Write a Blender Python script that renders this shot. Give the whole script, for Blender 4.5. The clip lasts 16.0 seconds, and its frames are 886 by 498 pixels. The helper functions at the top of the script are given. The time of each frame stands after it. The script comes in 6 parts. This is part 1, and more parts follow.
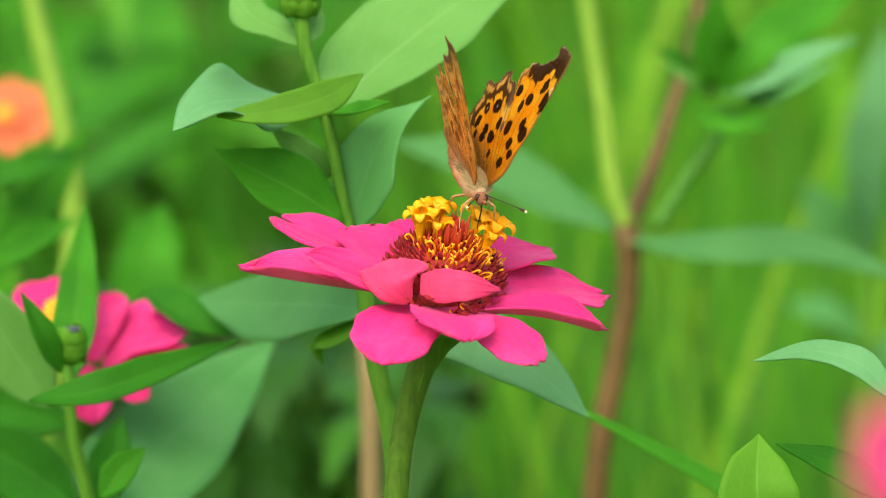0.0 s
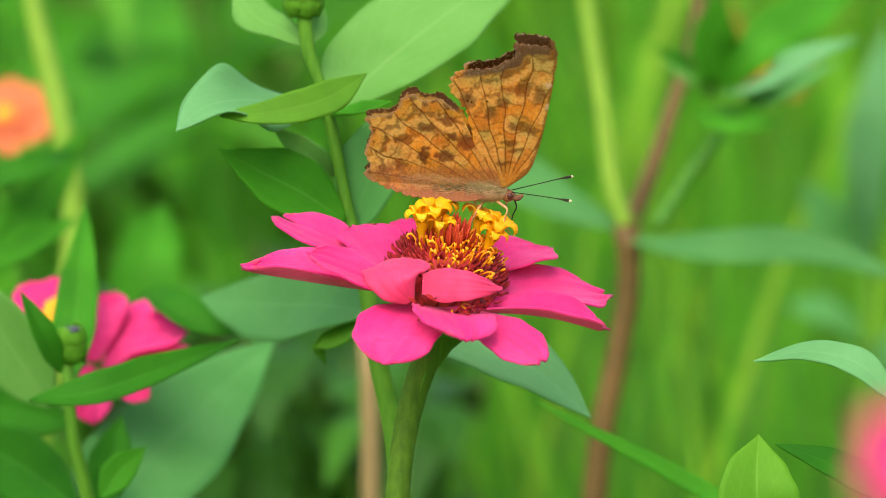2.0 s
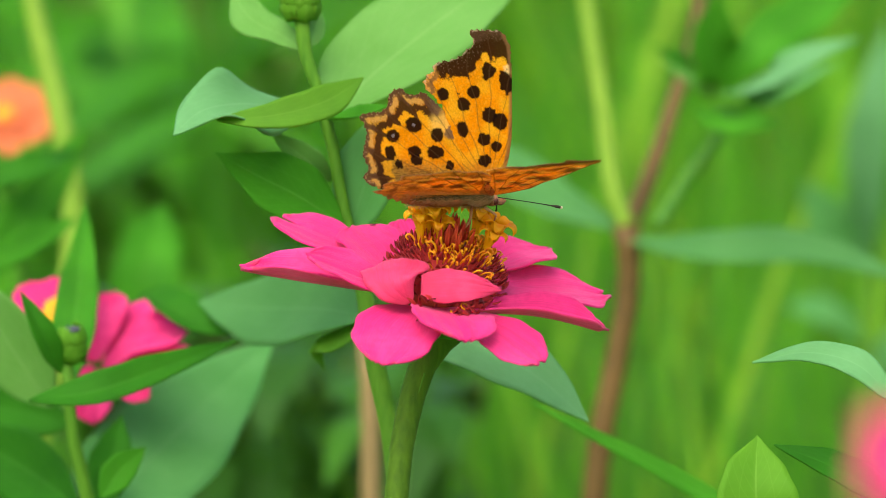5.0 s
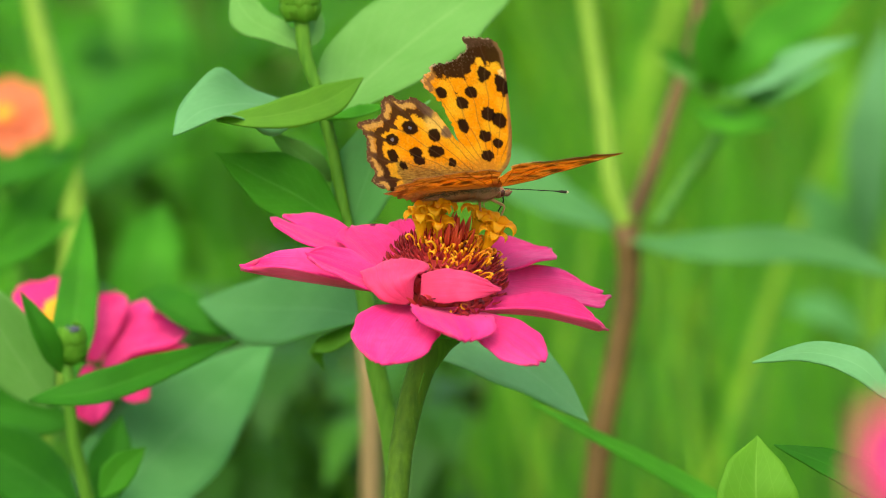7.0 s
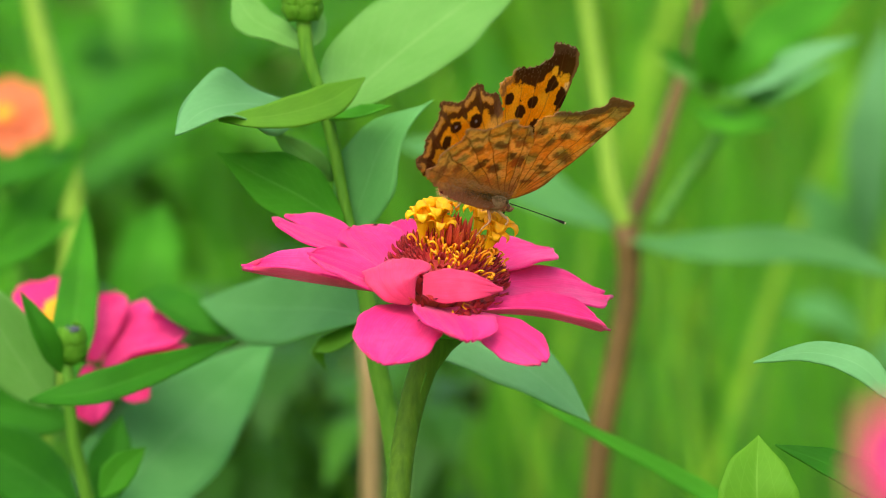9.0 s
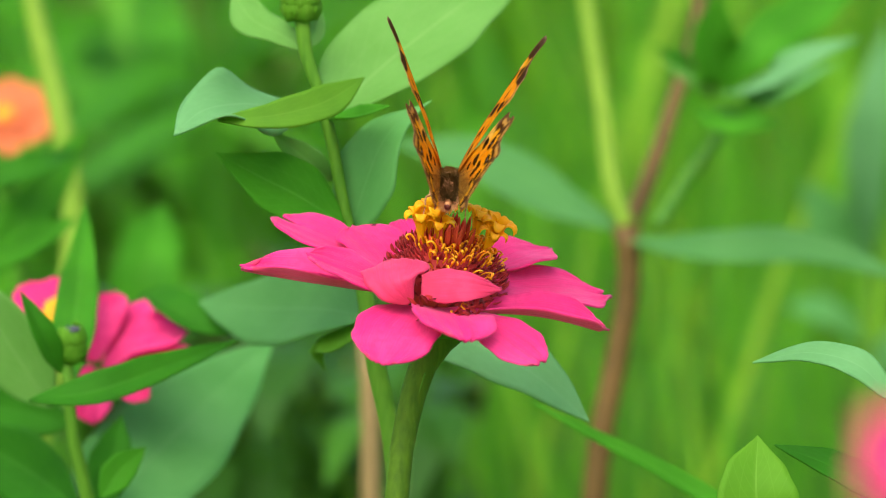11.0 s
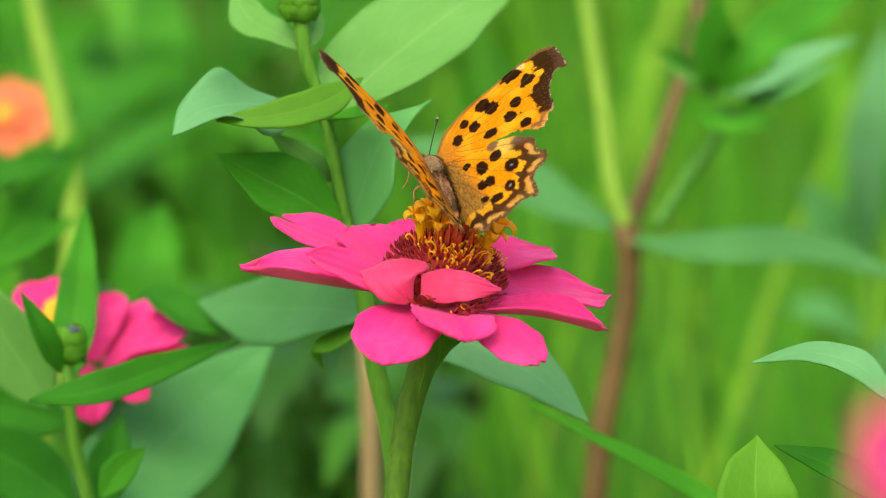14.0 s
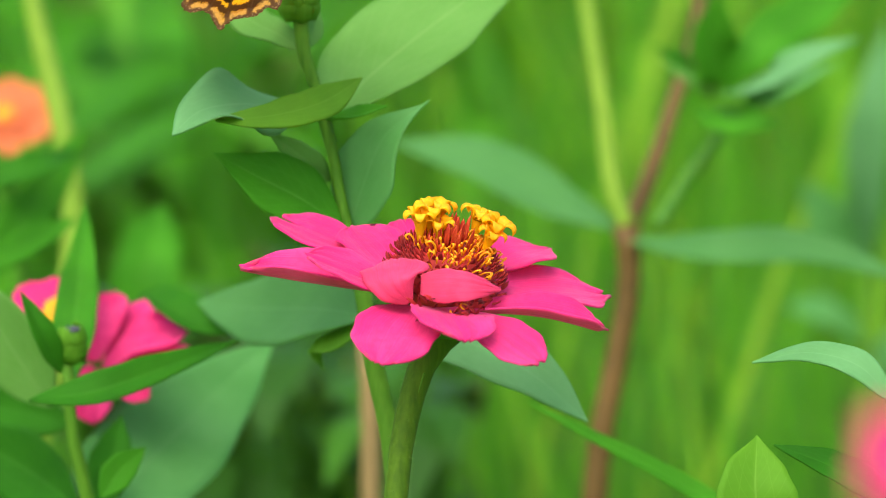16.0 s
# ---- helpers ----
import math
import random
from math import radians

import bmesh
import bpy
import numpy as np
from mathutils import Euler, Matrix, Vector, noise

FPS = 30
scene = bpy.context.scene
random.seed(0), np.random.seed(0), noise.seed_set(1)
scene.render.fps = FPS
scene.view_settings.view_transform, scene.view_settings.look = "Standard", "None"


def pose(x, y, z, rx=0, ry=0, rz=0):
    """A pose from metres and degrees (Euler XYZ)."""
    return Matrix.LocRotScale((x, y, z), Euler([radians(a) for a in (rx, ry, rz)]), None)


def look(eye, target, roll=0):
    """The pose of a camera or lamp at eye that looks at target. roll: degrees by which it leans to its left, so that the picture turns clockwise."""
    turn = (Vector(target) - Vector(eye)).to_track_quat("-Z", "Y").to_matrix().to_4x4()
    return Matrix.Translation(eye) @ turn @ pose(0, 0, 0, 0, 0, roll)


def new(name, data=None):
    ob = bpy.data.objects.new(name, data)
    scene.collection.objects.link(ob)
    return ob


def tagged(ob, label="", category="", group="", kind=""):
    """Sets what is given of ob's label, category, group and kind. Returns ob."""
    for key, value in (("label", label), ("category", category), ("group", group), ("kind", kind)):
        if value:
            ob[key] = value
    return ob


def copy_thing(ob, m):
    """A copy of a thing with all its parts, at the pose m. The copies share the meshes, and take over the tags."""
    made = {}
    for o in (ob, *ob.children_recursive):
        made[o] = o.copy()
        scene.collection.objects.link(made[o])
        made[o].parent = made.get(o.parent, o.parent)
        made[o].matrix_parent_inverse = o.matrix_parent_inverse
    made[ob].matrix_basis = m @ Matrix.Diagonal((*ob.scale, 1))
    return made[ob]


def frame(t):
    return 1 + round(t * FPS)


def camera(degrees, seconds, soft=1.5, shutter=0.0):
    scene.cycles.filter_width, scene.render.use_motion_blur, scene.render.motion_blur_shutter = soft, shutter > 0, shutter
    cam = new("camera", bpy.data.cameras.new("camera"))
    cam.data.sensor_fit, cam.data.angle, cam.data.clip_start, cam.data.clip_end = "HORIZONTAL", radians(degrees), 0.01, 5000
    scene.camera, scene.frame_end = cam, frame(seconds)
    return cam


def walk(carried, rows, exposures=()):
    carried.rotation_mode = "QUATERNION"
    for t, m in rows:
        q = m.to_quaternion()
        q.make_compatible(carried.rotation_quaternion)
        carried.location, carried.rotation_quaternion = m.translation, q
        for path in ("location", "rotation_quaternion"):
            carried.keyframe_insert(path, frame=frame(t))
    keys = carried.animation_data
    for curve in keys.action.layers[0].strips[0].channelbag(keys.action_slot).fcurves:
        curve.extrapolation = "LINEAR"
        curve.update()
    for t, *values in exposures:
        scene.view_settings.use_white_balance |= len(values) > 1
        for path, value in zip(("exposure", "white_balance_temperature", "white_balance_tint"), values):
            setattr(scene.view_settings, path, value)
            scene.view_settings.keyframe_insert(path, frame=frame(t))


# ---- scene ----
import collections

from mathutils.geometry import delaunay_2d_cdt

# A zinnia in bloom with a comma butterfly on it, in a green summer bed.
cam = camera(13.0, 16.0, soft=0.85)
cam.data.dof.use_dof = True
cam.data.dof.focus_distance = 0.6890
cam.data.dof.aperture_fstop = 16.0
STAND = look((0.00000, -0.67393, 0.69325), (0.0, 0.0, 0.55))
walk(cam, [(0.0, STAND), (16.0, STAND)], exposures=[(0.0, 1.02, 6800, 5), (16.0, 1.02, 6800, 5)])

# ---- light: bright overcast day ----
world = bpy.data.worlds.new("world")
scene.world = world
world.use_nodes = True
sky = world.node_tree.nodes.new("ShaderNodeTexSky")
sky.sky_type = "NISHITA"
sky.sun_disc = False
sky.sun_elevation = radians(58)
sky.sun_rotation = radians(200)
sky.dust_density = 4.0
world.node_tree.links.new(sky.outputs[0], world.node_tree.nodes["Background"].inputs[0])
world.node_tree.nodes["Background"].inputs[1].default_value = 0.15
sun_data = bpy.data.lights.new("sun", "SUN")
sun_data.energy = 1.5
sun_data.angle = radians(70)
sun_data.color = (1.0, 0.95, 0.86)
sun = new("sun", sun_data)
sun.matrix_world = look((-0.6, -1.0, 3.0), (0, 0, 0.5))


# ---- materials ----
def mat(name):
    m = bpy.data.materials.new(name)
    m.use_nodes = True
    nt = m.node_tree
    return m, nt, nt.nodes["Principled BSDF"]


def node(nt, kind, **inputs):
    n = nt.nodes.new(kind)
    for key, value in inputs.items():
        n.inputs[key.replace("_", " ")].default_value = value
    return n


def ramp(nt, fac, stops):
    r = nt.nodes.new("ShaderNodeValToRGB")
    while len(r.color_ramp.elements) < len(stops):
        r.color_ramp.elements.new(0.5)
    for e, (p, c) in zip(r.color_ramp.elements, stops):
        e.position = p
        e.color = (*c, 1) if len(c) == 3 else c
    nt.links.new(fac, r.inputs[0])
    return r.outputs[0]


def mix(nt, fac, a, b, how="MIX"):
    n = nt.nodes.new("ShaderNodeMix")
    n.data_type, n.blend_type = "RGBA", how
    for sock, v in ((n.inputs["Factor"], fac), (n.inputs[6], a), (n.inputs[7], b)):
        if isinstance(v, (int, float)):
            sock.default_value = v
        elif isinstance(v, tuple):
            sock.default_value = (*v, 1)
        else:
            nt.links.new(v, sock)
    return n.outputs[2]


def maths(nt, how, a, b=0.0):
    n = nt.nodes.new("ShaderNodeMath")
    n.operation = how
    for sock, v in zip(n.inputs, (a, b)):
        if isinstance(v, (int, float)):
            sock.default_value = v
        else:
            nt.links.new(v, sock)
    return n.outputs[0]


def coords(nt, which="Object"):
    return nt.nodes.new("ShaderNodeTexCoord").outputs[which]


def noise_tex(nt, vec, scale, detail=3.0, rough=0.55):
    n = node(nt, "ShaderNodeTexNoise", Scale=scale, Detail=detail, Roughness=rough)
    nt.links.new(vec, n.inputs["Vector"])
    return n.outputs["Fac"]


def bump(nt, bsdf, height, strength, dist):
    b = node(nt, "ShaderNodeBump", Strength=strength, Distance=dist)
    nt.links.new(height, b.inputs["Height"])
    nt.links.new(b.outputs[0], bsdf.inputs["Normal"])


def through_light(nt, bsdf, color, amount):
    """Thin tissue lets part of the light through."""
    t = nt.nodes.new("ShaderNodeBsdfTranslucent")
    g = node(nt, "ShaderNodeGamma", Gamma=0.55)
    if isinstance(color, tuple):
        g.inputs[0].default_value = (*color, 1)
    else:
        nt.links.new(color, g.inputs[0])
    nt.links.new(g.outputs[0], t.inputs[0])
    m = nt.nodes.new("ShaderNodeMixShader")
    m.inputs[0].default_value = amount
    nt.links.new(bsdf.outputs[0], m.inputs[1])
    nt.links.new(t.outputs[0], m.inputs[2])
    nt.links.new(m.outputs[0], nt.nodes["Material Output"].inputs[0])


def scaled(nt, vec, s):
    n = nt.nodes.new("ShaderNodeMapping")
    n.inputs["Scale"].default_value = s
    nt.links.new(vec, n.inputs["Vector"])
    return n.outputs[0]


def leaf_material(name, dark, light, vein, rough=0.62, gloss=0.16, thin=0.32):
    """Green blade: blotches, three long nerves with side veins, fine grain."""
    m, nt, b = mat(name)
    obj, uv = coords(nt), coords(nt, "UV")
    blotch = noise_tex(nt, obj, 60.0, 4.0)
    fine = noise_tex(nt, obj, 900.0, 2.0)
    col = ramp(nt, blotch, [(0.35, dark), (0.65, light)])
    info = nt.nodes.new("ShaderNodeObjectInfo").outputs["Random"]
    col = mix(nt, maths(nt, "MULTIPLY", info, 0.35), col, light)
    col = mix(nt, maths(nt, "MULTIPLY", fine, 0.25), col, tuple(c * 0.6 for c in dark))
    sep = nt.nodes.new("ShaderNodeSeparateXYZ")
    nt.links.new(uv, sep.inputs[0])
    off = maths(nt, "ABSOLUTE", maths(nt, "SUBTRACT", sep.outputs[0], 0.5))
    mid = maths(nt, "LESS_THAN", off, 0.014)
    side = maths(nt, "LESS_THAN", maths(nt, "ABSOLUTE", maths(nt, "SUBTRACT", off, 0.22)), 0.008)
    slant = maths(nt, "SUBTRACT", maths(nt, "MULTIPLY", sep.outputs[1], 9.0), maths(nt, "MULTIPLY", off, 7.0))
    pin = maths(nt, "LESS_THAN", maths(nt, "FRACT", slant), 0.09)
    lines = maths(nt, "MAXIMUM", mid, maths(nt, "MULTIPLY", maths(nt, "MAXIMUM", side, pin), 0.35))
    col = mix(nt, maths(nt, "MULTIPLY", lines, 0.38), col, vein)
    nt.links.new(col, b.inputs["Base Color"])
    b.inputs["Roughness"].default_value = rough
    b.inputs["Specular IOR Level"].default_value = gloss
    height = maths(nt, "ADD", maths(nt, "MULTIPLY", lines, -0.5), maths(nt, "MULTIPLY", fine, 0.35))
    bump(nt, b, height, 0.35, 0.0004)
    through_light(nt, b, mix(nt, 0.5, col, (0.22, 0.45, 0.03)), thin)
    return m


def stem_material(name, dark, light, rough=0.5):
    m, nt, b = mat(name)
    obj = coords(nt)
    streak = noise_tex(nt, scaled(nt, obj, (900.0, 900.0, 25.0)), 1.0, 3.0)
    patch = noise_tex(nt, obj, 45.0, 3.0)
    col = ramp(nt, maths(nt, "MULTIPLY", maths(nt, "ADD", streak, patch), 0.5), [(0.35, dark), (0.65, light)])
    nt.links.new(col, b.inputs["Base Color"])
    b.inputs["Roughness"].default_value = rough
    b.inputs["Specular IOR Level"].default_value = 0.2
    bump(nt, b, streak, 0.4, 0.0004)
    return m


def petal_material(name, base, deep, pale, thin=0.3):
    """Satin petal: fine long ribs, deeper towards the claw."""
    m, nt, b = mat(name)
    obj, uv = coords(nt), coords(nt, "UV")
    rib = noise_tex(nt, scaled(nt, uv, (46.0, 1.6, 1.0)), 1.0, 3.0)
    patch = noise_tex(nt, obj, 110.0, 3.0)
    fleck = noise_tex(nt, obj, 1500.0, 1.0)
    col = mix(nt, ramp(nt, rib, [(0.35, (0.75,) * 3), (0.7, (0.0,) * 3)]), base, deep)
    col = mix(nt, ramp(nt, patch, [(0.45, (0.0,) * 3), (0.75, (0.5,) * 3)]), col, pale)
    col = mix(nt, ramp(nt, fleck, [(0.76, (0.0,) * 3), (0.8, (0.5,) * 3)]), col, pale)
    col = mix(nt, ramp(nt, noise_tex(nt, obj, 650.0, 4.0), [(0.38, (0.4,) * 3), (0.55, (0.0,) * 3)]), col, deep)
    sep = nt.nodes.new("ShaderNodeSeparateXYZ")
    nt.links.new(uv, sep.inputs[0])
    col = mix(nt, ramp(nt, sep.outputs[1], [(0.0, (0.8,) * 3), (0.3, (0.0,) * 3)]), col, deep)
    nt.links.new(col, b.inputs["Base Color"])
    b.inputs["Roughness"].default_value = 0.55
    b.inputs["Specular IOR Level"].default_value = 0.3
    b.inputs["Sheen Weight"].default_value = 0.15
    bump(nt, b, rib, 0.5, 0.0004)
    through_light(nt, b, mix(nt, 0.3, col, pale), thin)
    return m


def plain_material(name, dark, light, scale=800.0, rough=0.5, thin=0.0, spec=0.4):
    m, nt, b = mat(name)
    f = noise_tex(nt, coords(nt), scale, 3.0)
    info = nt.nodes.new("ShaderNodeObjectInfo").outputs["Random"]
    f2 = maths(nt, "ADD", maths(nt, "MULTIPLY", f, 0.7), maths(nt, "MULTIPLY", info, 0.3))
    col = ramp(nt, f2, [(0.3, dark), (0.7, light)])
    nt.links.new(col, b.inputs["Base Color"])
    b.inputs["Roughness"].default_value = rough
    b.inputs["Specular IOR Level"].default_value = spec
    bump(nt, b, f, 0.3, 0.0002)
    if thin:
        through_light(nt, b, col, thin)
    return m


def stuff_material(name, stops, thin=0.35, rough=0.5):
    """Many blades in one sheet of stuff, each of a shade of its own."""
    m, nt, b = mat(name)
    isl = nt.nodes.new("ShaderNodeNewGeometry").outputs["Random Per Island"]
    col = ramp(nt, isl, stops)
    col = mix(nt, maths(nt, "MULTIPLY", noise_tex(nt, coords(nt), 40.0), 0.3), col, (0.03, 0.08, 0.01))
    nt.links.new(col, b.inputs["Base Color"])
    b.inputs["Roughness"].default_value = rough
    b.inputs["Specular IOR Level"].default_value = 0.15
    through_light(nt, b, mix(nt, 0.4, col, (0.3, 0.5, 0.03)), thin)
    return m


LEAF = leaf_material("leaf_green", (0.030, 0.18, 0.006), (0.06, 0.28, 0.013), (0.16, 0.38, 0.06), gloss=0.10, thin=0.28)
LEAF_PALE = leaf_material("leaf_pale_green", (0.105, 0.29, 0.045), (0.16, 0.38, 0.08), (0.26, 0.47, 0.14))
LEAF_BLUE = leaf_material("leaf_bluish_green", (0.08, 0.28, 0.065), (0.13, 0.38, 0.105), (0.17, 0.40, 0.13))
LEAF_DARK = leaf_material("leaf_dark_green", (0.014, 0.10, 0.004), (0.03, 0.17, 0.008), (0.08, 0.24, 0.03), gloss=0.08, thin=0.2)
LEAF_LIME = leaf_material("leaf_lime_green", (0.075, 0.24, 0.01), (0.13, 0.34, 0.02), (0.24, 0.44, 0.06))
STEM = stem_material("stem_green", (0.035, 0.14, 0.008), (0.11, 0.30, 0.03))
LEAF_SILVER = leaf_material("leaf_silvery_green", (0.10, 0.29, 0.095), (0.155, 0.39, 0.15), (0.23, 0.45, 0.21))
LEAF_OLIVE = leaf_material("leaf_olive_green", (0.06, 0.19, 0.008), (0.105, 0.28, 0.015), (0.2, 0.36, 0.05))
LEAF_GREY = leaf_material("leaf_grey_green", (0.06, 0.215, 0.05), (0.10, 0.29, 0.08), (0.15, 0.34, 0.12))
STEM_DARK = stem_material("stem_hairy", (0.032, 0.085, 0.003), (0.085, 0.175, 0.007), 0.75)
STEM_MID = stem_material("stem_mid_green", (0.05, 0.16, 0.008), (0.10, 0.25, 0.016), 0.7)
STEM_LIME = stem_material("stem_lime", (0.14, 0.27, 0.02), (0.24, 0.39, 0.045))
STEM_RED = stem_material("stem_reddish", (0.075, 0.045, 0.010), (0.15, 0.085, 0.025))
STEM_TAN = stem_material("stem_tan", (0.19, 0.13, 0.05), (0.26, 0.18, 0.075))
PETAL = petal_material("petal_pink", (0.92, 0.018, 0.24), (0.64, 0.008, 0.14), (0.96, 0.09, 0.36))
PETAL_UNDER = petal_material("petal_underside", (0.88, 0.045, 0.19), (0.66, 0.025, 0.10), (0.92, 0.12, 0.28))
PETAL_ORANGE = petal_material("petal_orange", (0.82, 0.21, 0.07), (0.66, 0.14, 0.05), (0.86, 0.34, 0.14))
YELLOW = plain_material("floret_yellow", (0.97, 0.43, 0.004), (0.99, 0.59, 0.010), 700.0, 0.5, 0.45)
CURL = plain_material("floret_orange_yellow", (0.90, 0.27, 0.005), (0.97, 0.49, 0.012), 700.0, 0.5, 0.2)
CHAFF = plain_material("chaff_red_brown", (0.17, 0.010, 0.012), (0.48, 0.025, 0.025), 500.0, 0.6, 0.1)
CHAFF_TOP = plain_material("chaff_orange_red", (0.48, 0.03, 0.015), (0.65, 0.08, 0.02), 500.0, 0.6, 0.1)


# ---- mesh tools ----
def part(name, bm, material, parent=None, label="", smooth=True):
    me = bpy.data.meshes.new(name)
    bm.to_mesh(me)
    bm.free()
    for m in material if isinstance(material, (list, tuple)) else [material]:
        me.materials.append(m)
    if smooth:
        me.polygons.foreach_set("use_smooth", [True] * len(me.polygons))
    ob = new(name, me)
    if parent is not None:
        ob.parent = parent
        if parent.type == "EMPTY":
            ob.location = -parent.location
    return tagged(ob, label)


def empty(name, place=(0, 0, 0)):
    ob = new(name)
    ob.empty_display_size = 0.01
    ob.location = place
    return ob


def curve_points(pts, n, places=None):
    """n points evenly along a smooth curve through pts; places takes each one's share of the way, counted in pts."""
    pts = [Vector(p) for p in pts]
    gap = [max((b - a).length, 1e-9) for a, b in zip(pts, pts[1:])]
    slope = [(pts[1] - pts[0]) / gap[0]]
    for i in range(1, len(pts) - 1):
        slope.append(((pts[i] - pts[i - 1]) / gap[i - 1] * gap[i] + (pts[i + 1] - pts[i]) / gap[i] * gap[i - 1]) / (gap[i - 1] + gap[i]))
    slope.append((pts[-1] - pts[-2]) / gap[-1])
    fine = []
    for i in range(len(pts) - 1):
        for j in range(24):
            t = j / 24
            fine.append(pts[i] * (2 * t ** 3 - 3 * t * t + 1) + slope[i] * gap[i] * (t ** 3 - 2 * t * t + t)
                        + pts[i + 1] * (3 * t * t - 2 * t ** 3) + slope[i + 1] * gap[i] * (t ** 3 - t * t))
    fine.append(pts[-1])
    run = [0.0]
    for a, b in zip(fine, fine[1:]):
        run.append(run[-1] + (b - a).length)
    out, k = [], 0
    for i in range(n):
        s = run[-1] * i / (n - 1)
        while k < len(fine) - 2 and run[k + 1] < s:
            k += 1
        w = (s - run[k]) / max(run[k + 1] - run[k], 1e-9)
        out.append(fine[k].lerp(fine[k + 1], min(max(w, 0), 1)))
        if places is not None:
            places.append(min(1.0, (k + w) / (len(fine) - 1)))
    return out


def tube(bm, pts, radii, seg=8, steps=None, mi=0):
    """A round rod along pts; radii run along it."""
    n = steps or max(4, 4 * (len(pts) - 1) + 1)
    places = []
    line = curve_points(pts, n, places)
    rings, side = [], None
    for i, p in enumerate(line):
        tan = (line[min(i + 1, n - 1)] - line[max(i - 1, 0)]).normalized()
        if side is None:
            side = tan.orthogonal().normalized()
        side = (side - tan * side.dot(tan)).normalized()
        other = tan.cross(side)
        f = places[i] * (len(radii) - 1)
        k = min(int(f), len(radii) - 2)
        r = radii[k] + (radii[k + 1] - radii[k]) * (f - k)
        rings.append([bm.verts.new(p + (side * math.cos(a) + other * math.sin(a)) * r)
                      for a in (2 * math.pi * j / seg for j in range(seg))])
    for a, b in zip(rings, rings[1:]):
        for j in range(seg):
            bm.faces.new((a[j], a[(j + 1) % seg], b[(j + 1) % seg], b[j])).material_index = mi
    bm.faces.new(rings[0][::-1]).material_index = mi
    bm.faces.new(rings[-1]).material_index = mi
    return bm


def shell(bm, grid, thick, mi_top=0, mi_under=0):
    """A thin closed sheet over a grid of points [along][across], with UV."""
    uv = bm.loops.layers.uv.verify()
    na, nc = len(grid), len(grid[0])
    nor = []
    for i in range(na):
        row = []
        for j in range(nc):
            du = grid[min(i + 1, na - 1)][j] - grid[max(i - 1, 0)][j]
            dv = grid[i][min(j + 1, nc - 1)] - grid[i][max(j - 1, 0)]
            c = dv.cross(du)
            row.append(c.normalized() if c.length > 1e-14 else Vector((0, 0, 1)))
        nor.append(row)
    top = [[bm.verts.new(grid[i][j] + nor[i][j] * thick / 2) for j in range(nc)] for i in range(na)]
    low = [[bm.verts.new(grid[i][j] - nor[i][j] * thick / 2) for j in range(nc)] for i in range(na)]

    def face(vs, tags, mi):
        f = bm.faces.new(vs)
        f.material_index = mi
        for loop, (a, c) in zip(f.loops, tags):
            loop[uv].uv = (c / (nc - 1), a / (na - 1))
    for i in range(na - 1):
        for j in range(nc - 1):
            t = [(i, j), (i, j + 1), (i + 1, j + 1), (i + 1, j)]
            face([top[a][c] for a, c in t], t, mi_top)
            face([low[a][c] for a, c in t[::-1]], t[::-1], mi_under)
    rim = [(i, 0) for i in range(na)] + [(na - 1, j) for j in range(1, nc)] \
        + [(i, nc - 1) for i in range(na - 2, -1, -1)] + [(0, j) for j in range(nc - 2, 0, -1)]
    for a, b in zip(rim, rim[1:] + rim[:1]):
        face([top[a[0]][a[1]], top[b[0]][b[1]], low[b[0]][b[1]], low[a[0]][a[1]]], [a, b, b, a], mi_top)
    return bm


def blade_grid(spine, width, face, fold=20.0, wide=0.4, wave=0.0, seed=0, na=22, nc=11, tip=1.0, base=0.06, cup=0.0, twist=0.0, end=1.0):
    """Points of a leaf: spine, greatest width, the way its upper side faces, fold along the midrib (degrees)."""
    rnd = random.Random(seed)
    ph = rnd.random() * 6
    line = curve_points(spine, na)
    face = Vector(face).normalized()
    grid = []
    for i, p in enumerate(line):
        tan = (line[min(i + 1, na - 1)] - line[max(i - 1, 0)]).normalized()
        up = (face - tan * face.dot(tan)).normalized()
        side = tan.cross(up)
        s = i / (na - 1)
        if twist:
            rot = Matrix.Rotation(radians(twist) * s, 3, tan)
            up, side = rot @ up, rot @ side
        if s < wide:
            h = base + (1 - base) * math.sin(math.pi / 2 * s / wide) ** 0.9
        else:
            h = max(0.0, math.cos(math.pi / 2 * end * (s - wide) / (1 - wide))) ** tip
        h *= width / 2 * (1 + 0.03 * math.sin(23 * s + ph))
        row = []
        for j in range(nc):
            v = 2 * j / (nc - 1) - 1
            a = radians(fold)
            lift = abs(v) * math.sin(a) * h - cup * v * v * h
            lift += wave * h * v * v * math.sin(9 * s + ph + (2.0 if v > 0 else 0.0))
            row.append(p + side * (v * h * math.cos(a)) + up * lift)
        grid.append(row)
    return grid


def leaf(parent, spine, width, face, material, name="leaf", label="", thick=0.00035, **more):
    more.setdefault("seed", round(abs(spine[0][0]) * 1e5))
    bm = bmesh.new()
    shell(bm, blade_grid(spine, width, face, **more), thick)
    return part(name, bm, material, parent, label)


def stem(parent, pts, radii, material, name="stem", label="", seg=12):
    bm = bmesh.new()
    tube(bm, pts, radii, seg, 12 * len(pts))
    return part(name, bm, material, parent, label)


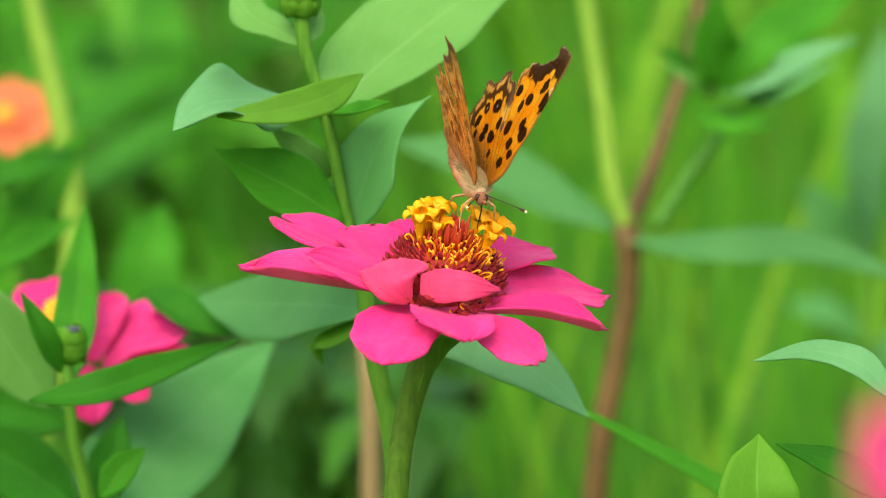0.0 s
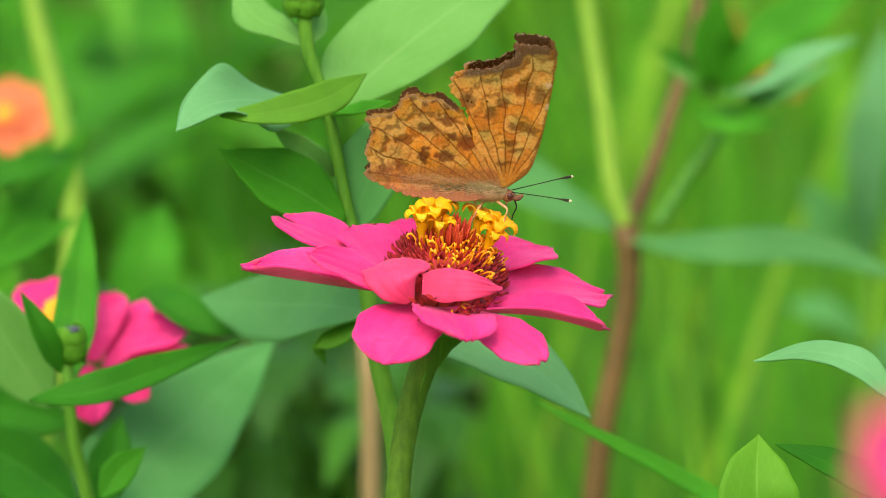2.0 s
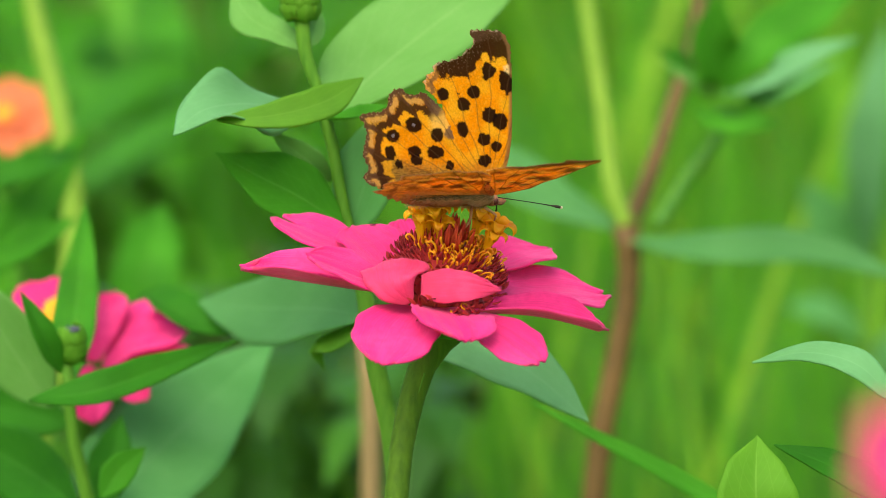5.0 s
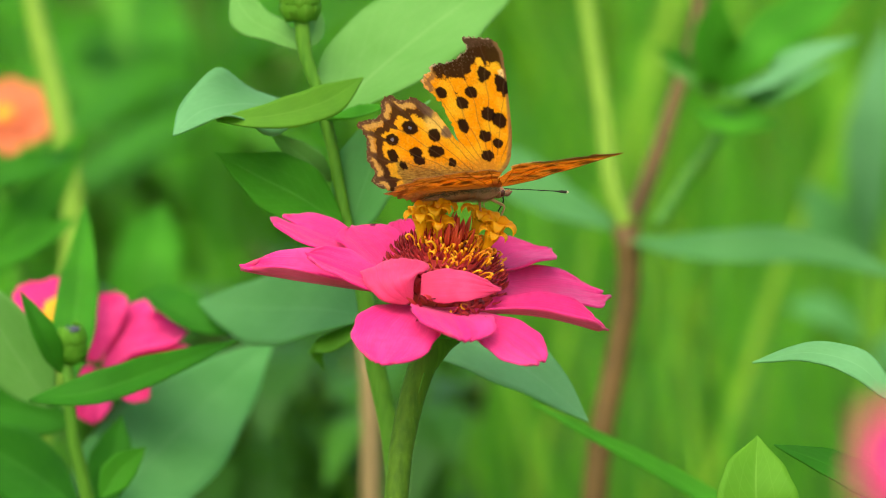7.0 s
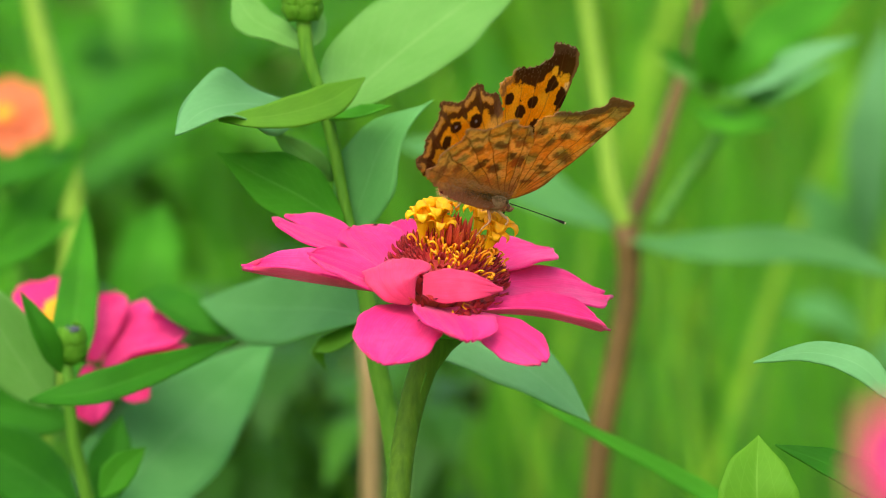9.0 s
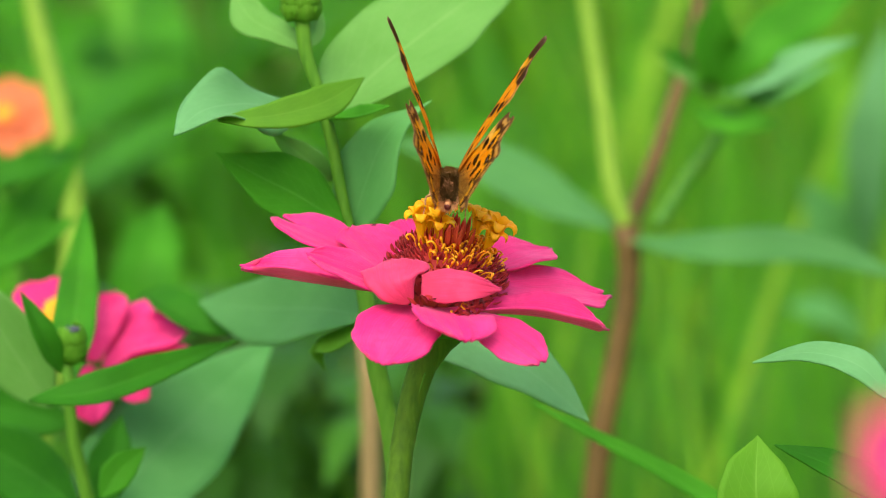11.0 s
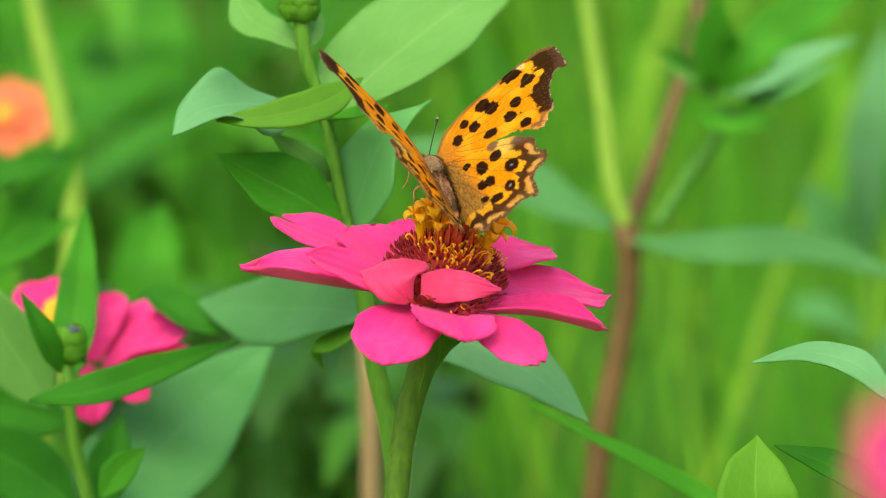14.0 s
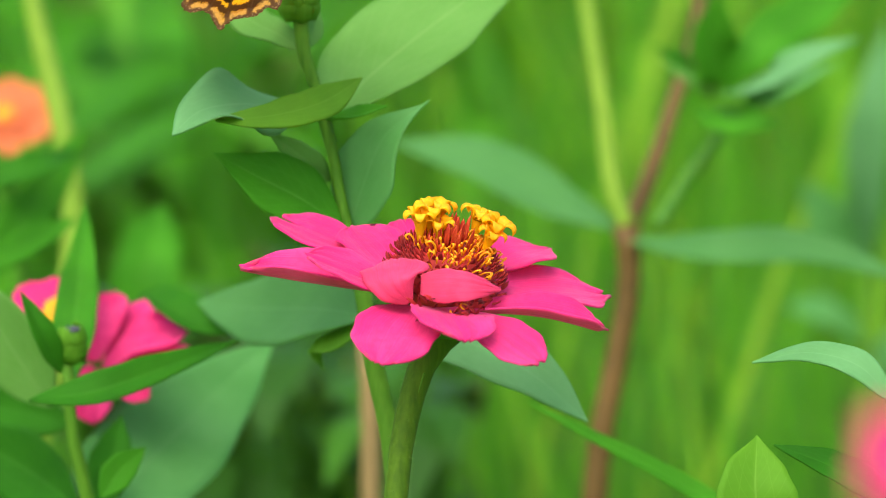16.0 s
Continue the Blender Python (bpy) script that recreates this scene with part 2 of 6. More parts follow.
# ---- ground and the green distance ----
def ground_material():
    m, nt, b = mat("soil_and_turf")
    obj = coords(nt)
    big, small = noise_tex(nt, obj, 1.3, 5.0), noise_tex(nt, obj, 60.0, 5.0)
    soil = ramp(nt, small, [(0.35, (0.035, 0.028, 0.014)), (0.7, (0.09, 0.065, 0.035))])
    turf = ramp(nt, small, [(0.35, (0.045, 0.17, 0.012)), (0.7, (0.10, 0.28, 0.03))])
    col = mix(nt, ramp(nt, big, [(0.38, (0.0,) * 3), (0.56, (1.0,) * 3)]), soil, turf)
    nt.links.new(col, b.inputs["Base Color"])
    b.inputs["Roughness"].default_value = 0.95
    bump(nt, b, small, 0.8, 0.02)
    return m


def ground():
    bm = bmesh.new()
    edge = [-400, -60, -12] + [-4 + 0.4 * i for i in range(21)] + [12, 60, 400]
    vs = [[bm.verts.new((x, y, 0.012 * noise.noise((x * 3, y * 3, 0)) if max(abs(x), abs(y)) < 5 else 0.0)) for x in edge] for y in edge]
    for i in range(len(edge) - 1):
        for j in range(len(edge) - 1):
            bm.faces.new((vs[i][j], vs[i][j + 1], vs[i + 1][j + 1], vs[i + 1][j]))
    ob = part("ground", bm, ground_material())
    tagged(ob, "dark soil with patchy green turf under the flower bed", "ground", kind="structure")


def strip(verts, faces, line, widths, side):
    """A bent blade of a few faces, appended to plain lists."""
    k = len(verts)
    for p, w in zip(line, widths):
        verts.append(p - side * w)
        verts.append(p + side * w)
    for i in range(len(line) - 1):
        a = k + 2 * i
        faces.append((a, a + 1, a + 3, a + 2))


def stuff(name, verts, faces, material, label, category):
    me = bpy.data.meshes.new(name)
    me.from_pydata([tuple(v) for v in verts], [], faces)
    me.materials.append(material)
    ob = new(name, me)
    return tagged(ob, label, category, kind="stuff")


def meadow(name, count, seed, material, label, category, xs, ys, tall, wide, lean):
    rnd = random.Random(seed)
    verts, faces = [], []
    for _ in range(count):
        y = rnd.uniform(*ys)
        x = rnd.uniform(*xs) * (0.55 + 0.45 * y / ys[1])
        h = rnd.uniform(*tall)
        a = rnd.uniform(0, 6.283)
        side = Vector((math.cos(a), math.sin(a) * 0.6, 0.1))
        bend = Vector((rnd.uniform(-lean, lean), rnd.uniform(-lean, lean), 0)) * h
        line = [Vector((x, y, 0)) + bend * (t * t) + Vector((0, 0, h * t * (1 - 0.12 * t))) for t in (0, 0.3, 0.6, 0.85, 1)]
        w = rnd.uniform(*wide) / 2
        strip(verts, faces, line, [w * 0.7, w, w * 0.85, w * 0.45, w * 0.05], side)
    return stuff(name, verts, faces, material, label, category)


def thicket(name, count, seed, material, label, xs, ys, tall, size):
    """Leafy undergrowth: broad pointed leaves on all sides of hidden stalks."""
    rnd = random.Random(seed)
    verts, faces = [], []
    for _ in range(count):
        y = rnd.uniform(*ys)
        x = rnd.uniform(*xs) * (0.5 + 0.5 * y / ys[1])
        h = rnd.uniform(*tall)
        for lvl in range(6):
            z = h * (0.25 + 0.75 * lvl / 5)
            for s in (0, math.pi):
                a = s + lvl * 1.57 + rnd.uniform(-0.5, 0.5)
                out = Vector((math.cos(a), math.sin(a), 0))
                side = Vector((-out.y, out.x, rnd.uniform(-0.4, 0.4)))
                ln, rise = rnd.uniform(*size), rnd.uniform(-0.2, 0.7)
                line = [Vector((x, y, z)) + out * (ln * t) + Vector((0, 0, ln * (rise * t - 0.6 * t * t))) for t in (0, 0.2, 0.45, 0.75, 1)]
                w = ln * rnd.uniform(0.16, 0.24)
                strip(verts, faces, line, [w * 0.15, w * 0.8, w, w * 0.6, 0.0005], side)
        strip(verts, faces, [Vector((x, y, h * t)) for t in (0, 0.5, 1)], [0.004, 0.0035, 0.002], Vector((1, 0, 0)))
    return stuff(name, verts, faces, material, label, "undergrowth")


GRASS = stuff_material("grass_blades", [(0.0, (0.02, 0.13, 0.004)), (0.25, (0.05, 0.28, 0.006)), (0.5, (0.10, 0.38, 0.010)), (0.75, (0.17, 0.46, 0.016)), (1.0, (0.30, 0.54, 0.03))])
GRASS_MID = stuff_material("mid_grass_blades", [(0.0, (0.02, 0.14, 0.004)), (0.4, (0.04, 0.22, 0.006)), (0.8, (0.07, 0.30, 0.012)), (1.0, (0.13, 0.42, 0.02))])
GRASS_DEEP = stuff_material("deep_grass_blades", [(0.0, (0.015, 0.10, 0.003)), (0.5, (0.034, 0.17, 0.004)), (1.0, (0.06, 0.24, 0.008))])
# undergrowth leaves again, darkened: the shade low in the bed is in their colour
PAINTED_SHADE = stuff_material("leaves_with_painted_shade", [(0.0, (0.008, 0.05, 0.003)), (0.5, (0.018, 0.09, 0.004)), (1.0, (0.035, 0.14, 0.006))], thin=0.2)
SCRUB = stuff_material("undergrowth_leaves", [(0.0, (0.04, 0.23, 0.006)), (0.5, (0.065, 0.33, 0.010)), (1.0, (0.10, 0.42, 0.018))])


def distance():
    meadow("grass", 1500, 3, GRASS, "tall bright green grass blades behind the flowers", "grass",
           (-0.02, 0.6), (1.0, 3.2), (0.3, 0.62), (0.012, 0.03), 0.25)
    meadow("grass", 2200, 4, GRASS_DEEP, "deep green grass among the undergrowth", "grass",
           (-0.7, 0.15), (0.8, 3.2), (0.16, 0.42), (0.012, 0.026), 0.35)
    meadow("grass", 900, 7, GRASS_MID, "bright green grass at the back of the bed", "grass",
           (-1.0, 0.0), (2.2, 4.2), (0.4, 0.7), (0.02, 0.04), 0.25)
    meadow("grass", 230, 9, GRASS, "slender light green grass blades close behind the flowers", "grass",
           (0.0, 0.24), (0.5, 1.1), (0.30, 0.56), (0.003, 0.008), 0.22)
    meadow("grass", 400, 10, GRASS_MID, "dark slender blades between the light ones", "grass",
           (-0.05, 0.24), (0.5, 1.1), (0.26, 0.50), (0.003, 0.008), 0.25)
    thicket("undergrowth", 44, 12, PAINTED_SHADE, "low leaves with the shade of the bed put into their dark green", (-0.13, 0.0), (0.40, 0.62), (0.36, 0.43), (0.03, 0.06))
    thicket("undergrowth", 9, 13, GRASS_MID, "leafy green stalks behind the budding plant", (-0.19, -0.06), (0.9, 1.2), (0.40, 0.52), (0.05, 0.09))
    thicket("undergrowth", 150, 5, SCRUB, "dense dark green leafy undergrowth", (-0.75, 0.1), (1.15, 2.6), (0.25, 0.5), (0.07, 0.15))
    thicket("undergrowth", 110, 6, SCRUB, "leafy green undergrowth in the distance", (-0.7, 0.7), (1.8, 5.0), (0.3, 0.6), (0.08, 0.15))


# ---- flower heads ----
def petal(parent, base, tip, width, face, bow=0.0, cup=0.25, seed=0, materials=None, notch=0.06, wide=0.66, round_=0.42, claw=0.3, name="petal", thick=0.0004, fold=0.0, wave=0.05, mid=None):
    """A ray petal from base to tip; bow lifts its middle along its face."""
    base, tip, face = Vector(base), Vector(tip), Vector(face).normalized()
    ln = (tip - base).length
    mid = Vector(mid) if mid else base.lerp(tip, 0.5) + face * bow * ln
    g = blade_grid([base, mid, tip], width, face, fold=fold, wide=wide, wave=wave, seed=seed, na=24, nc=21, tip=round_, base=claw, cup=-cup, end=0.965)
    rnd = random.Random(seed)
    n, at = len(g), rnd.uniform(-0.25, 0.25)
    along = (tip - base).normalized()
    for j in range(21):
        v = 2 * j / 20 - 1
        cut = 0.08 * ln * v * v + notch * ln * math.exp(-((v - at) / 0.2) ** 2) + 0.012 * ln * math.sin(7 * v + seed) + 0.006 * ln * math.sin(19 * v + 2 * seed)
        rib = 0.012 * width * math.cos(v * 15 + seed) - 0.03 * width * (math.exp(-((v - at) / 0.09) ** 2) + 0.6 * math.exp(-((v + 0.45 - at) / 0.08) ** 2))
        for i in range(n):
            s = i / (n - 1)
            g[i][j] = g[i][j] - along * cut * s ** 5 + face * rib * s
    bm = bmesh.new()
    shell(bm, g, thick, 0, 1)
    return part(name, bm, materials or (PETAL, PETAL_UNDER), parent)


def axes(axis):
    w = Vector(axis).normalized()
    e1 = (Vector((1, 0, 0)) - w * w.x).normalized()
    return e1, w.cross(e1), w


def floret(parent, at, out, up, size, seed, material=YELLOW):
    """A tubular disc floret with five curled-back lobes."""
    rnd = random.Random(seed)
    out, up = Vector(out).normalized(), Vector(up).normalized()
    bm = bmesh.new()
    d = (up + out * 0.16 + Vector((rnd.uniform(-0.1, 0.1), rnd.uniform(-0.1, 0.1), 0))).normalized()
    a, b = Vector(at), Vector(at) + d * size
    tube(bm, [a, a.lerp(b, 0.5), a.lerp(b, 0.8), b], [size * 0.10, size * 0.13, size * 0.20, size * 0.27], 10, 8)
    e = d.orthogonal().normalized()
    for i in range(5):
        r = Matrix.Rotation(i * 1.2566 + rnd.random() * 0.3, 3, d) @ e
        k = rnd.uniform(0.8, 1.1) * size
        g = blade_grid([b + r * size * 0.22 - d * size * 0.12, b + r * k * 0.28 + d * k * 0.14, b + r * k * 0.40 + d * k * 0.2, b + r * k * 0.53 + d * k * 0.10, b + r * k * 0.54 - d * k * 0.05],
                       size * 0.38, d, fold=10, wide=0.4, na=9, nc=5, base=0.85, tip=0.6, seed=seed)
        shell(bm, g, size * 0.05)
    return part("floret", bm, material, parent)


def curl(bm, at, up, out, size, rnd):
    """A small curled style, like a hook."""
    up, out = Vector(up), Vector(out)
    side = up.cross(out).normalized() * rnd.uniform(-1, 1)
    o = (out + side).normalized()
    p = Vector(at)
    up = (up + Vector((rnd.uniform(-0.4, 0.4), rnd.uniform(-0.4, 0.4), 0))).normalized()
    pts = [p, p + up * size * 0.7, p + up * size + o * size * 0.3, p + up * size * 0.75 + o * size * 0.62, p + up * size * 0.5 + o * size * 0.45]
    r = size * rnd.uniform(0.07, 0.10)
    tube(bm, pts, [r, r, r * 1.1, r * 0.8], 6, 11)


CROWN = [(188, 0.52, 0.0056), (162, 0.44, 0.0064), (132, 0.46, 0.0060), (200, 0.26, 0.0048), (44, 0.46, 0.0060), (16, 0.56, 0.0060), (-10, 0.52, 0.0050)]


def disc(parent, centre, axis, radius, height, seed, crown=CROWN):
    """The cone of a zinnia: chaff scales, curled styles and a crown of open florets."""
    rnd = random.Random(seed)
    e1, e2, w = axes(axis)
    c = Vector(centre)
    bm = bmesh.new()
    rings = []
    for i in range(9):
        t = i / 8
        r, h = radius * math.cos(t * 1.45) * 0.95, height * math.sin(t * 1.571)
        rings.append([bm.verts.new(c + (e1 * math.cos(a) + e2 * math.sin(a)) * r + w * (h - 0.002)) for a in (6.2832 * j / 24 for j in range(24))])
    for a, b in zip(rings, rings[1:]):
        for j in range(24):
            bm.faces.new((a[j], a[(j + 1) % 24], b[(j + 1) % 24], b[j]))
    bm.faces.new(rings[-1])
    bm.faces.new(rings[0][::-1])
    cone = part("disc", bm, CHAFF, parent, "domed disc of red-brown chaff")
    n = 470
    for i in range(n):
        f = (i + 0.5) / n
        t = math.sqrt(1 - f)
        a = i * 2.39996
        out = e1 * math.cos(a) + e2 * math.sin(a)
        p = c + out * (radius * t) + w * (height * math.sqrt(max(0.0, 1 - t * t)) - 0.001)
        d = (out * t * 0.9 + w * (1.15 - 0.5 * t)).normalized()
        ln = rnd.uniform(0.0016, 0.0026) * (2.0 if t < 0.3 else 1.0 if t < 0.6 else 0.75)
        bm = bmesh.new()
        top = p + d * ln
        tang = d.cross(out).normalized()
        if t > 0.84 or rnd.random() < (0.55 if t < 0.3 else 0.28 + 0.65 * max(0.0, -out.x - 0.15) + (0.3 if t > 0.66 else 0.0)):
            g = blade_grid([p, p.lerp(top, 0.5) + out * 0.0002, top], 0.0011, out + w * 0.3, fold=25, wide=0.3, na=6, nc=5, base=0.6, tip=0.8, seed=i)
            shell(bm, g, 0.00012)
            part("chaff_scale", bm, CHAFF_TOP if t < 0.55 else CHAFF, parent)
        else:
            if rnd.random() < 0.45:
                q = p + d * rnd.uniform(0.0013, 0.0022) + tang * rnd.uniform(-0.0006, 0.0006)
                k = rnd.uniform(0.00015, 0.00026)
                tube(bm, [p, p.lerp(q, 0.6), p.lerp(q, 0.85), q], [k * 0.7, k * 0.8, k * 1.25, k * 0.9], 7, 8)
            else:
                curl(bm, p, d, (out + tang * rnd.uniform(-1, 1)).normalized(), rnd.uniform(0.0014, 0.0024), rnd)
            part("style", bm, CURL, parent)
    for i, (deg, far, ln) in enumerate(crown):
        a = radians(deg)
        out = e1 * math.cos(a) + e2 * math.sin(a)
        p = c + out * radius * far + w * height * 0.66
        floret(parent, p, out, w, ln, seed + i)
    return cone


def main_flower():
    root = Vector((-0.02243, -0.04078, 0.35814))
    root.z = 0
    th = tagged(empty("zinnia", root), "pink zinnia in bloom with a yellow-crowned disc on a hairy stem", "flower")
    th["rest"] = tuple(root)
    axis = (0.22, -0.17, 0.96)
    line = [(0.00160, -0.00251, 0.53815), (-0.00020, -0.00309, 0.53540), (-0.00210, -0.00365, 0.53276), (-0.00390, -0.00541, 0.52928), (-0.00589, -0.00784, 0.52268), (-0.00737, -0.01133, 0.51587), (-0.00814, -0.01496, 0.50843), root + Vector((0.01, 0, 0.3)), root]
    stem(th, line, [0.0046, 0.0035, 0.0028, 0.0024, 0.0022, 0.00212, 0.00212, 0.0030, 0.004], STEM_DARK, label="thick ribbed green stem with fine hairs", seg=20)
    for side, back in ((-0.0019, -0.0009), (-0.0011, -0.0018), (0.0006, -0.0020)):
        ridge = [Vector(p) + Vector((side, back, 0)) * (1.13 if i == 0 else 0.95) for i, p in enumerate(line[3:7])]
        stem(th, ridge, [0.0002, 0.0002, 0.0002, 0.0002], STEM_MID, name="stem_ridge", seg=6)
    # fine hairs of the stem
    rnd = random.Random(8)
    verts, faces = [], []
    line = curve_points([(-0.00360, -0.00396, 0.53129), (-0.00589, -0.00784, 0.52268), (-0.00737, -0.01133, 0.51587), (-0.00814, -0.01502, 0.50814)], 60)
    for i in range(1500):
        p = line[rnd.randrange(60)] + Vector((0, 0, rnd.uniform(-0.0005, 0.0005)))
        a = rnd.uniform(0, 6.283)
        out = Vector((math.cos(a), math.sin(a), rnd.uniform(-0.2, 0.5)))
        q = p + Vector((out.x, out.y, 0)) * 0.0022
        strip(verts, faces, [q, q + out * 0.0003, q + out * 0.0006], [0.00003, 0.00002, 0.000004], Vector((-out.y, out.x, 0)))
    me = bpy.data.meshes.new("stem_hair")
    me.from_pydata([tuple(v) for v in verts], [], faces)
    me.materials.append(STEM_LIME)
    hair = new("stem_hair", me)
    hair.parent, hair.location = th, -root
    tagged(hair, "fine pale hairs", kind="stuff")
    # green cup under the petals
    e1, e2, w = axes(axis)
    cup = Vector((-0.00060, -0.00217, 0.53981))
    for i in range(18):
        a = 6.2832 * i / 18
        out = e1 * math.cos(a) + e2 * math.sin(a)
        b = cup - w * 0.0045 + out * 0.003
        leaf(th, [b, b + out * 0.004 + w * 0.002, b + out * 0.0075 + w * 0.006], 0.004, w - out * 0.3, LEAF, name="bract", na=8, nc=5, fold=10, base=0.7, tip=0.5)
    up = Vector((0.1, -0.1, 1))
    # outer ring
    petal(th, (-0.00687, -0.00558, 0.54294), (-0.03578, -0.00749, 0.54835), 0.0122, (0.20, -0.10, 1), 0.0, 0.55, 1, notch=0.02, wide=0.6, round_=0.6)
    petal(th, (-0.00798, 0.00502, 0.54470), (-0.03087, 0.01986, 0.55198), 0.0128, (0.42, -0.36, 1), 0.0, 0.15, 2, notch=0.22, wide=0.75, round_=0.34)
    petal(th, (-0.00786, 0.00290, 0.54434), (-0.01601, 0.01754, 0.55068), 0.0128, (0.32, -0.62, 0.80), 0.05, 0.1, 5, notch=0.03, claw=0.5)
    petal(th, (-0.01357, 0.00698, 0.54427), (-0.02794, 0.00969, 0.54742), 0.0070, (0.2, -0.10, 1), 0.0, 0.2, 3, notch=0.03)
    petal(th, (-0.00782, -0.00940, 0.54421), (-0.02391, -0.01191, 0.55163), 0.0108, (0.36, -0.30, 1), 0.0, 0.2, 4, notch=0.04, wide=0.6, round_=0.5)
    petal(th, (-0.00467, 0.00956, 0.54683), (-0.00762, 0.02069, 0.55108), 0.0072, (0.0, -0.5, 0.9), 0.0, 0.2, 6, notch=0.03)
    petal(th, (0.00750, 0.00706, 0.54467), (0.01958, 0.01960, 0.54594), 0.0135, (-0.22, -0.45, 0.95), 0.05, 0.15, 7, notch=0.05, round_=0.7, wide=0.55)
    petal(th, (0.00581, -0.00167, 0.54206), (0.02998, 0.01296, 0.53877), 0.0155, (0.05, -0.28, 1), 0.04, 0.10, 8, notch=0.08, round_=0.42, wide=0.6)
    petal(th, (0.00476, -0.00810, 0.54066), (0.02920, -0.00394, 0.53622), 0.0100, (0.12, -0.10, 1), 0.04, 0.55, 9, notch=0.06, round_=0.4, wide=0.7)
    petal(th, (0.00306, -0.01213, 0.54098), (0.01733, -0.02270, 0.53452), 0.0108, (0.30, -0.50, 0.8), 0.05, 0.05, 10, notch=0.09, wide=0.72, round_=0.36)
    petal(th, (-0.00118, -0.01387, 0.54239), (0.00386, -0.02769, 0.53990), 0.0150, (0.26, -0.18, 1), 0.06, 0.12, 11, notch=0.03, claw=0.5, round_=0.38, wide=0.55)
    petal(th, (-0.00454, -0.01190, 0.54204), (-0.01082, -0.02756, 0.53570), 0.0152, (-0.10, -0.62, 0.75), 0.07, 0.1, 12, notch=0.03, claw=0.42, round_=0.38, wide=0.56)
    # short inner petals that stand up before the disc
    back = (PETAL_UNDER, PETAL)
    petal(th, (-0.00569, -0.01562, 0.54379), (-0.00858, -0.01014, 0.55034), 0.0118, (-0.1, -0.9, 0.4), 0.05, -0.1, 13, back, notch=0.0, wide=0.9, round_=0.3, claw=0.10, mid=(-0.00803, -0.01596, 0.54698))
    petal(th, (-0.00372, -0.01598, 0.54689), (0.01019, -0.01613, 0.54622), 0.0060, (0.08, -0.9, 0.4), 0.10, -0.1, 14, back, notch=0.0, wide=0.28, round_=0.8, claw=0.6)
    rnd = random.Random(77)
    for i in range(46):
        x = rnd.uniform(735, 860)
        p = Vector((-0.00481, -0.01567, 0.54360)).lerp(Vector((0.00746, -0.01523, 0.54330)), (x - 735) / 125) + Vector((0, rnd.uniform(-0.002, 0.002), rnd.uniform(-0.003, 0.001)))
        d = Vector((rnd.uniform(-0.7, 0.7), -0.5, rnd.uniform(0.1, 0.9))).normalized()
        bm = bmesh.new()
        if i % 9 == 0:
            curl(bm, p, d, Vector((rnd.uniform(-1, 1), -0.5, 0)).normalized(), 0.0022, rnd)
            part("style", bm, CURL, th)
        else:
            shell(bm, blade_grid([p, p + d * 0.0013, p + d * 0.0026], 0.0010, Vector((d.z, -0.6, -d.x)), fold=25, wide=0.3, na=6, nc=5, base=0.6, tip=0.8, seed=i), 0.00012)
            part("chaff_scale", bm, CHAFF, th)
    disc(th, (0.00020, -0.00114, 0.54461), axis, 0.0106, 0.0086, 21)
    return th


# ---- leafy plants behind ----
def bud(parent, at, axis, radius, material=LEAF_LIME, seed=0, tipped=False):
    """A closed flower bud wrapped in overlapping scales."""
    e1, e2, w = axes(axis)
    c = Vector(at)
    bm = bmesh.new()
    bmesh.ops.create_uvsphere(bm, u_segments=14, v_segments=10, radius=radius * 0.9, matrix=Matrix.Translation(c) @ w.to_track_quat("Z", "Y").to_matrix().to_4x4())
    core = part("bud", bm, material, parent, "closed green bud")
    for ring, (n, z) in enumerate(((5, -0.75), (6, -0.35), (6, 0.1))):
        for i in range(n):
            a = 6.2832 * (i + 0.5 * ring) / n
            out = e1 * math.cos(a) + e2 * math.sin(a)
            b = c + out * radius * 0.72 + w * radius * (z - 0.35)
            leaf(core, [b, b + out * radius * 0.24 + w * radius * 0.55, b - out * radius * 0.10 + w * radius * (1.35 + 0.25 * math.sin(i * 2.3 + ring))], radius * 1.5, out,
                 material, name="scale", na=8, nc=7, fold=-24, base=0.6, tip=0.6, thick=0.0002)
    if tipped:
        bm = bmesh.new()
        for i in range(9):
            a = 6.2832 * i / 9
            out = e1 * math.cos(a) + e2 * math.sin(a)
            tube(bm, [c + w * radius * 0.7 + out * radius * 0.2, c + w * radius * 1.0 + out * radius * 0.5], [radius * 0.14, radius * 0.1], 6, 3)
        part("bud_tip", bm, DARK_TIP, core, "dark tips")
    return core


DARK_TIP = plain_material("dark_tip", (0.02, 0.02, 0.03), (0.08, 0.08, 0.12), 900.0)


def plant(name, root, label, category="plant", group=""):
    root = Vector((root[0], root[1], 0))
    th = tagged(empty(name, root), label, category, group)
    th["rest"] = tuple(root)
    return th


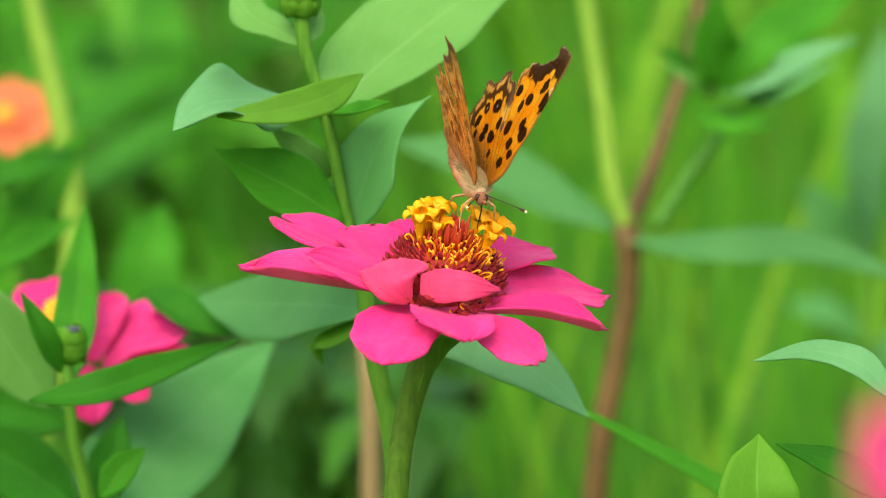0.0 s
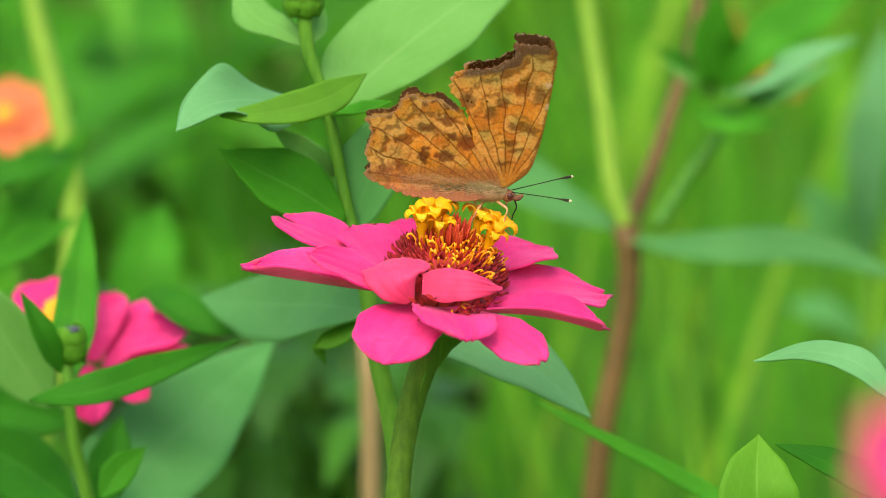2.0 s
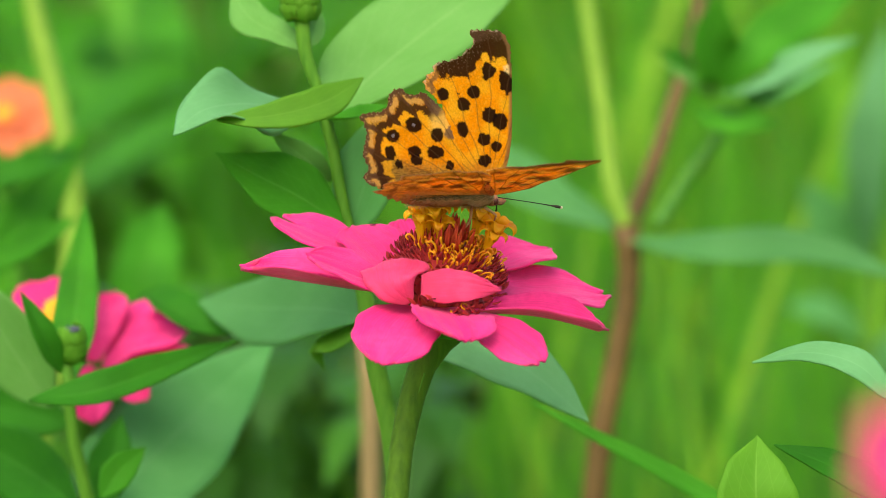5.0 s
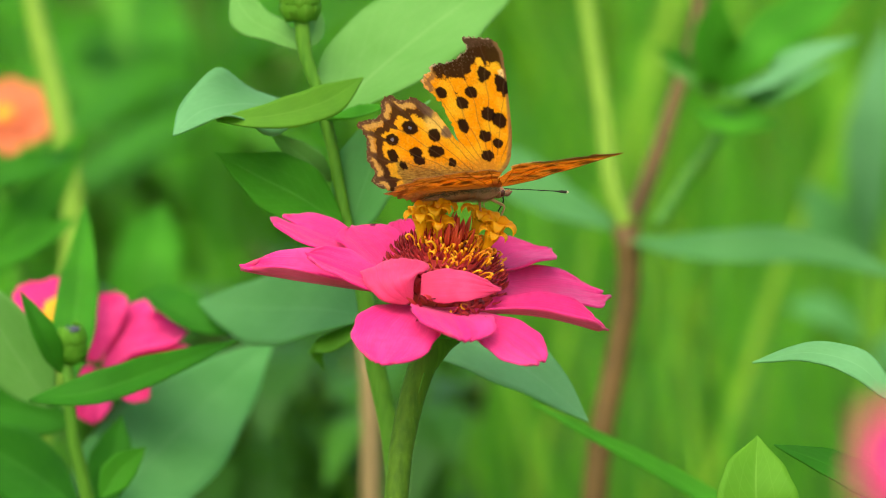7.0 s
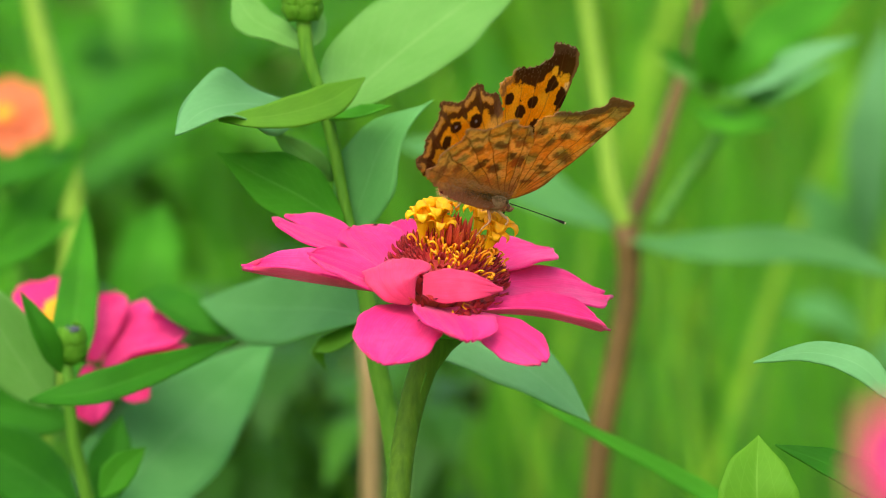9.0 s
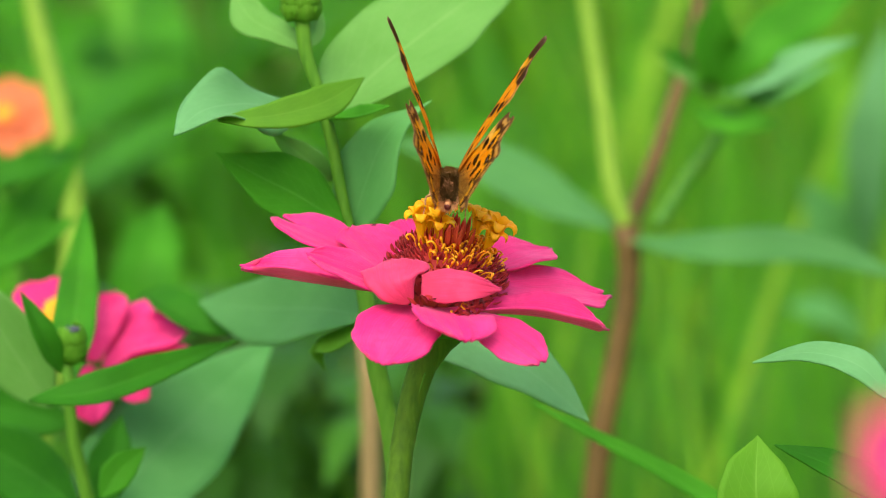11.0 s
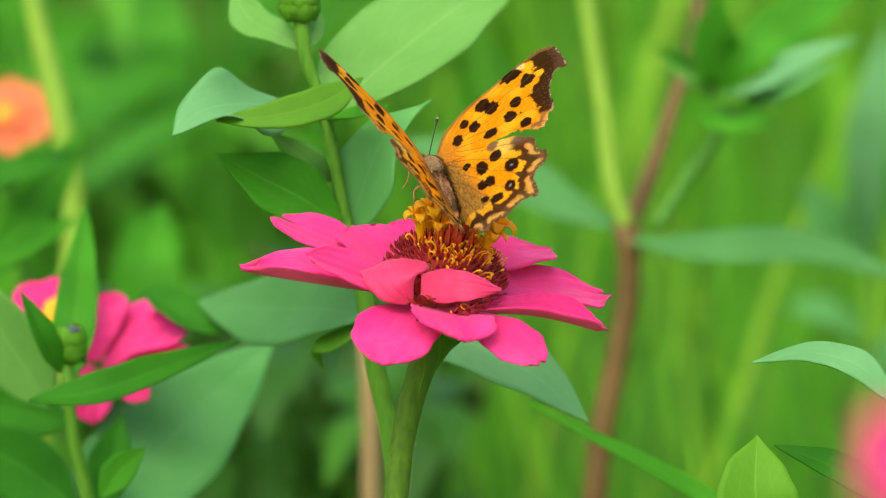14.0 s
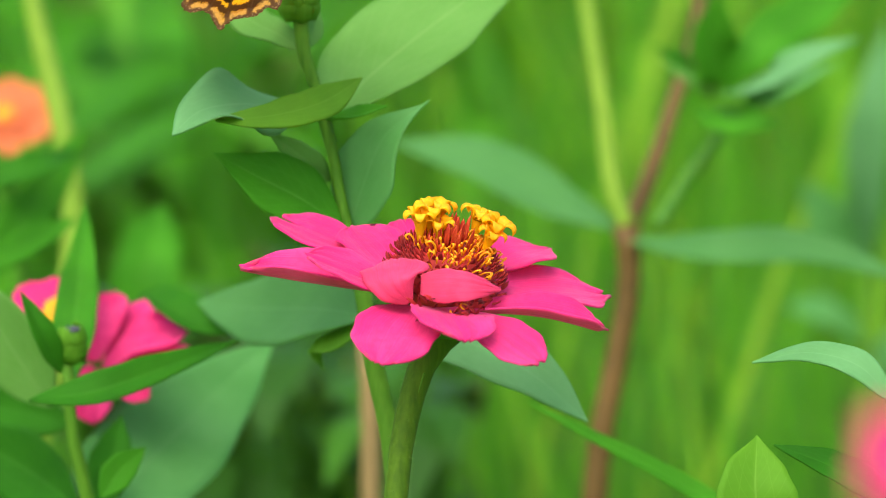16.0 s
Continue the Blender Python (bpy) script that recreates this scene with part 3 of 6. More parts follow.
def bud_plant():
    root = Vector((-0.00258, 0.00963, 0.35483))
    th = plant("budding_zinnia", root, "green zinnia plant with closed bud and paired leaves behind the bloom")
    root.z = 0
    stem(th, [(-0.02677, 0.05075, 0.58667), (-0.02656, 0.04995, 0.58293), (-0.02571, 0.04852, 0.57618), (-0.02380, 0.04748, 0.57130), (-0.02210, 0.04613, 0.56496), (-0.02061, 0.04487, 0.55903), (-0.01933, 0.04333, 0.55176), (-0.01806, 0.04200, 0.54553), (-0.01530, 0.03979, 0.53513), (-0.01285, 0.03670, 0.52059), (-0.00999, 0.03405, 0.50812), (-0.00839, 0.03135, 0.49544), root + Vector((0, 0, 0.2)), root],
         [0.0017, 0.0015, 0.0013, 0.00115, 0.0013, 0.00115, 0.00115, 0.0013, 0.0016, 0.0019, 0.0020, 0.0020, 0.0026, 0.003], STEM_MID)
    bud(th, (-0.02688, 0.05097, 0.58771), (0, 0, 1), 0.0042, LEAF_LIME)
    # upper leaves by the bud
    leaf(th, [(-0.02617, 0.04988, 0.57779), (-0.03087, 0.05343, 0.58003), (-0.03587, 0.05787, 0.58173), (-0.04060, 0.06704, 0.58636)], 0.0074, (-0.1, -0.75, 0.65), LEAF_PALE, fold=8, wave=0.3, wide=0.55)
    leaf(th, [(-0.02542, 0.04997, 0.57820), (-0.02435, 0.05369, 0.58128), (-0.02373, 0.05859, 0.58509)], 0.0042, (0.5, -0.6, 0.3), LEAF_PALE, fold=15)
    # middle pair
    leaf(th, [(-0.02252, 0.04624, 0.56548), (-0.03106, 0.04265, 0.56783), (-0.03856, 0.03490, 0.56982), (-0.04476, 0.02868, 0.56943), (-0.04925, 0.02388, 0.56610)], 0.0152, (0.10, -0.52, 0.86), LEAF_SILVER, fold=4, wave=0.35, wide=0.5, tip=1.0, label="pale bluish-green leaf folded along its midrib")
    leaf(th, [(-0.04151, 0.02939, 0.56794), (-0.03146, 0.02757, 0.56900), (-0.02203, 0.03104, 0.57092), (-0.01477, 0.03791, 0.57440)], 0.0068, (0.15, -0.7, 0.5), LEAF_OLIVE, fold=8, wide=0.62, label="yellowish-green leaf turned edge-on")
    leaf(th, [(-0.02167, 0.04611, 0.56485), (-0.01389, 0.05766, 0.57110), (-0.00263, 0.07147, 0.57833), (0.01977, 0.09458, 0.59088)], 0.0250, (-0.35, -0.75, 0.55), LEAF_PALE, fold=12, wide=0.36, base=0.12, tip=1.1, label="broad pale green leaf")
    leaf(th, [(-0.02164, 0.04517, 0.56524), (-0.01623, 0.04033, 0.56652), (-0.01009, 0.03880, 0.56893)], 0.0062, (0.1, -0.4, 1), LEAF, fold=25)
    # third pair
    leaf(th, [(-0.01886, 0.04004, 0.54593), (-0.02684, 0.03918, 0.55150), (-0.03466, 0.03805, 0.55581), (-0.04245, 0.03698, 0.56040)], 0.0135, (0.3, -0.75, 0.5), LEAF, fold=12, wide=0.45, tip=1.2)
    leaf(th, [(-0.02120, 0.04573, 0.55346), (-0.02585, 0.04264, 0.55816), (-0.03233, 0.04173, 0.56349)], 0.0056, (-0.2, -0.8, 0.4), LEAF_PALE, fold=12)
    leaf(th, [(-0.01768, 0.04352, 0.54304), (-0.01477, 0.04355, 0.55280), (-0.01049, 0.04357, 0.56251), (-0.00233, 0.04493, 0.56893)], 0.0150, (-0.25, -0.6, 0.75), LEAF_BLUE, fold=10, wide=0.38, tip=1.6)
    # low leaves
    leaf(th, [(-0.01378, 0.04237, 0.52800), (-0.02471, 0.06603, 0.52390), (-0.03805, 0.09045, 0.51854), (-0.05071, 0.11022, 0.51534)], 0.0195, (0.1, -0.9, 0.45), LEAF_GREY, fold=8, wide=0.45)
    leaf(th, [(-0.01485, 0.04181, 0.52539), (-0.01989, 0.05012, 0.52122), (-0.02451, 0.05843, 0.51700), (-0.02293, 0.05969, 0.51331)], 0.0060, (0.0, -0.7, 0.6), LEAF_OLIVE, fold=12)
    leaf(th, [(-0.01424, 0.03814, 0.52734), (0.00064, 0.03769, 0.52526), (0.01547, 0.03443, 0.51950), (0.02726, 0.03046, 0.51047)], 0.0148, (0.15, -0.6, 0.75), LEAF_SILVER, fold=10, wide=0.5, label="grey-green drooping leaf")
    return th


def low_plant():
    root = Vector((-0.04744, -0.01321, 0.34354))
    th = plant("young_zinnia", root, "young green zinnia with a small dark-tipped bud between upright leaves")
    root.z = 0
    stem(th, [(-0.07354, 0.06696, 0.51323), (-0.07310, 0.06466, 0.50240), (-0.07042, 0.06394, 0.48883), (-0.06885, 0.06334, 0.48093), root + Vector((0, 0, 0.25)), root],
         [0.0011, 0.0012, 0.0014, 0.0015, 0.0022, 0.003], STEM_MID)
    bud(th, (-0.07288, 0.06765, 0.51648), (0, 0, 1), 0.0033, LEAF_LIME, tipped=True)
    leaf(th, [(-0.07728, 0.07125, 0.50277), (-0.08264, 0.07086, 0.51114), (-0.08763, 0.07053, 0.51979), (-0.09237, 0.07089, 0.53165)], 0.0140, (-0.15, -0.75, 0.6), LEAF_PALE, fold=12)
    leaf(th, [(-0.07950, 0.05096, 0.50930), (-0.06694, 0.04822, 0.51167), (-0.05395, 0.05640, 0.51445), (-0.03988, 0.06785, 0.51734)], 0.0082, (0.1, -0.58, 0.75), LEAF_DARK, fold=20, wide=0.35, label="dark green leaf pointing up and out")
    leaf(th, [(-0.07332, 0.06582, 0.50781), (-0.07486, 0.09313, 0.51394), (-0.07565, 0.11829, 0.52015), (-0.07662, 0.14423, 0.53000)], 0.0092, (0.1, -1, 0.1), LEAF, fold=14)
    leaf(th, [(-0.07383, 0.05621, 0.51360), (-0.07700, 0.05368, 0.52205), (-0.08124, 0.05537, 0.53001)], 0.0055, (0.5, -0.8, 0.2), LEAF_DARK, fold=25)
    leaf(th, [(-0.06646, 0.05429, 0.48923), (-0.06258, 0.05747, 0.49404), (-0.05810, 0.06142, 0.49731)], 0.0064, (0.2, -0.8, 0.4), LEAF, fold=12)
    leaf(th, [(-0.07325, 0.06776, 0.47617), (-0.06243, 0.10357, 0.48148), (-0.04981, 0.12910, 0.48946), (-0.03612, 0.15477, 0.49801)], 0.0260, (0.30, -0.62, 0.7), LEAF_BLUE, fold=10, wide=0.42, tip=1.1, label="broad bluish-green leaf")
    leaf(th, [(-0.07212, 0.06916, 0.48274), (-0.08242, 0.08285, 0.48596), (-0.09392, 0.09428, 0.48879), (-0.10453, 0.10503, 0.48835)], 0.0150, (-0.1, -0.9, 0.2), LEAF_DARK, fold=10)
    leaf(th, [(-0.06980, 0.07415, 0.48075), (-0.06706, 0.08332, 0.48818), (-0.06539, 0.09252, 0.49579)], 0.0095, (0.2, -0.9, 0.2), LEAF_DARK, fold=12)
    leaf(th, [(-0.06218, 0.11524, 0.51601), (-0.05645, 0.10843, 0.51456), (-0.04918, 0.10345, 0.51152), (-0.04165, 0.10110, 0.51065)], 0.0072, (0.15, -0.5, 0.8), LEAF_DARK, fold=18, wide=0.5, label="dark green leaf curling over")
    leaf(th, [(-0.07603, 0.09520, 0.49308), (-0.08421, 0.10177, 0.49341), (-0.09190, 0.10825, 0.49331), (-0.09972, 0.11459, 0.49255)], 0.0110, (0.0, -0.9, 0.3), LEAF_DARK, fold=10)
    return th


def small_bloom(name, centre, root, axis, radius, materials, label, count=13, seed=1):
    th = plant(name, root, label, "flower", "zinnia blooms around the main one")
    e1, e2, w = axes(axis)
    c = Vector(centre)
    rnd = random.Random(seed)
    stem(th, [c - w * 0.004, c - w * 0.03, Vector((root[0], root[1], 0.25)), Vector((root[0], root[1], 0))], [0.0028, 0.002, 0.0022, 0.003], STEM)
    for ring, (n, f, rise) in enumerate(((count, 1.0, 0.15), (count - 3, 0.75, 0.35), (count - 5, 0.5, 0.6))):
        for i in range(n):
            a = 6.2832 * (i + 0.5 * ring + rnd.uniform(-0.2, 0.2)) / n
            out = e1 * math.cos(a) + e2 * math.sin(a)
            r = radius * f * rnd.uniform(0.88, 1.08)
            petal(th, c + out * radius * 0.12 + w * 0.001 * ring, c + out * r + w * r * rise * rnd.uniform(0.4, 1.1), radius * 0.5 * (0.6 + 0.4 * f), w - out * 0.2, 0.04, 0.2, seed * 50 + i + ring * 17, materials)
    bm = bmesh.new()
    bmesh.ops.create_icosphere(bm, subdivisions=2, radius=radius * 0.22, matrix=Matrix.Translation(c + w * radius * 0.1))
    part("disc", bm, CURL, th, "yellow disc")
    return th


def ragged_bloom():
    """A zinnia past its best: a few broad drooping petals round an orange disc."""
    root = (-0.06696, 0.05588, 0)
    th = plant("pink_bloom", root, "half-hidden pink zinnia with few ruffled petals among leaves", "flower", "zinnia blooms around the main one")
    heart = Vector((-0.07668, 0.11767, 0.50699))
    stem(th, [heart, heart - Vector((0, 0, 0.03)), (root[0], root[1], 0.25), root], [0.0028, 0.002, 0.0022, 0.003], STEM)
    bm = bmesh.new()
    bmesh.ops.create_icosphere(bm, subdivisions=3, radius=0.0052, matrix=Matrix.Translation(Vector((-0.07939, 0.11828, 0.50988))))
    for v in bm.verts:
        v.co += v.normal * 0.0007 * noise.noise(v.co * 900)
    part("disc", bm, CURL, th, "orange disc")
    for i, (base, tip, width, face) in enumerate((
            ((-0.07825, 0.11560, 0.50747), (-0.08932, 0.12175, 0.51601), 0.0090, (0.2, -0.8, 0.5)),
            ((-0.07745, 0.11329, 0.50682), (-0.08359, 0.12629, 0.51695), 0.0080, (0.1, -0.8, 0.5)),
            ((-0.07257, 0.11025, 0.50271), (-0.06823, 0.12155, 0.51509), 0.0092, (-0.2, -0.6, 0.75)),
            ((-0.06981, 0.11219, 0.50164), (-0.06129, 0.12332, 0.51322), 0.0060, (-0.1, -0.8, 0.5)),
            ((-0.07003, 0.10795, 0.50207), (-0.05098, 0.10990, 0.51123), 0.0110, (-0.2, -0.45, 0.9)),
            ((-0.06927, 0.10565, 0.50143), (-0.05164, 0.10460, 0.50672), 0.0070, (0.0, -0.5, 0.9)),
            ((-0.07216, 0.11183, 0.49992), (-0.06071, 0.10242, 0.49648), 0.0080, (0.1, -0.6, 0.8)),
            ((-0.07452, 0.11207, 0.50106), (-0.07165, 0.10136, 0.49148), 0.0084, (0.1, -0.8, 0.5)),
            ((-0.07590, 0.11437, 0.50172), (-0.08437, 0.11619, 0.50005), 0.0090, (0.0, -0.5, 0.8)))):
        petal(th, base, tip, width, face, 0.08, 0.25, 60 + i, (PETAL, PETAL_UNDER), notch=0.08, wave=0.16)
    return th


def branching_plant():
    root = Vector((0.01647, 0.23569, 0.27361))
    th = plant("branching_plant", root, "tall plant with reddish forked stem and long drooping leaves")
    root.z = 0
    n0 = (0.04600, 0.28292, 0.49582)
    stem(th, [n0, (0.04685, 0.28085, 0.48609), (0.04345, 0.27583, 0.46248), (0.04004, 0.27229, 0.44582), (0.03777, 0.26816, 0.42638), root + Vector((0.02, 0, 0.2)), root],
         [0.0036, 0.0030, 0.0030, 0.0031, 0.0033, 0.0040, 0.0050], STEM_RED, label="thick reddish stem")
    stem(th, [(0.04572, 0.28292, 0.49582), (0.04259, 0.28498, 0.50554), (0.04032, 0.28882, 0.52359), (0.03720, 0.29266, 0.54165), (0.03493, 0.29650, 0.55970)], [0.0025, 0.0023, 0.0023, 0.0022], STEM_LIME, label="lime green branch")
    stem(th, [(0.04676, 0.28683, 0.49501), (0.05292, 0.30325, 0.50491), (0.05977, 0.32460, 0.51878), (0.06607, 0.34577, 0.53180), (0.07028, 0.36801, 0.54986)], [0.0025, 0.0021, 0.0018, 0.0016], STEM_RED, label="reddish branch")
    stem(th, [(0.05387, 0.27900, 0.49662), (0.06190, 0.28557, 0.50831), (0.06929, 0.28764, 0.51804), (0.07113, 0.28912, 0.52498)], [0.0019, 0.0018, 0.0017, 0.0016], STEM, label="green side shoot")
    leaf(th, [(0.04487, 0.28262, 0.49443), (0.03123, 0.30145, 0.49642), (0.01119, 0.32154, 0.50438), (-0.01408, 0.34048, 0.50689)], 0.0172, (0.25, -0.7, 0.7), LEAF_GREY, fold=10, wide=0.55, label="long grey-green leaf")
    leaf(th, [(0.04558, 0.28218, 0.49234), (0.06494, 0.26413, 0.49400), (0.08864, 0.26413, 0.49400), (0.11651, 0.26239, 0.48582)], 0.0132, (0.0, -0.5, 0.9), LEAF_GREY, fold=8, wide=0.5, label="long grey-green leaf")
    # leafy shoot
    leaf(th, [(0.07028, 0.29199, 0.52881), (0.07799, 0.28897, 0.53865), (0.08906, 0.29554, 0.54551), (0.10722, 0.30768, 0.55454)], 0.0150, (-0.5, -0.75, 0.35), LEAF, fold=12, wide=0.5)
    leaf(th, [(0.06986, 0.29228, 0.53020), (0.06766, 0.28941, 0.54072), (0.06914, 0.28710, 0.55390)], 0.0130, (0.1, -0.75, 0.65), LEAF, fold=12)
    leaf(th, [(0.06815, 0.29381, 0.52777), (0.06140, 0.28315, 0.53531), (0.05240, 0.27946, 0.54202)], 0.0090, (-0.2, -0.6, 0.8), LEAF_DARK, fold=15)
    leaf(th, [(0.06829, 0.28957, 0.52706), (0.06146, 0.27269, 0.53421), (0.05282, 0.26891, 0.54047)], 0.0050, (-0.2, -0.6, 0.8), LEAF_PALE, fold=15)
    leaf(th, [(0.07326, 0.28987, 0.52845), (0.08176, 0.25831, 0.53871), (0.09088, 0.25437, 0.54420), (0.10049, 0.25315, 0.54812)], 0.0150, (-0.25, -0.5, 0.85), LEAF_SILVER, fold=12)
    leaf(th, [(0.07548, 0.28168, 0.52842), (0.08406, 0.25281, 0.53686), (0.09583, 0.24900, 0.54300)], 0.0070, (-0.2, -0.7, 0.3), LEAF_BLUE, fold=12)
    leaf(th, [(0.06950, 0.28602, 0.52480), (0.07392, 0.26081, 0.52643), (0.08108, 0.25569, 0.52637)], 0.0150, (0.0, -0.8, 0.5), LEAF, fold=12)
    return th


def tall_stem():
    root = Vector((-0.07866, 0.24643, 0.23759))
    th = plant("tall_stalk", root, "yellow-green plant stalk with a long narrow leaf")
    root.z = 0
    stem(th, [(-0.10686, 0.31437, 0.55724), (-0.10252, 0.31017, 0.53744), (-0.09775, 0.30596, 0.51764), (-0.09457, 0.30175, 0.49784), (-0.09572, 0.29694, 0.47521), (-0.10758, 0.28551, 0.42146), root], [0.0025, 0.0029, 0.0029, 0.0029, 0.0034, 0.0045], STEM_LIME)
    leaf(th, [(-0.10953, 0.19741, 0.49756), (-0.10103, 0.21675, 0.50677), (-0.09349, 0.23619, 0.51646), (-0.08560, 0.25587, 0.52731)], 0.0119, (0.5, -0.7, 0.3), LEAF, fold=10)
    leaf(th, [(-0.10286, 0.16527, 0.50989), (-0.09344, 0.18320, 0.51249), (-0.08357, 0.20105, 0.51469)], 0.0068, (0.3, -0.7, 0.5), LEAF, fold=10)
    leaf(th, [(-0.11161, 0.21922, 0.51841), (-0.09839, 0.22005, 0.52229), (-0.08676, 0.23764, 0.52331)], 0.0079, (0.1, -0.7, 0.7), LEAF_DARK, fold=10)
    leaf(th, [(-0.08767, 0.40549, 0.43761), (-0.08526, 0.40885, 0.45338), (-0.08105, 0.43315, 0.47152)], 0.0195, (0.1, -0.9, 0.4), LEAF, fold=10)
    leaf(th, [(-0.07723, 0.21290, 0.48866), (-0.06281, 0.19714, 0.49629), (-0.04507, 0.17871, 0.49132)], 0.0079, (0.1, -0.6, 0.8), LEAF_DARK, fold=15)
    return th


def right_plants():
    root = Vector((0.07770, -0.04078, 0.35814))
    th = plant("leafy_shoot", root, "leafy green shoot with pale bluish leaves beside the bloom")
    root.z = 0
    stem(th, [(0.08371, -0.00664, 0.51876), (0.08271, -0.00956, 0.50505), root], [0.0016, 0.002, 0.003], STEM)
    leaf(th, [(0.07947, -0.00757, 0.52395), (0.07420, -0.00438, 0.52933), (0.06607, 0.00005, 0.53094), (0.05541, 0.00361, 0.52842)], 0.0066, (-0.1, -0.5, 0.9), LEAF_SILVER, fold=10, wide=0.35, label="pale bluish leaf curving down")
    leaf(th, [(0.05708, -0.00599, 0.49776), (0.05563, -0.00721, 0.50646), (0.05632, 0.00085, 0.51554)], 0.0150, (0.05, -1, 0.25), LEAF_LIME, fold=16, wide=0.35, label="broad upright green leaf")
    leaf(th, [(0.08289, 0.00009, 0.50231), (0.07090, 0.00350, 0.50874), (0.05987, 0.00632, 0.51241)], 0.0075, (0.1, -0.6, 0.8), LEAF_DARK, fold=16, wide=0.4)
    return th


def grass_blade():
    root = Vector((0.06553, -0.02240, 0.34841))
    th = plant("grass_blade", root, "single arching green grass blade", "grass")
    root.z = 0
    leaf(th, [root, root + Vector((0.003, 0.05, 0.3)), (0.05692, 0.07230, 0.48127), (0.04117, 0.07425, 0.49041), (0.02992, 0.07546, 0.49613), (0.01811, 0.07682, 0.50251)], 0.0056, (0.3, -0.6, 0.75), LEAF, fold=18, wide=0.9, na=60, base=0.7, tip=0.7)
    return th


def far_plant():
    root = Vector((0.155, 0.62, 0))
    th = plant("leafy_plant", root, "broad bluish-green leaves of a plant far behind the bloom")
    stem(th, [(0.14162, 0.59122, 0.44559), (0.14068, 0.58227, 0.40344), (0.13974, 0.57448, 0.36680), root], [0.0025, 0.003, 0.0035, 0.004], STEM_MID)
    leaf(th, [(0.14162, 0.58577, 0.41993), (0.13850, 0.57159, 0.44943), (0.13924, 0.56673, 0.47462), (0.14381, 0.57281, 0.50325)], 0.017, (-0.3, -0.6, 0.8), LEAF_SILVER, fold=10, wide=0.5)
    leaf(th, [(0.14087, 0.58538, 0.41810), (0.12751, 0.57870, 0.43478), (0.11775, 0.57689, 0.45028)], 0.018, (-0.1, -0.8, 0.6), LEAF_BLUE, fold=10, wide=0.5)
    leaf(th, [(0.14049, 0.58071, 0.39611), (0.12751, 0.57252, 0.40569), (0.11176, 0.56335, 0.41065)], 0.016, (-0.1, -0.6, 0.8), LEAF_BLUE, fold=10, wide=0.5)
    leaf(th, [(0.14012, 0.57681, 0.37779), (0.15167, 0.57020, 0.39478), (0.16524, 0.56163, 0.40253)], 0.018, (0.1, -0.6, 0.8), LEAF_GREY, fold=10, wide=0.5)
    return th


def dry_stalk():
    root = Vector((-0.01764, 0.19648, 0.26232))
    th = plant("dry_stalk", root, "pale tan dry stalk in the undergrowth")
    root.z = 0
    stem(th, [(-0.01860, 0.24197, 0.47634), (-0.01764, 0.23799, 0.45761), (-0.01750, 0.23344, 0.43621), root], [0.0020, 0.0023, 0.0025, 0.0034], STEM_TAN)
    return th


# ---- the butterfly ----
MM = 0.001
FORE = [(2.1, 0.4), (5.6, 3.0), (7.6, 7.4), (8.8, 11.4), (9.9, 16.1), (10.9, 20.7), (11.45, 24.4), (10.9, 26.5), (9.6, 27.4), (7.6, 27.85), (5.0, 28.1), (3.75, 27.75), (4.45, 26.3), (4.2, 25.5), (2.6, 24.7), (0.9, 23.8), (-1.3, 23.4),
        (-2.9, 23.3), (-4.6, 22.9), (-5.2, 21.7), (-6.6, 21.1), (-7.4, 20.0), (-7.1, 18.8), (-5.7, 17.0), (-4.5, 14.5), (-4.0, 11.8), (-3.6, 8.2), (-2.9, 4.4), (-1.0, 0.5)]
HIND = [(1.0, 0.4), (-0.4, 3.4), (-2.6, 6.2), (-4.4, 8.4), (-5.4, 10.8), (-6.5, 12.8), (-8.2, 14.9), (-9.8, 16.1), (-11.6, 16.7), (-13.6, 16.3), (-15.7, 17.35), (-17.6, 16.2), (-18.0, 14.7), (-19.6, 13.2), (-22.0, 12.7), (-24.0, 12.2),
        (-23.2, 10.9), (-22.7, 9.4), (-23.1, 7.3), (-23.7, 5.0), (-22.7, 3.0), (-23.6, 1.4), (-22.0, 0.2), (-20, -0.6), (-17.5, -1.4), (-14, -1.9), (-9, -2.1), (-4, -1.9), (-0.8, -0.8)]
FORE_SPOTS = [(-4.1, 17.6, 1.2, 1.05), (-0.4, 15.25, 1.12, 1.22), (2.15, 17.1, 1.2, 1.12), (-1.65, 10.9, 1.12, 1.32), (4.3, 12.6, 1.35, 1.25), (6.2, 11.2, 1.45, 1.45), (2.25, 8.5, 1.2, 1.05), (4.45, 6.95, 1.05, 0.9), (1.6, 4.75, 1.2, 1.0),
              (-0.92, 17.3, 0.26, 0.24), (6.1, 20.4, 1.35, 1.45), (9.1, 17.9, 1.2, 2.1)]
HIND_SPOTS = [(-8.58, 9.3, 1.15, 1.15), (-9.1, 6.2, 1.65, 1.1), (-13.3, 6.3, 1.25, 0.95), (-13.0, 4.8, 1.15, 0.95), (-13.3, 10.9, 1.55, 1.3), (-17.45, 8.9, 1.2, 1.0), (-18.2, 5.9, 1.0, 1.2), (-6.3, 3.95, 0.8, 0.75), (-16.6, 3.9, 0.7, 0.8)]
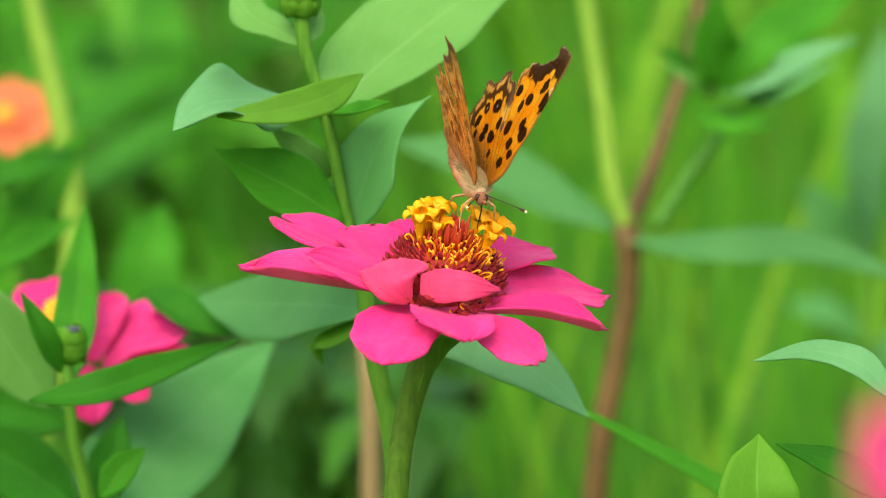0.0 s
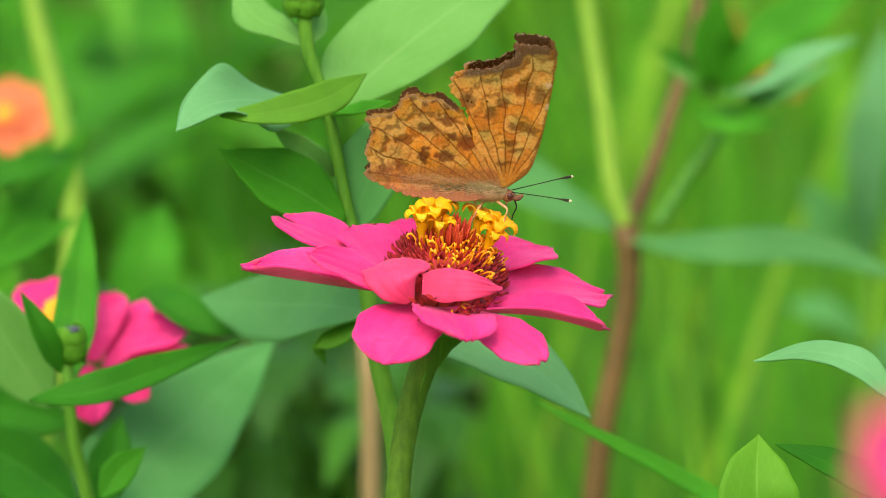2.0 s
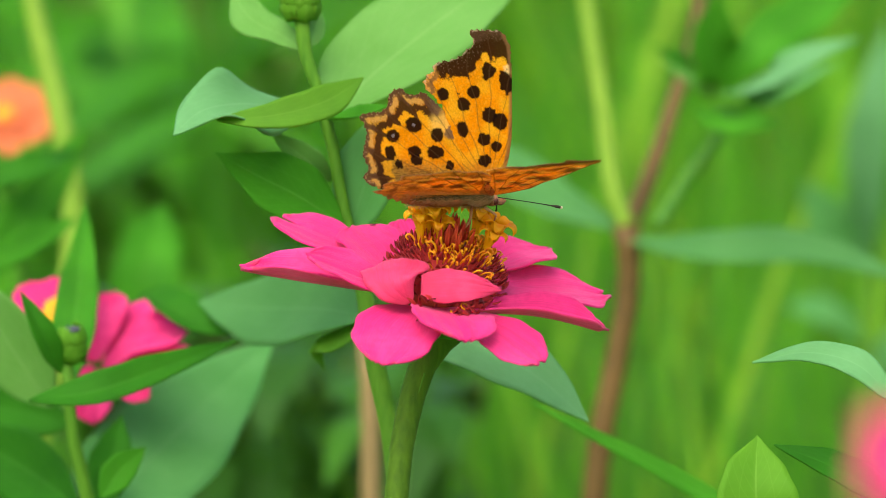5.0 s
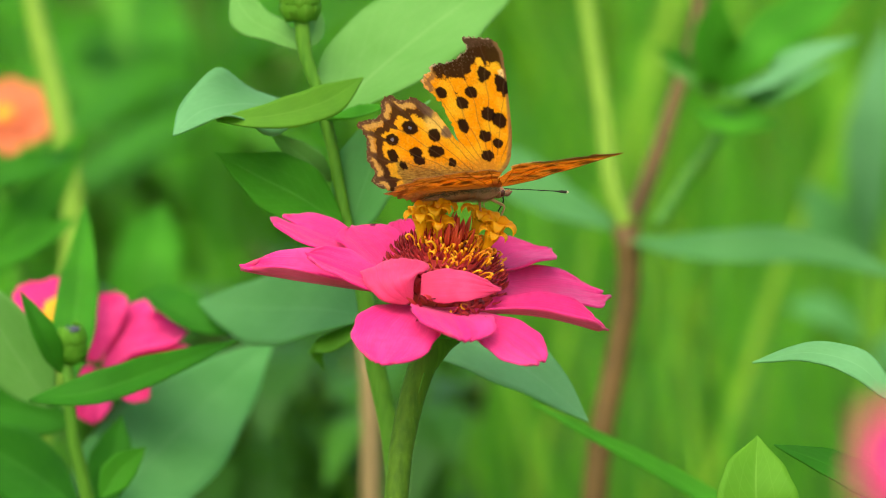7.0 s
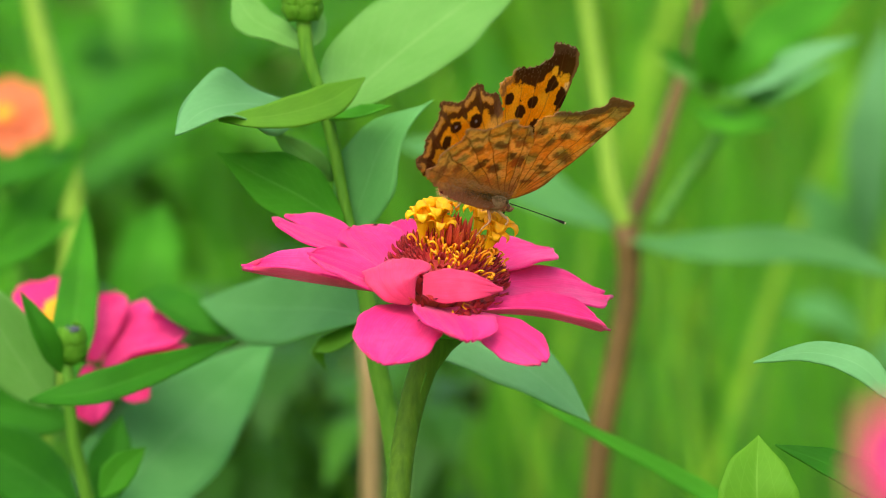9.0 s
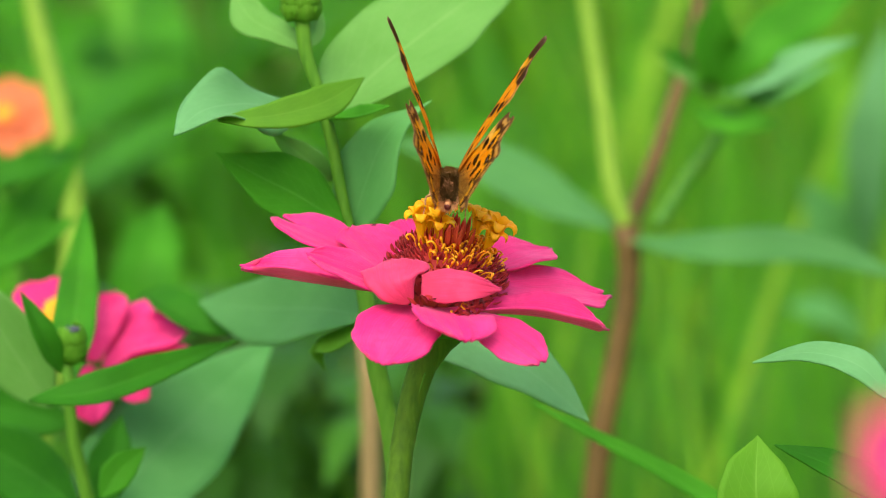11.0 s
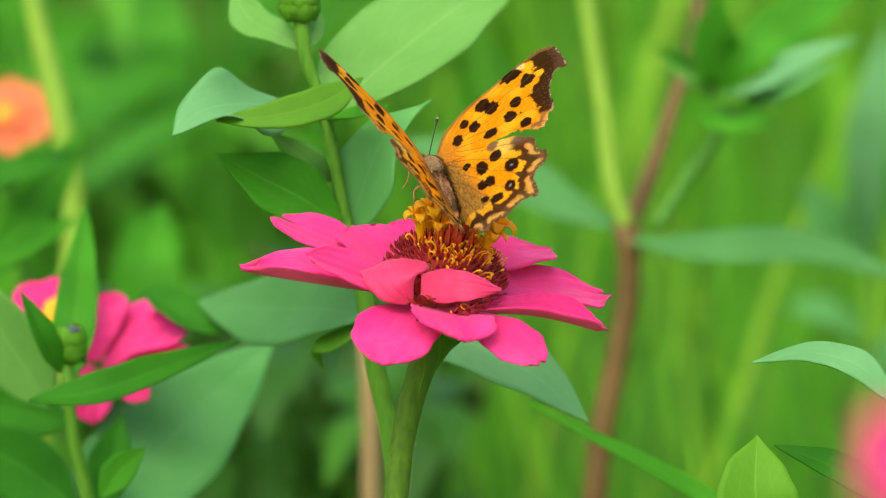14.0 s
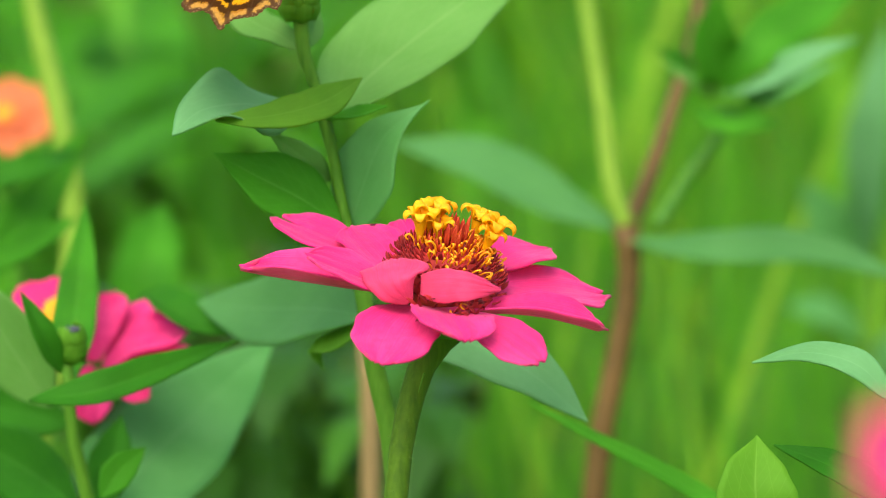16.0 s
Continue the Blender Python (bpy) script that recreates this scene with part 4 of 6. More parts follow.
# smoky blotches of the underside
FORE_BLOTS = [(-4.15, 16.9, 1.3, 1.3), (-0.5, 14.7, 1.1, 1.2), (1.8, 16.6, 1.2, 1.2), (5.4, 19.2, 1.7, 1.5), (8.3, 17.8, 1.1, 1.9), (4.6, 11.9, 2.3, 0.9), (7.2, 11.2, 1.3, 1.0), (2.4, 8.9, 1.7, 0.45), (3.6, 7.3, 1.4, 0.4), (1.2, 5.0, 1.3, 0.5)]
HIND_BLOTS = [(-5.3, 8.6, 2.1, 1.4), (-9.6, 5.7, 1.9, 1.0), (-13.2, 5.6, 1.1, 1.6), (-8.4, 9.6, 1.2, 0.8), (-12.9, 11.1, 1.7, 0.9), (-9.3, 12.6, 1.6, 0.9), (-16.9, 8.6, 1.6, 0.9), (-17.4, 3.6, 1.8, 0.9), (-20.0, 2.6, 1.7, 0.7)]


def to_margin(p, line):
    best = 99.0
    for a, b in zip(line, line[1:]):
        d = b - a
        t = min(1.0, max(0.0, (p - a).dot(d) / d.dot(d)))
        best = min(best, (p - a - d * t).length)
    return best


def step(a, b, x):
    t = min(1.0, max(0.0, (x - a) / (b - a)))
    return t * t * (3 - 2 * t)


def blend(a, b, f):
    return tuple(x + (y - x) * f for x, y in zip(a, b))


ORANGE, AMBER, BLACK = (0.82, 0.30, 0.004), (0.86, 0.44, 0.015), (0.008, 0.004, 0.003)
BROWN, FUR = (0.09, 0.045, 0.018), (0.30, 0.19, 0.045)
LINE = (0.20, 0.045, 0.014)


def wobble(u, v, f, k, seed):
    return k * noise.noise((u * f, v * f, seed))


def fan(u, v, hind):
    """Which field between two veins, how far to the nearest vein, and how far out."""
    x, y = u - (1.0 if hind else 1.5), v + (1.5 if hind else 0.0)
    far = math.hypot(x, y)
    a = math.atan2(y, x) * (6.0 if hind else 5.2) + wobble(u, v, 0.22, 0.25, 31)
    k = math.floor(a)
    return k, min(a - k, k + 1 - a) * far / (6.0 if hind else 5.2), far


def chance(i, j, k):
    return random.Random(i * 7919 + j * 131 + k).random()


def upper_colour(u, v, hind, outer):
    """Orange wing with black spots and a dark scalloped margin."""
    p = Vector((u, v))
    uu, vv = u + wobble(u, v, 1.6, 0.30, 3) + wobble(u, v, 4.5, 0.08, 43), v + wobble(u, v, 1.6, 0.30, 9) + wobble(u, v, 4.5, 0.08, 49)
    c = blend(ORANGE, AMBER, step(-0.1, 0.5, noise.noise((u * 0.25, v * 0.25, 2))))
    raw = to_margin(p, outer)
    edge = raw + wobble(u, v, 0.9, 0.5, 5) + wobble(u, v, 3.0, 0.35, 25)
    field, vein, far = fan(u, v, hind)
    speck = step(0.22, 0.45, noise.noise((u * 3.0, v * 3.0, 77)))
    if hind:
        # furred inner field
        c = blend(c, blend(FUR, (0.10, 0.06, 0.018), step(-0.25, 0.35, noise.noise((u * 0.9, v * 5.0, 71)))), 0.9 * step(5.4, 1.8, v + wobble(u, v, 2.5, 1.3, 7) + 0.10 * (u + 9)))
        # submarginal chain: gold lunules between two dark scalloped lines
        tooth = min(1.0, max(0.0, 1.1 - vein / 0.6 + wobble(u, v, 1.3, 0.3, 15)))
        c = blend(c, AMBER, 0.7 * step(1.1, 0.5, abs(edge - 3.9)))
        c = blend(c, (0.035, 0.016, 0.008), 0.96 * step(1.05, 0.7, abs(edge - 2.5 - 0.2 * tooth) / (0.75 + 1.35 * tooth)))
        c = blend(c, (0.10, 0.055, 0.028), 0.9 * step(2.0, 1.5, edge))
        c = blend(c, (0.66, 0.39, 0.09), 0.9 * step(1.0, 0.7, math.hypot((edge - 1.15) / 0.58, max(0.0, 1.05 - vein) * 1.5)))
        c = blend(c, (0.10, 0.055, 0.03), 0.85 * step(0.8, 0.4, raw + wobble(u, v, 2.0, 0.5, 95)))
        c = blend(c, (0.55, 0.38, 0.22), 0.7 * speck * step(1.0, 0.3, raw))
        # pale gold towards the leading edge, with a smoky patch in it
        c = blend(c, (0.93, 0.60, 0.12), 0.8 * step(2.9, 1.2, math.hypot(uu + 7.8, vv - 11.4)))
        c = blend(c, (0.16, 0.105, 0.065), 0.9 * step(1.25, 0.8, math.hypot((uu + 6.0) / 1.15, (vv - 9.7) / 1.1)))
        c = blend(c, (0.13, 0.08, 0.05), 0.9 * step(2.0, 1.0, math.hypot((uu + 8.6) / 0.9, (vv - 14.4) / 1.1)))
    else:
        c = blend(c, (0.42, 0.20, 0.03), 0.75 * step(7.0, 1.5, math.hypot(u, v) + wobble(u, v, 2.0, 0.8, 7)))
        # the dark margin stops short of a tan hind corner
        keep = step(-5.2, -3.9, u + wobble(u, v, 1.2, 0.6, 85))
        start = 20.5 - 0.3 * step(-3, 1.8, u) + 2.2 * step(2.2, 4.6, u) - 1.8 * step(9.6, 10.8, u) + wobble(u, v, 1.1, 0.9, 5) + wobble(u, v, 3.4, 0.5, 25) - 0.5 * step(0.5, 0.0, vein)
        c = blend(c, (0.014, 0.007, 0.004), 0.97 * keep * step(start - 0.35, start + 0.35, v))
        c = blend(c, (0.55, 0.30, 0.08), 0.7 * (1 - keep) * step(2.0, 0.9, edge))
        c = blend(c, (0.16, 0.08, 0.03), 0.8 * (1 - keep) * step(0.55, 0.3, abs(edge - 1.0)))
        c = blend(c, (0.24, 0.14, 0.075), 0.6 * speck * step(2.6, 1.0, edge))
        c = blend(c, (0.11, 0.06, 0.03), 0.7 * step(25.9, 27.6, v + 0.3 * abs(u - 8) + wobble(u, v, 1.2, 1.0, 61)))
        c = blend(c, (0.60, 0.45, 0.30), 0.75 * step(0.35, 0.1, raw) * step(-0.1, 0.2, noise.noise((u * 1.6, v * 1.6, 41))))
        c = blend(c, (0.92, 0.48, 0.02), 0.95 * step(1.0, 0.7, math.hypot(uu - 6.0, (vv - 22.8) * 0.8)))
        c = blend(c, (0.94, 0.72, 0.30), 0.95 * step(1.25, 0.8, math.hypot((uu - 9.9) / 0.8, vv - 20.0)))
        c = blend(c, (0.24, 0.13, 0.05), 0.85 * step(0.9, 0.35, to_margin(p, FORE_COSTA)))
    for k, (sx, sy, rx, ry) in enumerate(HIND_SPOTS if hind else FORE_SPOTS):
        d = 0.93 * math.hypot((uu - sx) / rx, (vv - sy) / ry)
        if not hind and k > 9:
            d += wobble(u, v, 0.9, 0.5, 81)
        c = blend(c, BLACK, 0.98 * step(1.12, 0.92, d))
        if hind and k in (4, 5):
            c = blend(c, (0.30, 0.28, 0.30), 0.8 * step(0.34, 0.2, math.hypot(uu - sx, vv - sy)))
    c = blend(c, BROWN, 0.6 * step(0.15, 0.05, vein) * step(3, 6, far))
    c = blend(c, (0.96, 0.56, 0.05), 0.22 * step(0.1, 0.4, noise.noise((u * 1.7, v * 1.7, 55))) * step(0.2, 0.5, c[0]))
    c = blend(c, (0.50, 0.24, 0.03), 0.25 * speck * step(0.2, 0.5, c[0]))
    g = 1 + 0.28 * noise.noise((u * 3.2, v * 3.2, 4))
    return tuple(min(1, max(0, x * g)) for x in c)


def under_colour(u, v, hind, outer):
    """Bark-like underside: tan cells between red-brown veins, scalloped bands and smoky blotches."""
    p = Vector((u, v))
    field, vein, far = fan(u, v, hind)
    raw = to_margin(p, outer)
    edge = raw + wobble(u, v, 0.9, 0.6, 5) + 0.5 * chance(field, 4, 9)
    c = blend((0.98, 0.45, 0.05), (1.0, 0.55, 0.09), step(-0.3, 0.4, noise.noise((u * 0.45, v * 0.45, 8))))
    row = (far + wobble(u, v, 0.5, 1.0, 1)) / (2.3 + 0.9 * chance(field, 2, 5)) + chance(field, 1, 3)
    cell = chance(field, math.floor(row), 11 if hind else 12)
    c = blend(c, (0.96, 0.64, 0.16), 0.8 * step(0.55, 0.75, cell))
    c = blend(c, (0.60, 0.24, 0.045), 0.45 * step(0.32, 0.15, cell))
    c = blend(c, LINE, 0.45 * step(0.10, 0.03, min(row % 1.0, 1.0 - row % 1.0)) * step(3, 5, far))
    c = blend(c, (0.80, 0.30, 0.055), 0.4 * step(0.0, 0.45, noise.noise((u * 0.8, v * 0.8, 18))))
    c = blend(c, (0.70, 0.28, 0.05), 0.45 * step(9.0, 3.0, far + wobble(u, v, 0.8, 1.5, 28)))
    # pale lunules, one to each field, and the brown scallops inside them
    arch = edge + 0.9 * step(0.8, 0.0, vein)
    c = blend(c, (0.96, 0.64, 0.18), 0.75 * step(0.8, 0.35, abs(arch - 4.2)) * step(0.2, 0.5, chance(field, 7, 2) + 0.3))
    c = blend(c, (0.22, 0.095, 0.035), 0.62 * step(0.7, 0.3, abs(arch - 5.6 - 0.5 * chance(field, 3, 8))) * (0.35 + 0.65 * chance(field, 5, 1)))
    c = blend(c, (0.28, 0.12, 0.045), 0.6 * step(0.6, 0.25, abs(arch - 3.0)))
    # streaks across the cells
    c = blend(c, (0.34, 0.13, 0.035), 0.25 * step(0.18, 0.42, noise.noise((u * 1.3, v * 1.3, 48))) * step(3, 7, far))
    c = blend(c, (0.96, 0.62, 0.16), 0.4 * step(0.15, 0.4, noise.noise((u * 1.2, v * 1.2, 58))) * step(4, 8, far))
    for k, (sx, sy, rx, ry) in enumerate(HIND_BLOTS if hind else FORE_BLOTS):
        uu, vv = u + wobble(u, v, 0.9, 0.6, 63), v + wobble(u, v, 0.9, 0.6, 67)
        d = math.hypot((uu - sx) / rx, (vv - sy) / ry) + wobble(u, v, 2.2, 0.25, 66)
        c = blend(c, (0.25, 0.066, 0.024), (0.85 if hind and k < 4 else 0.62) * step(1.25, 0.7, d))
    if not hind:
        for sx, sy in ((-4.4, 17.1), (-3.7, 16.9), (-0.9, 17.0)):
            c = blend(c, (0.02, 0.01, 0.006), 0.9 * step(0.26, 0.14, math.hypot(u - sx, v - sy)))
    c = blend(c, LINE, 0.8 * step(0.15, 0.05, vein) * step(2.0, 4.5, far))
    if hind:
        # rosy fold along the body with pale hairs above it
        low = v + wobble(u, v, 0.8, 0.8, 37)
        c = blend(c, (0.50, 0.18, 0.07), 0.6 * step(4.4, 2.2, low - 0.06 * (u + 14)))
        c = blend(c, (0.66, 0.40, 0.20), 0.75 * step(1.6, 0.7, abs(low - 0.7)) * step(-19.0, -15.0, u) * step(-0.35, 0.1, noise.noise((u * 1.0, v * 6.0, 88))))
        c = blend(c, (0.48, 0.19, 0.11), 0.8 * step(-0.3, -1.0, low))
        c = blend(c, (0.20, 0.085, 0.038), 0.75 * step(1.7, 0.9, edge) * step(-0.1, 0.25, noise.noise((u * 0.8, v * 0.8, 17))))
        c = blend(c, (0.62, 0.40, 0.20), 0.75 * step(0.55, 0.2, raw))
    else:
        wide = step(21.6, 22.8, v - 0.10 * u)
        c = blend(c, (0.20, 0.115, 0.065), 0.9 * wide * step(2.8, 1.9, edge))
        c = blend(c, (0.46, 0.33, 0.23), 0.7 * wide * step(1.6, 0.7, edge) * step(-0.1, 0.3, noise.noise((u * 3.0, v * 3.0, 10))))
        c = blend(c, (0.30, 0.12, 0.03), 0.75 * step(0.6, 0.25, to_margin(p, FORE_COSTA) + wobble(u, v, 2.5, 0.3, 91)))
        c = blend(c, (0.92, 0.70, 0.45), 0.7 * step(0.8, 0.4, math.hypot(u - 9.7, v - 15.6)))
        c = blend(c, (0.92, 0.70, 0.45), 0.7 * step(0.8, 0.4, math.hypot(u - 9.9, v - 19.8)))
    g = 1 + 0.30 * noise.noise((u * 2.6, v * 2.6, 4))
    return tuple(min(1, max(0, x * g)) for x in c)


def wing_material(name, glow, amount):
    m, nt, b = mat(name)
    at = nt.nodes.new("ShaderNodeVertexColor")
    at.layer_name = "tint"
    grain = noise_tex(nt, coords(nt), 5500.0, 4.0, 0.65)
    col = mix(nt, ramp(nt, grain, [(0.4, (0.0,) * 3), (0.7, (0.22,) * 3)]), at.outputs[0], (0.3, 0.2, 0.1), "MULTIPLY")
    nt.links.new(col, b.inputs["Base Color"])
    b.inputs["Roughness"].default_value = 0.6
    b.inputs["Specular IOR Level"].default_value = 0.02
    bump(nt, b, grain, 0.5, 0.0001)
    through_light(nt, b, mix(nt, 1.0, col, glow, "MULTIPLY"), amount)
    return m


WING_UP = wing_material("wing_upper", (1.0, 0.72, 0.3), 0.5)
WING_LOW = wing_material("wing_underside", (1.0, 0.36, 0.075), 0.56)
FORE_COSTA = [Vector(p) for p in FORE[:8]]


def wing(name, outline, hind, side, parent, label):
    """One wing: an upper and a lower sheet, joined at a ragged rim."""

    rim = [Vector((p.x, p.y)) for p in curve_points([(*q, 0) for q in outline + outline[:1]], 220)][:-1]
    lo, hi = ((6, 23) if hind else (8, 23))
    rag = random.Random(5 if hind else 6)
    a, b = (0.2, 0.8) if hind else (0.30, 0.82)
    for i in range(len(rim)):
        if a < i / len(rim) < b:
            rim[i] += Vector((rag.uniform(-0.27, 0.27), rag.uniform(-0.27, 0.27)))
    pts = list(rim)
    xs, ys = [p.x for p in rim], [p.y for p in rim]
    s = 0.18
    y, row = min(ys), 0
    while y < max(ys):
        x = min(xs) + (s / 2 if row % 2 else 0)
        while x < max(xs):
            q = Vector((x, y))
            inside = False
            for p0, p1 in zip(rim, rim[1:] + rim[:1]):
                if (p0.y > q.y) != (p1.y > q.y) and q.x < (p1.x - p0.x) * (q.y - p0.y) / (p1.y - p0.y) + p0.x:
                    inside = not inside
            if inside and min((q - r).length_squared for r in rim) > 0.015:
                pts.append(q)
            x += s
        y += s * 0.87
        row += 1
    n = len(rim)
    vs, _, fs, *_ = delaunay_2d_cdt(pts, [], [list(range(n))], 1, 1e-5)
    outer = [Vector(q) for q in outline[lo:hi]]

    def lift(p):
        fold = 0.10 * math.sin(math.atan2(p.y, p.x) * 18) * step(3, 12, p.length)
        return -0.0022 * p.y ** 2 + 0.03 * p.y + fold + (0.02 if hind else 0.12) + (0.7 * min(0.0, p.y) if hind else 0.0)
    verts = [(p.x * MM, side * p.y * MM, lift(p) * MM) for p in vs]
    k = len(verts)
    verts += [(x, y, z - 0.00009) for x, y, z in verts]
    faces, mats = [], []
    for f in fs:
        f = list(f) if side > 0 else list(f)[::-1]
        faces.append(f)
        mats.append(0)
        faces.append([i + k for i in f][::-1])
        mats.append(1)
    used = collections.Counter()
    for f in fs:
        for i, j in zip(f, [*f[1:], f[0]]):
            used[(i, j)] += 1
    for (i, j) in [e for e in used if (e[1], e[0]) not in used]:
        q = [j, i, i + k, j + k]
        faces.append(q if side > 0 else q[::-1])
        mats.append(1)
    me = bpy.data.meshes.new(name)
    me.from_pydata(verts, [], faces)
    me.materials.append(WING_UP)
    me.materials.append(WING_LOW)
    me.polygons.foreach_set("material_index", mats)
    me.polygons.foreach_set("use_smooth", [True] * len(me.polygons))
    tint = me.color_attributes.new("tint", "FLOAT_COLOR", "POINT")
    cols = [(*upper_colour(p.x, p.y, hind, outer), 1) for p in vs] + [(*under_colour(p.x, p.y, hind, outer), 1) for p in vs]
    tint.data.foreach_set("color", [x for c in cols for x in c])
    ob = new(name, me)
    ob.parent = parent
    return tagged(ob, label)


FURRY = plain_material("butterfly_fur", (0.52, 0.30, 0.14), (0.84, 0.58, 0.34), 2500.0, 0.8)
BELLY_FUR = plain_material("butterfly_belly_fur", (0.50, 0.21, 0.085), (0.80, 0.44, 0.20), 2500.0, 0.8)
BACK_FUR = plain_material("butterfly_back_fur", (0.12, 0.085, 0.03), (0.36, 0.25, 0.095), 2500.0, 0.8)
RUST = plain_material("abdomen_end", (0.10, 0.012, 0.01), (0.24, 0.035, 0.02), 2500.0, 0.6)
LIMB = plain_material("butterfly_limb", (0.36, 0.14, 0.05), (0.62, 0.36, 0.16), 2500.0, 0.5)
HEAD = plain_material("butterfly_head", (0.13, 0.045, 0.018), (0.32, 0.12, 0.045), 2500.0, 0.7)
FEELER = plain_material("butterfly_feeler", (0.02, 0.018, 0.012), (0.06, 0.05, 0.03), 2500.0, 0.7, 0.0, 0.1)
CLUB_TIP = plain_material("feeler_tip", (0.6, 0.5, 0.3), (0.75, 0.65, 0.4), 2500.0, 0.5)
EYE = plain_material("butterfly_eye", (0.05, 0.012, 0.008), (0.12, 0.03, 0.02), 2500.0, 0.2)


def ellipsoid(bm, at, size, seg=16):
    m = Matrix.Translation(Vector(at) * MM) @ Matrix.Diagonal((size[0] * MM, size[1] * MM, size[2] * MM, 1))
    bmesh.ops.create_uvsphere(bm, u_segments=seg, v_segments=seg // 2 + 2, radius=1.0, matrix=m)
    return bm


def butterfly(label):
    """Head towards +x, back towards +z, at the wing roots; the wings lie spread in the plane z = 0."""
    th = tagged(empty("butterfly"), label, "butterfly", "butterflies at the flowers")
    rnd = random.Random(11)
    th["rest"] = (0.0, 0.0, 0.0)
    thorax = part("thorax", ellipsoid(bmesh.new(), (0.3, 0, -0.7), (3.3, 2.0, 2.0)), FURRY, th, "furry brown thorax")
    bm = bmesh.new()
    tube(bm, [Vector(q) * MM for q in ((-1.5, 0, -0.8), (-6, 0, -0.95), (-10, 0, -1.4), (-13.5, 0, -1.9))], [1.5 * MM, 1.5 * MM, 1.2 * MM, 0.45 * MM], 14, 22)
    for v in bm.verts:
        s = 1 + 0.05 * math.sin(v.co.x / MM * 4.2)
        v.co.y *= s
    abdomen = part("abdomen", bm, BELLY_FUR, th, "ringed tan-brown abdomen")
    part("abdomen_tip", ellipsoid(bmesh.new(), (-13.0, 0, -2.0), (0.9, 0.62, 0.66), 12), RUST, abdomen, "dark red abdomen tip")
    coats = {"fur": (FURRY, thorax, "fine tan hairs"), "back_fur": (BACK_FUR, thorax, "fine olive-brown hairs"), "belly_fur": (BELLY_FUR, abdomen, "fine tan hairs"), "rear_fur": (BACK_FUR, abdomen, "fine olive-brown hairs")}
    for name, (coat, owner, words) in coats.items():
        verts, faces = [], []
        for i in range(1300):
            a = rnd.uniform(0.2, 2.94) if name in ("back_fur", "rear_fur") else rnd.uniform(2.7, 6.7)
            x = rnd.uniform(-12.5, -2) if name in ("belly_fur", "rear_fur") else rnd.uniform(-3, 3.4)
            r = 1.95 * math.sqrt(max(0.1, 1 - ((x - 0.3) / 3.6) ** 2)) if x > -2 else 1.55 if x > -7 else 1.55 - (-7 - x) * 0.14
            n = Vector((0, math.cos(a), math.sin(a)))
            p = Vector((x, 0, -0.75 + min(0, x + 2) * 0.085)) + n * r * 0.95
            d = n * 0.6 + Vector((-0.9, rnd.uniform(-0.35, 0.35), rnd.uniform(-0.2, 0.2)))
            ln = rnd.uniform(0.7, 1.6)
            strip(verts, faces, [p * MM, (p + d * ln * 0.5) * MM, (p + d * ln) * MM], [0.055 * MM, 0.045 * MM, 0.006 * MM], n.cross(Vector((1, 0, 0))))
        me = bpy.data.meshes.new(name)
        me.from_pydata([tuple(v) for v in verts], [], faces)
        me.materials.append(coat)
        fur = new(name, me)
        fur.parent = owner
        tagged(fur, words, kind="stuff")
    head = part("head", ellipsoid(bmesh.new(), (3.7, 0, -1.6), (1.25, 1.1, 1.15)), HEAD, th)
    for s in (1, -1):
        part("eye", ellipsoid(bmesh.new(), (4.0, 0.75 * s, -1.45), (0.62, 0.45, 0.68), 12), EYE, head, "dark red-brown eye")
        bm = bmesh.new()
        tube(bm, [Vector(q) * MM for q in ((4.5, 0.35 * s, -1.9), (5.6, 0.4 * s, -1.9), (6.4, 0.3 * s, -1.4))], [0.4 * MM, 0.42 * MM, 0.12 * MM], 8, 8)
        part("palp", bm, HEAD, head)
        bm = bmesh.new()
        tube(bm, [Vector(q) * MM for q in ((4.4, 0.5 * s, -0.7), (9, 2.6 * s, -0.1), (13.2, 4.6 * s, 0.4), (14.6, 5.2 * s, 0.5))], [0.10 * MM, 0.085 * MM, 0.085 * MM, 0.10 * MM, 0.26 * MM, 0.27 * MM], 8, 26)
        ant = part("antenna", bm, FEELER, head, "thin dark antenna with a clubbed end")
        part("antenna_tip", ellipsoid(bmesh.new(), (14.75, 5.26 * s, 0.51), (0.3, 0.25, 0.25), 8), CLUB_TIP, ant, "pale tip")
        for q in (((1.8, 0.9, -2.4), (3.6, 2.6, -2.9), (3.4, 3.0, -5.0), (4.4, 3.2, -7.4)), ((-0.6, 1.0, -2.6), (-1.6, 3.4, -3.6), (-2.4, 3.6, -5.6), (-3.0, 3.8, -7.2))):
            bm = bmesh.new()
            pts = [Vector((x, y * s, z)) * MM for x, y, z in q]
            tube(bm, [pts[0], pts[0].lerp(pts[1], 0.9), pts[1], pts[1].lerp(pts[2], 0.9), pts[2], pts[3]], [0.3 * MM, 0.26 * MM, 0.2 * MM, 0.16 * MM, 0.12 * MM, 0.09 * MM], 8, 24)
            part("leg", bm, LIMB, th)
    bm = bmesh.new()
    tube(bm, [Vector(q) * MM for q in ((4.8, 0, -2.2), (5.3, 0, -3.6), (4.7, 0, -5.6), (4.6, 0, -7.2))], [0.16 * MM, 0.12 * MM, 0.08 * MM], 8, 14)
    part("proboscis", bm, FEELER, head)
    for ob in th.children:
        ob.location.x = -1.7 * MM
    wings = []
    for s in (1, -1):
        wings.append(wing("hindwing", HIND, True, s, th, "ragged orange hindwing spotted black, bark-brown beneath"))
        wings.append(wing("forewing", FORE, False, s, th, "orange forewing spotted black, with a dark notched tip, bark-brown beneath"))
    return th, wings


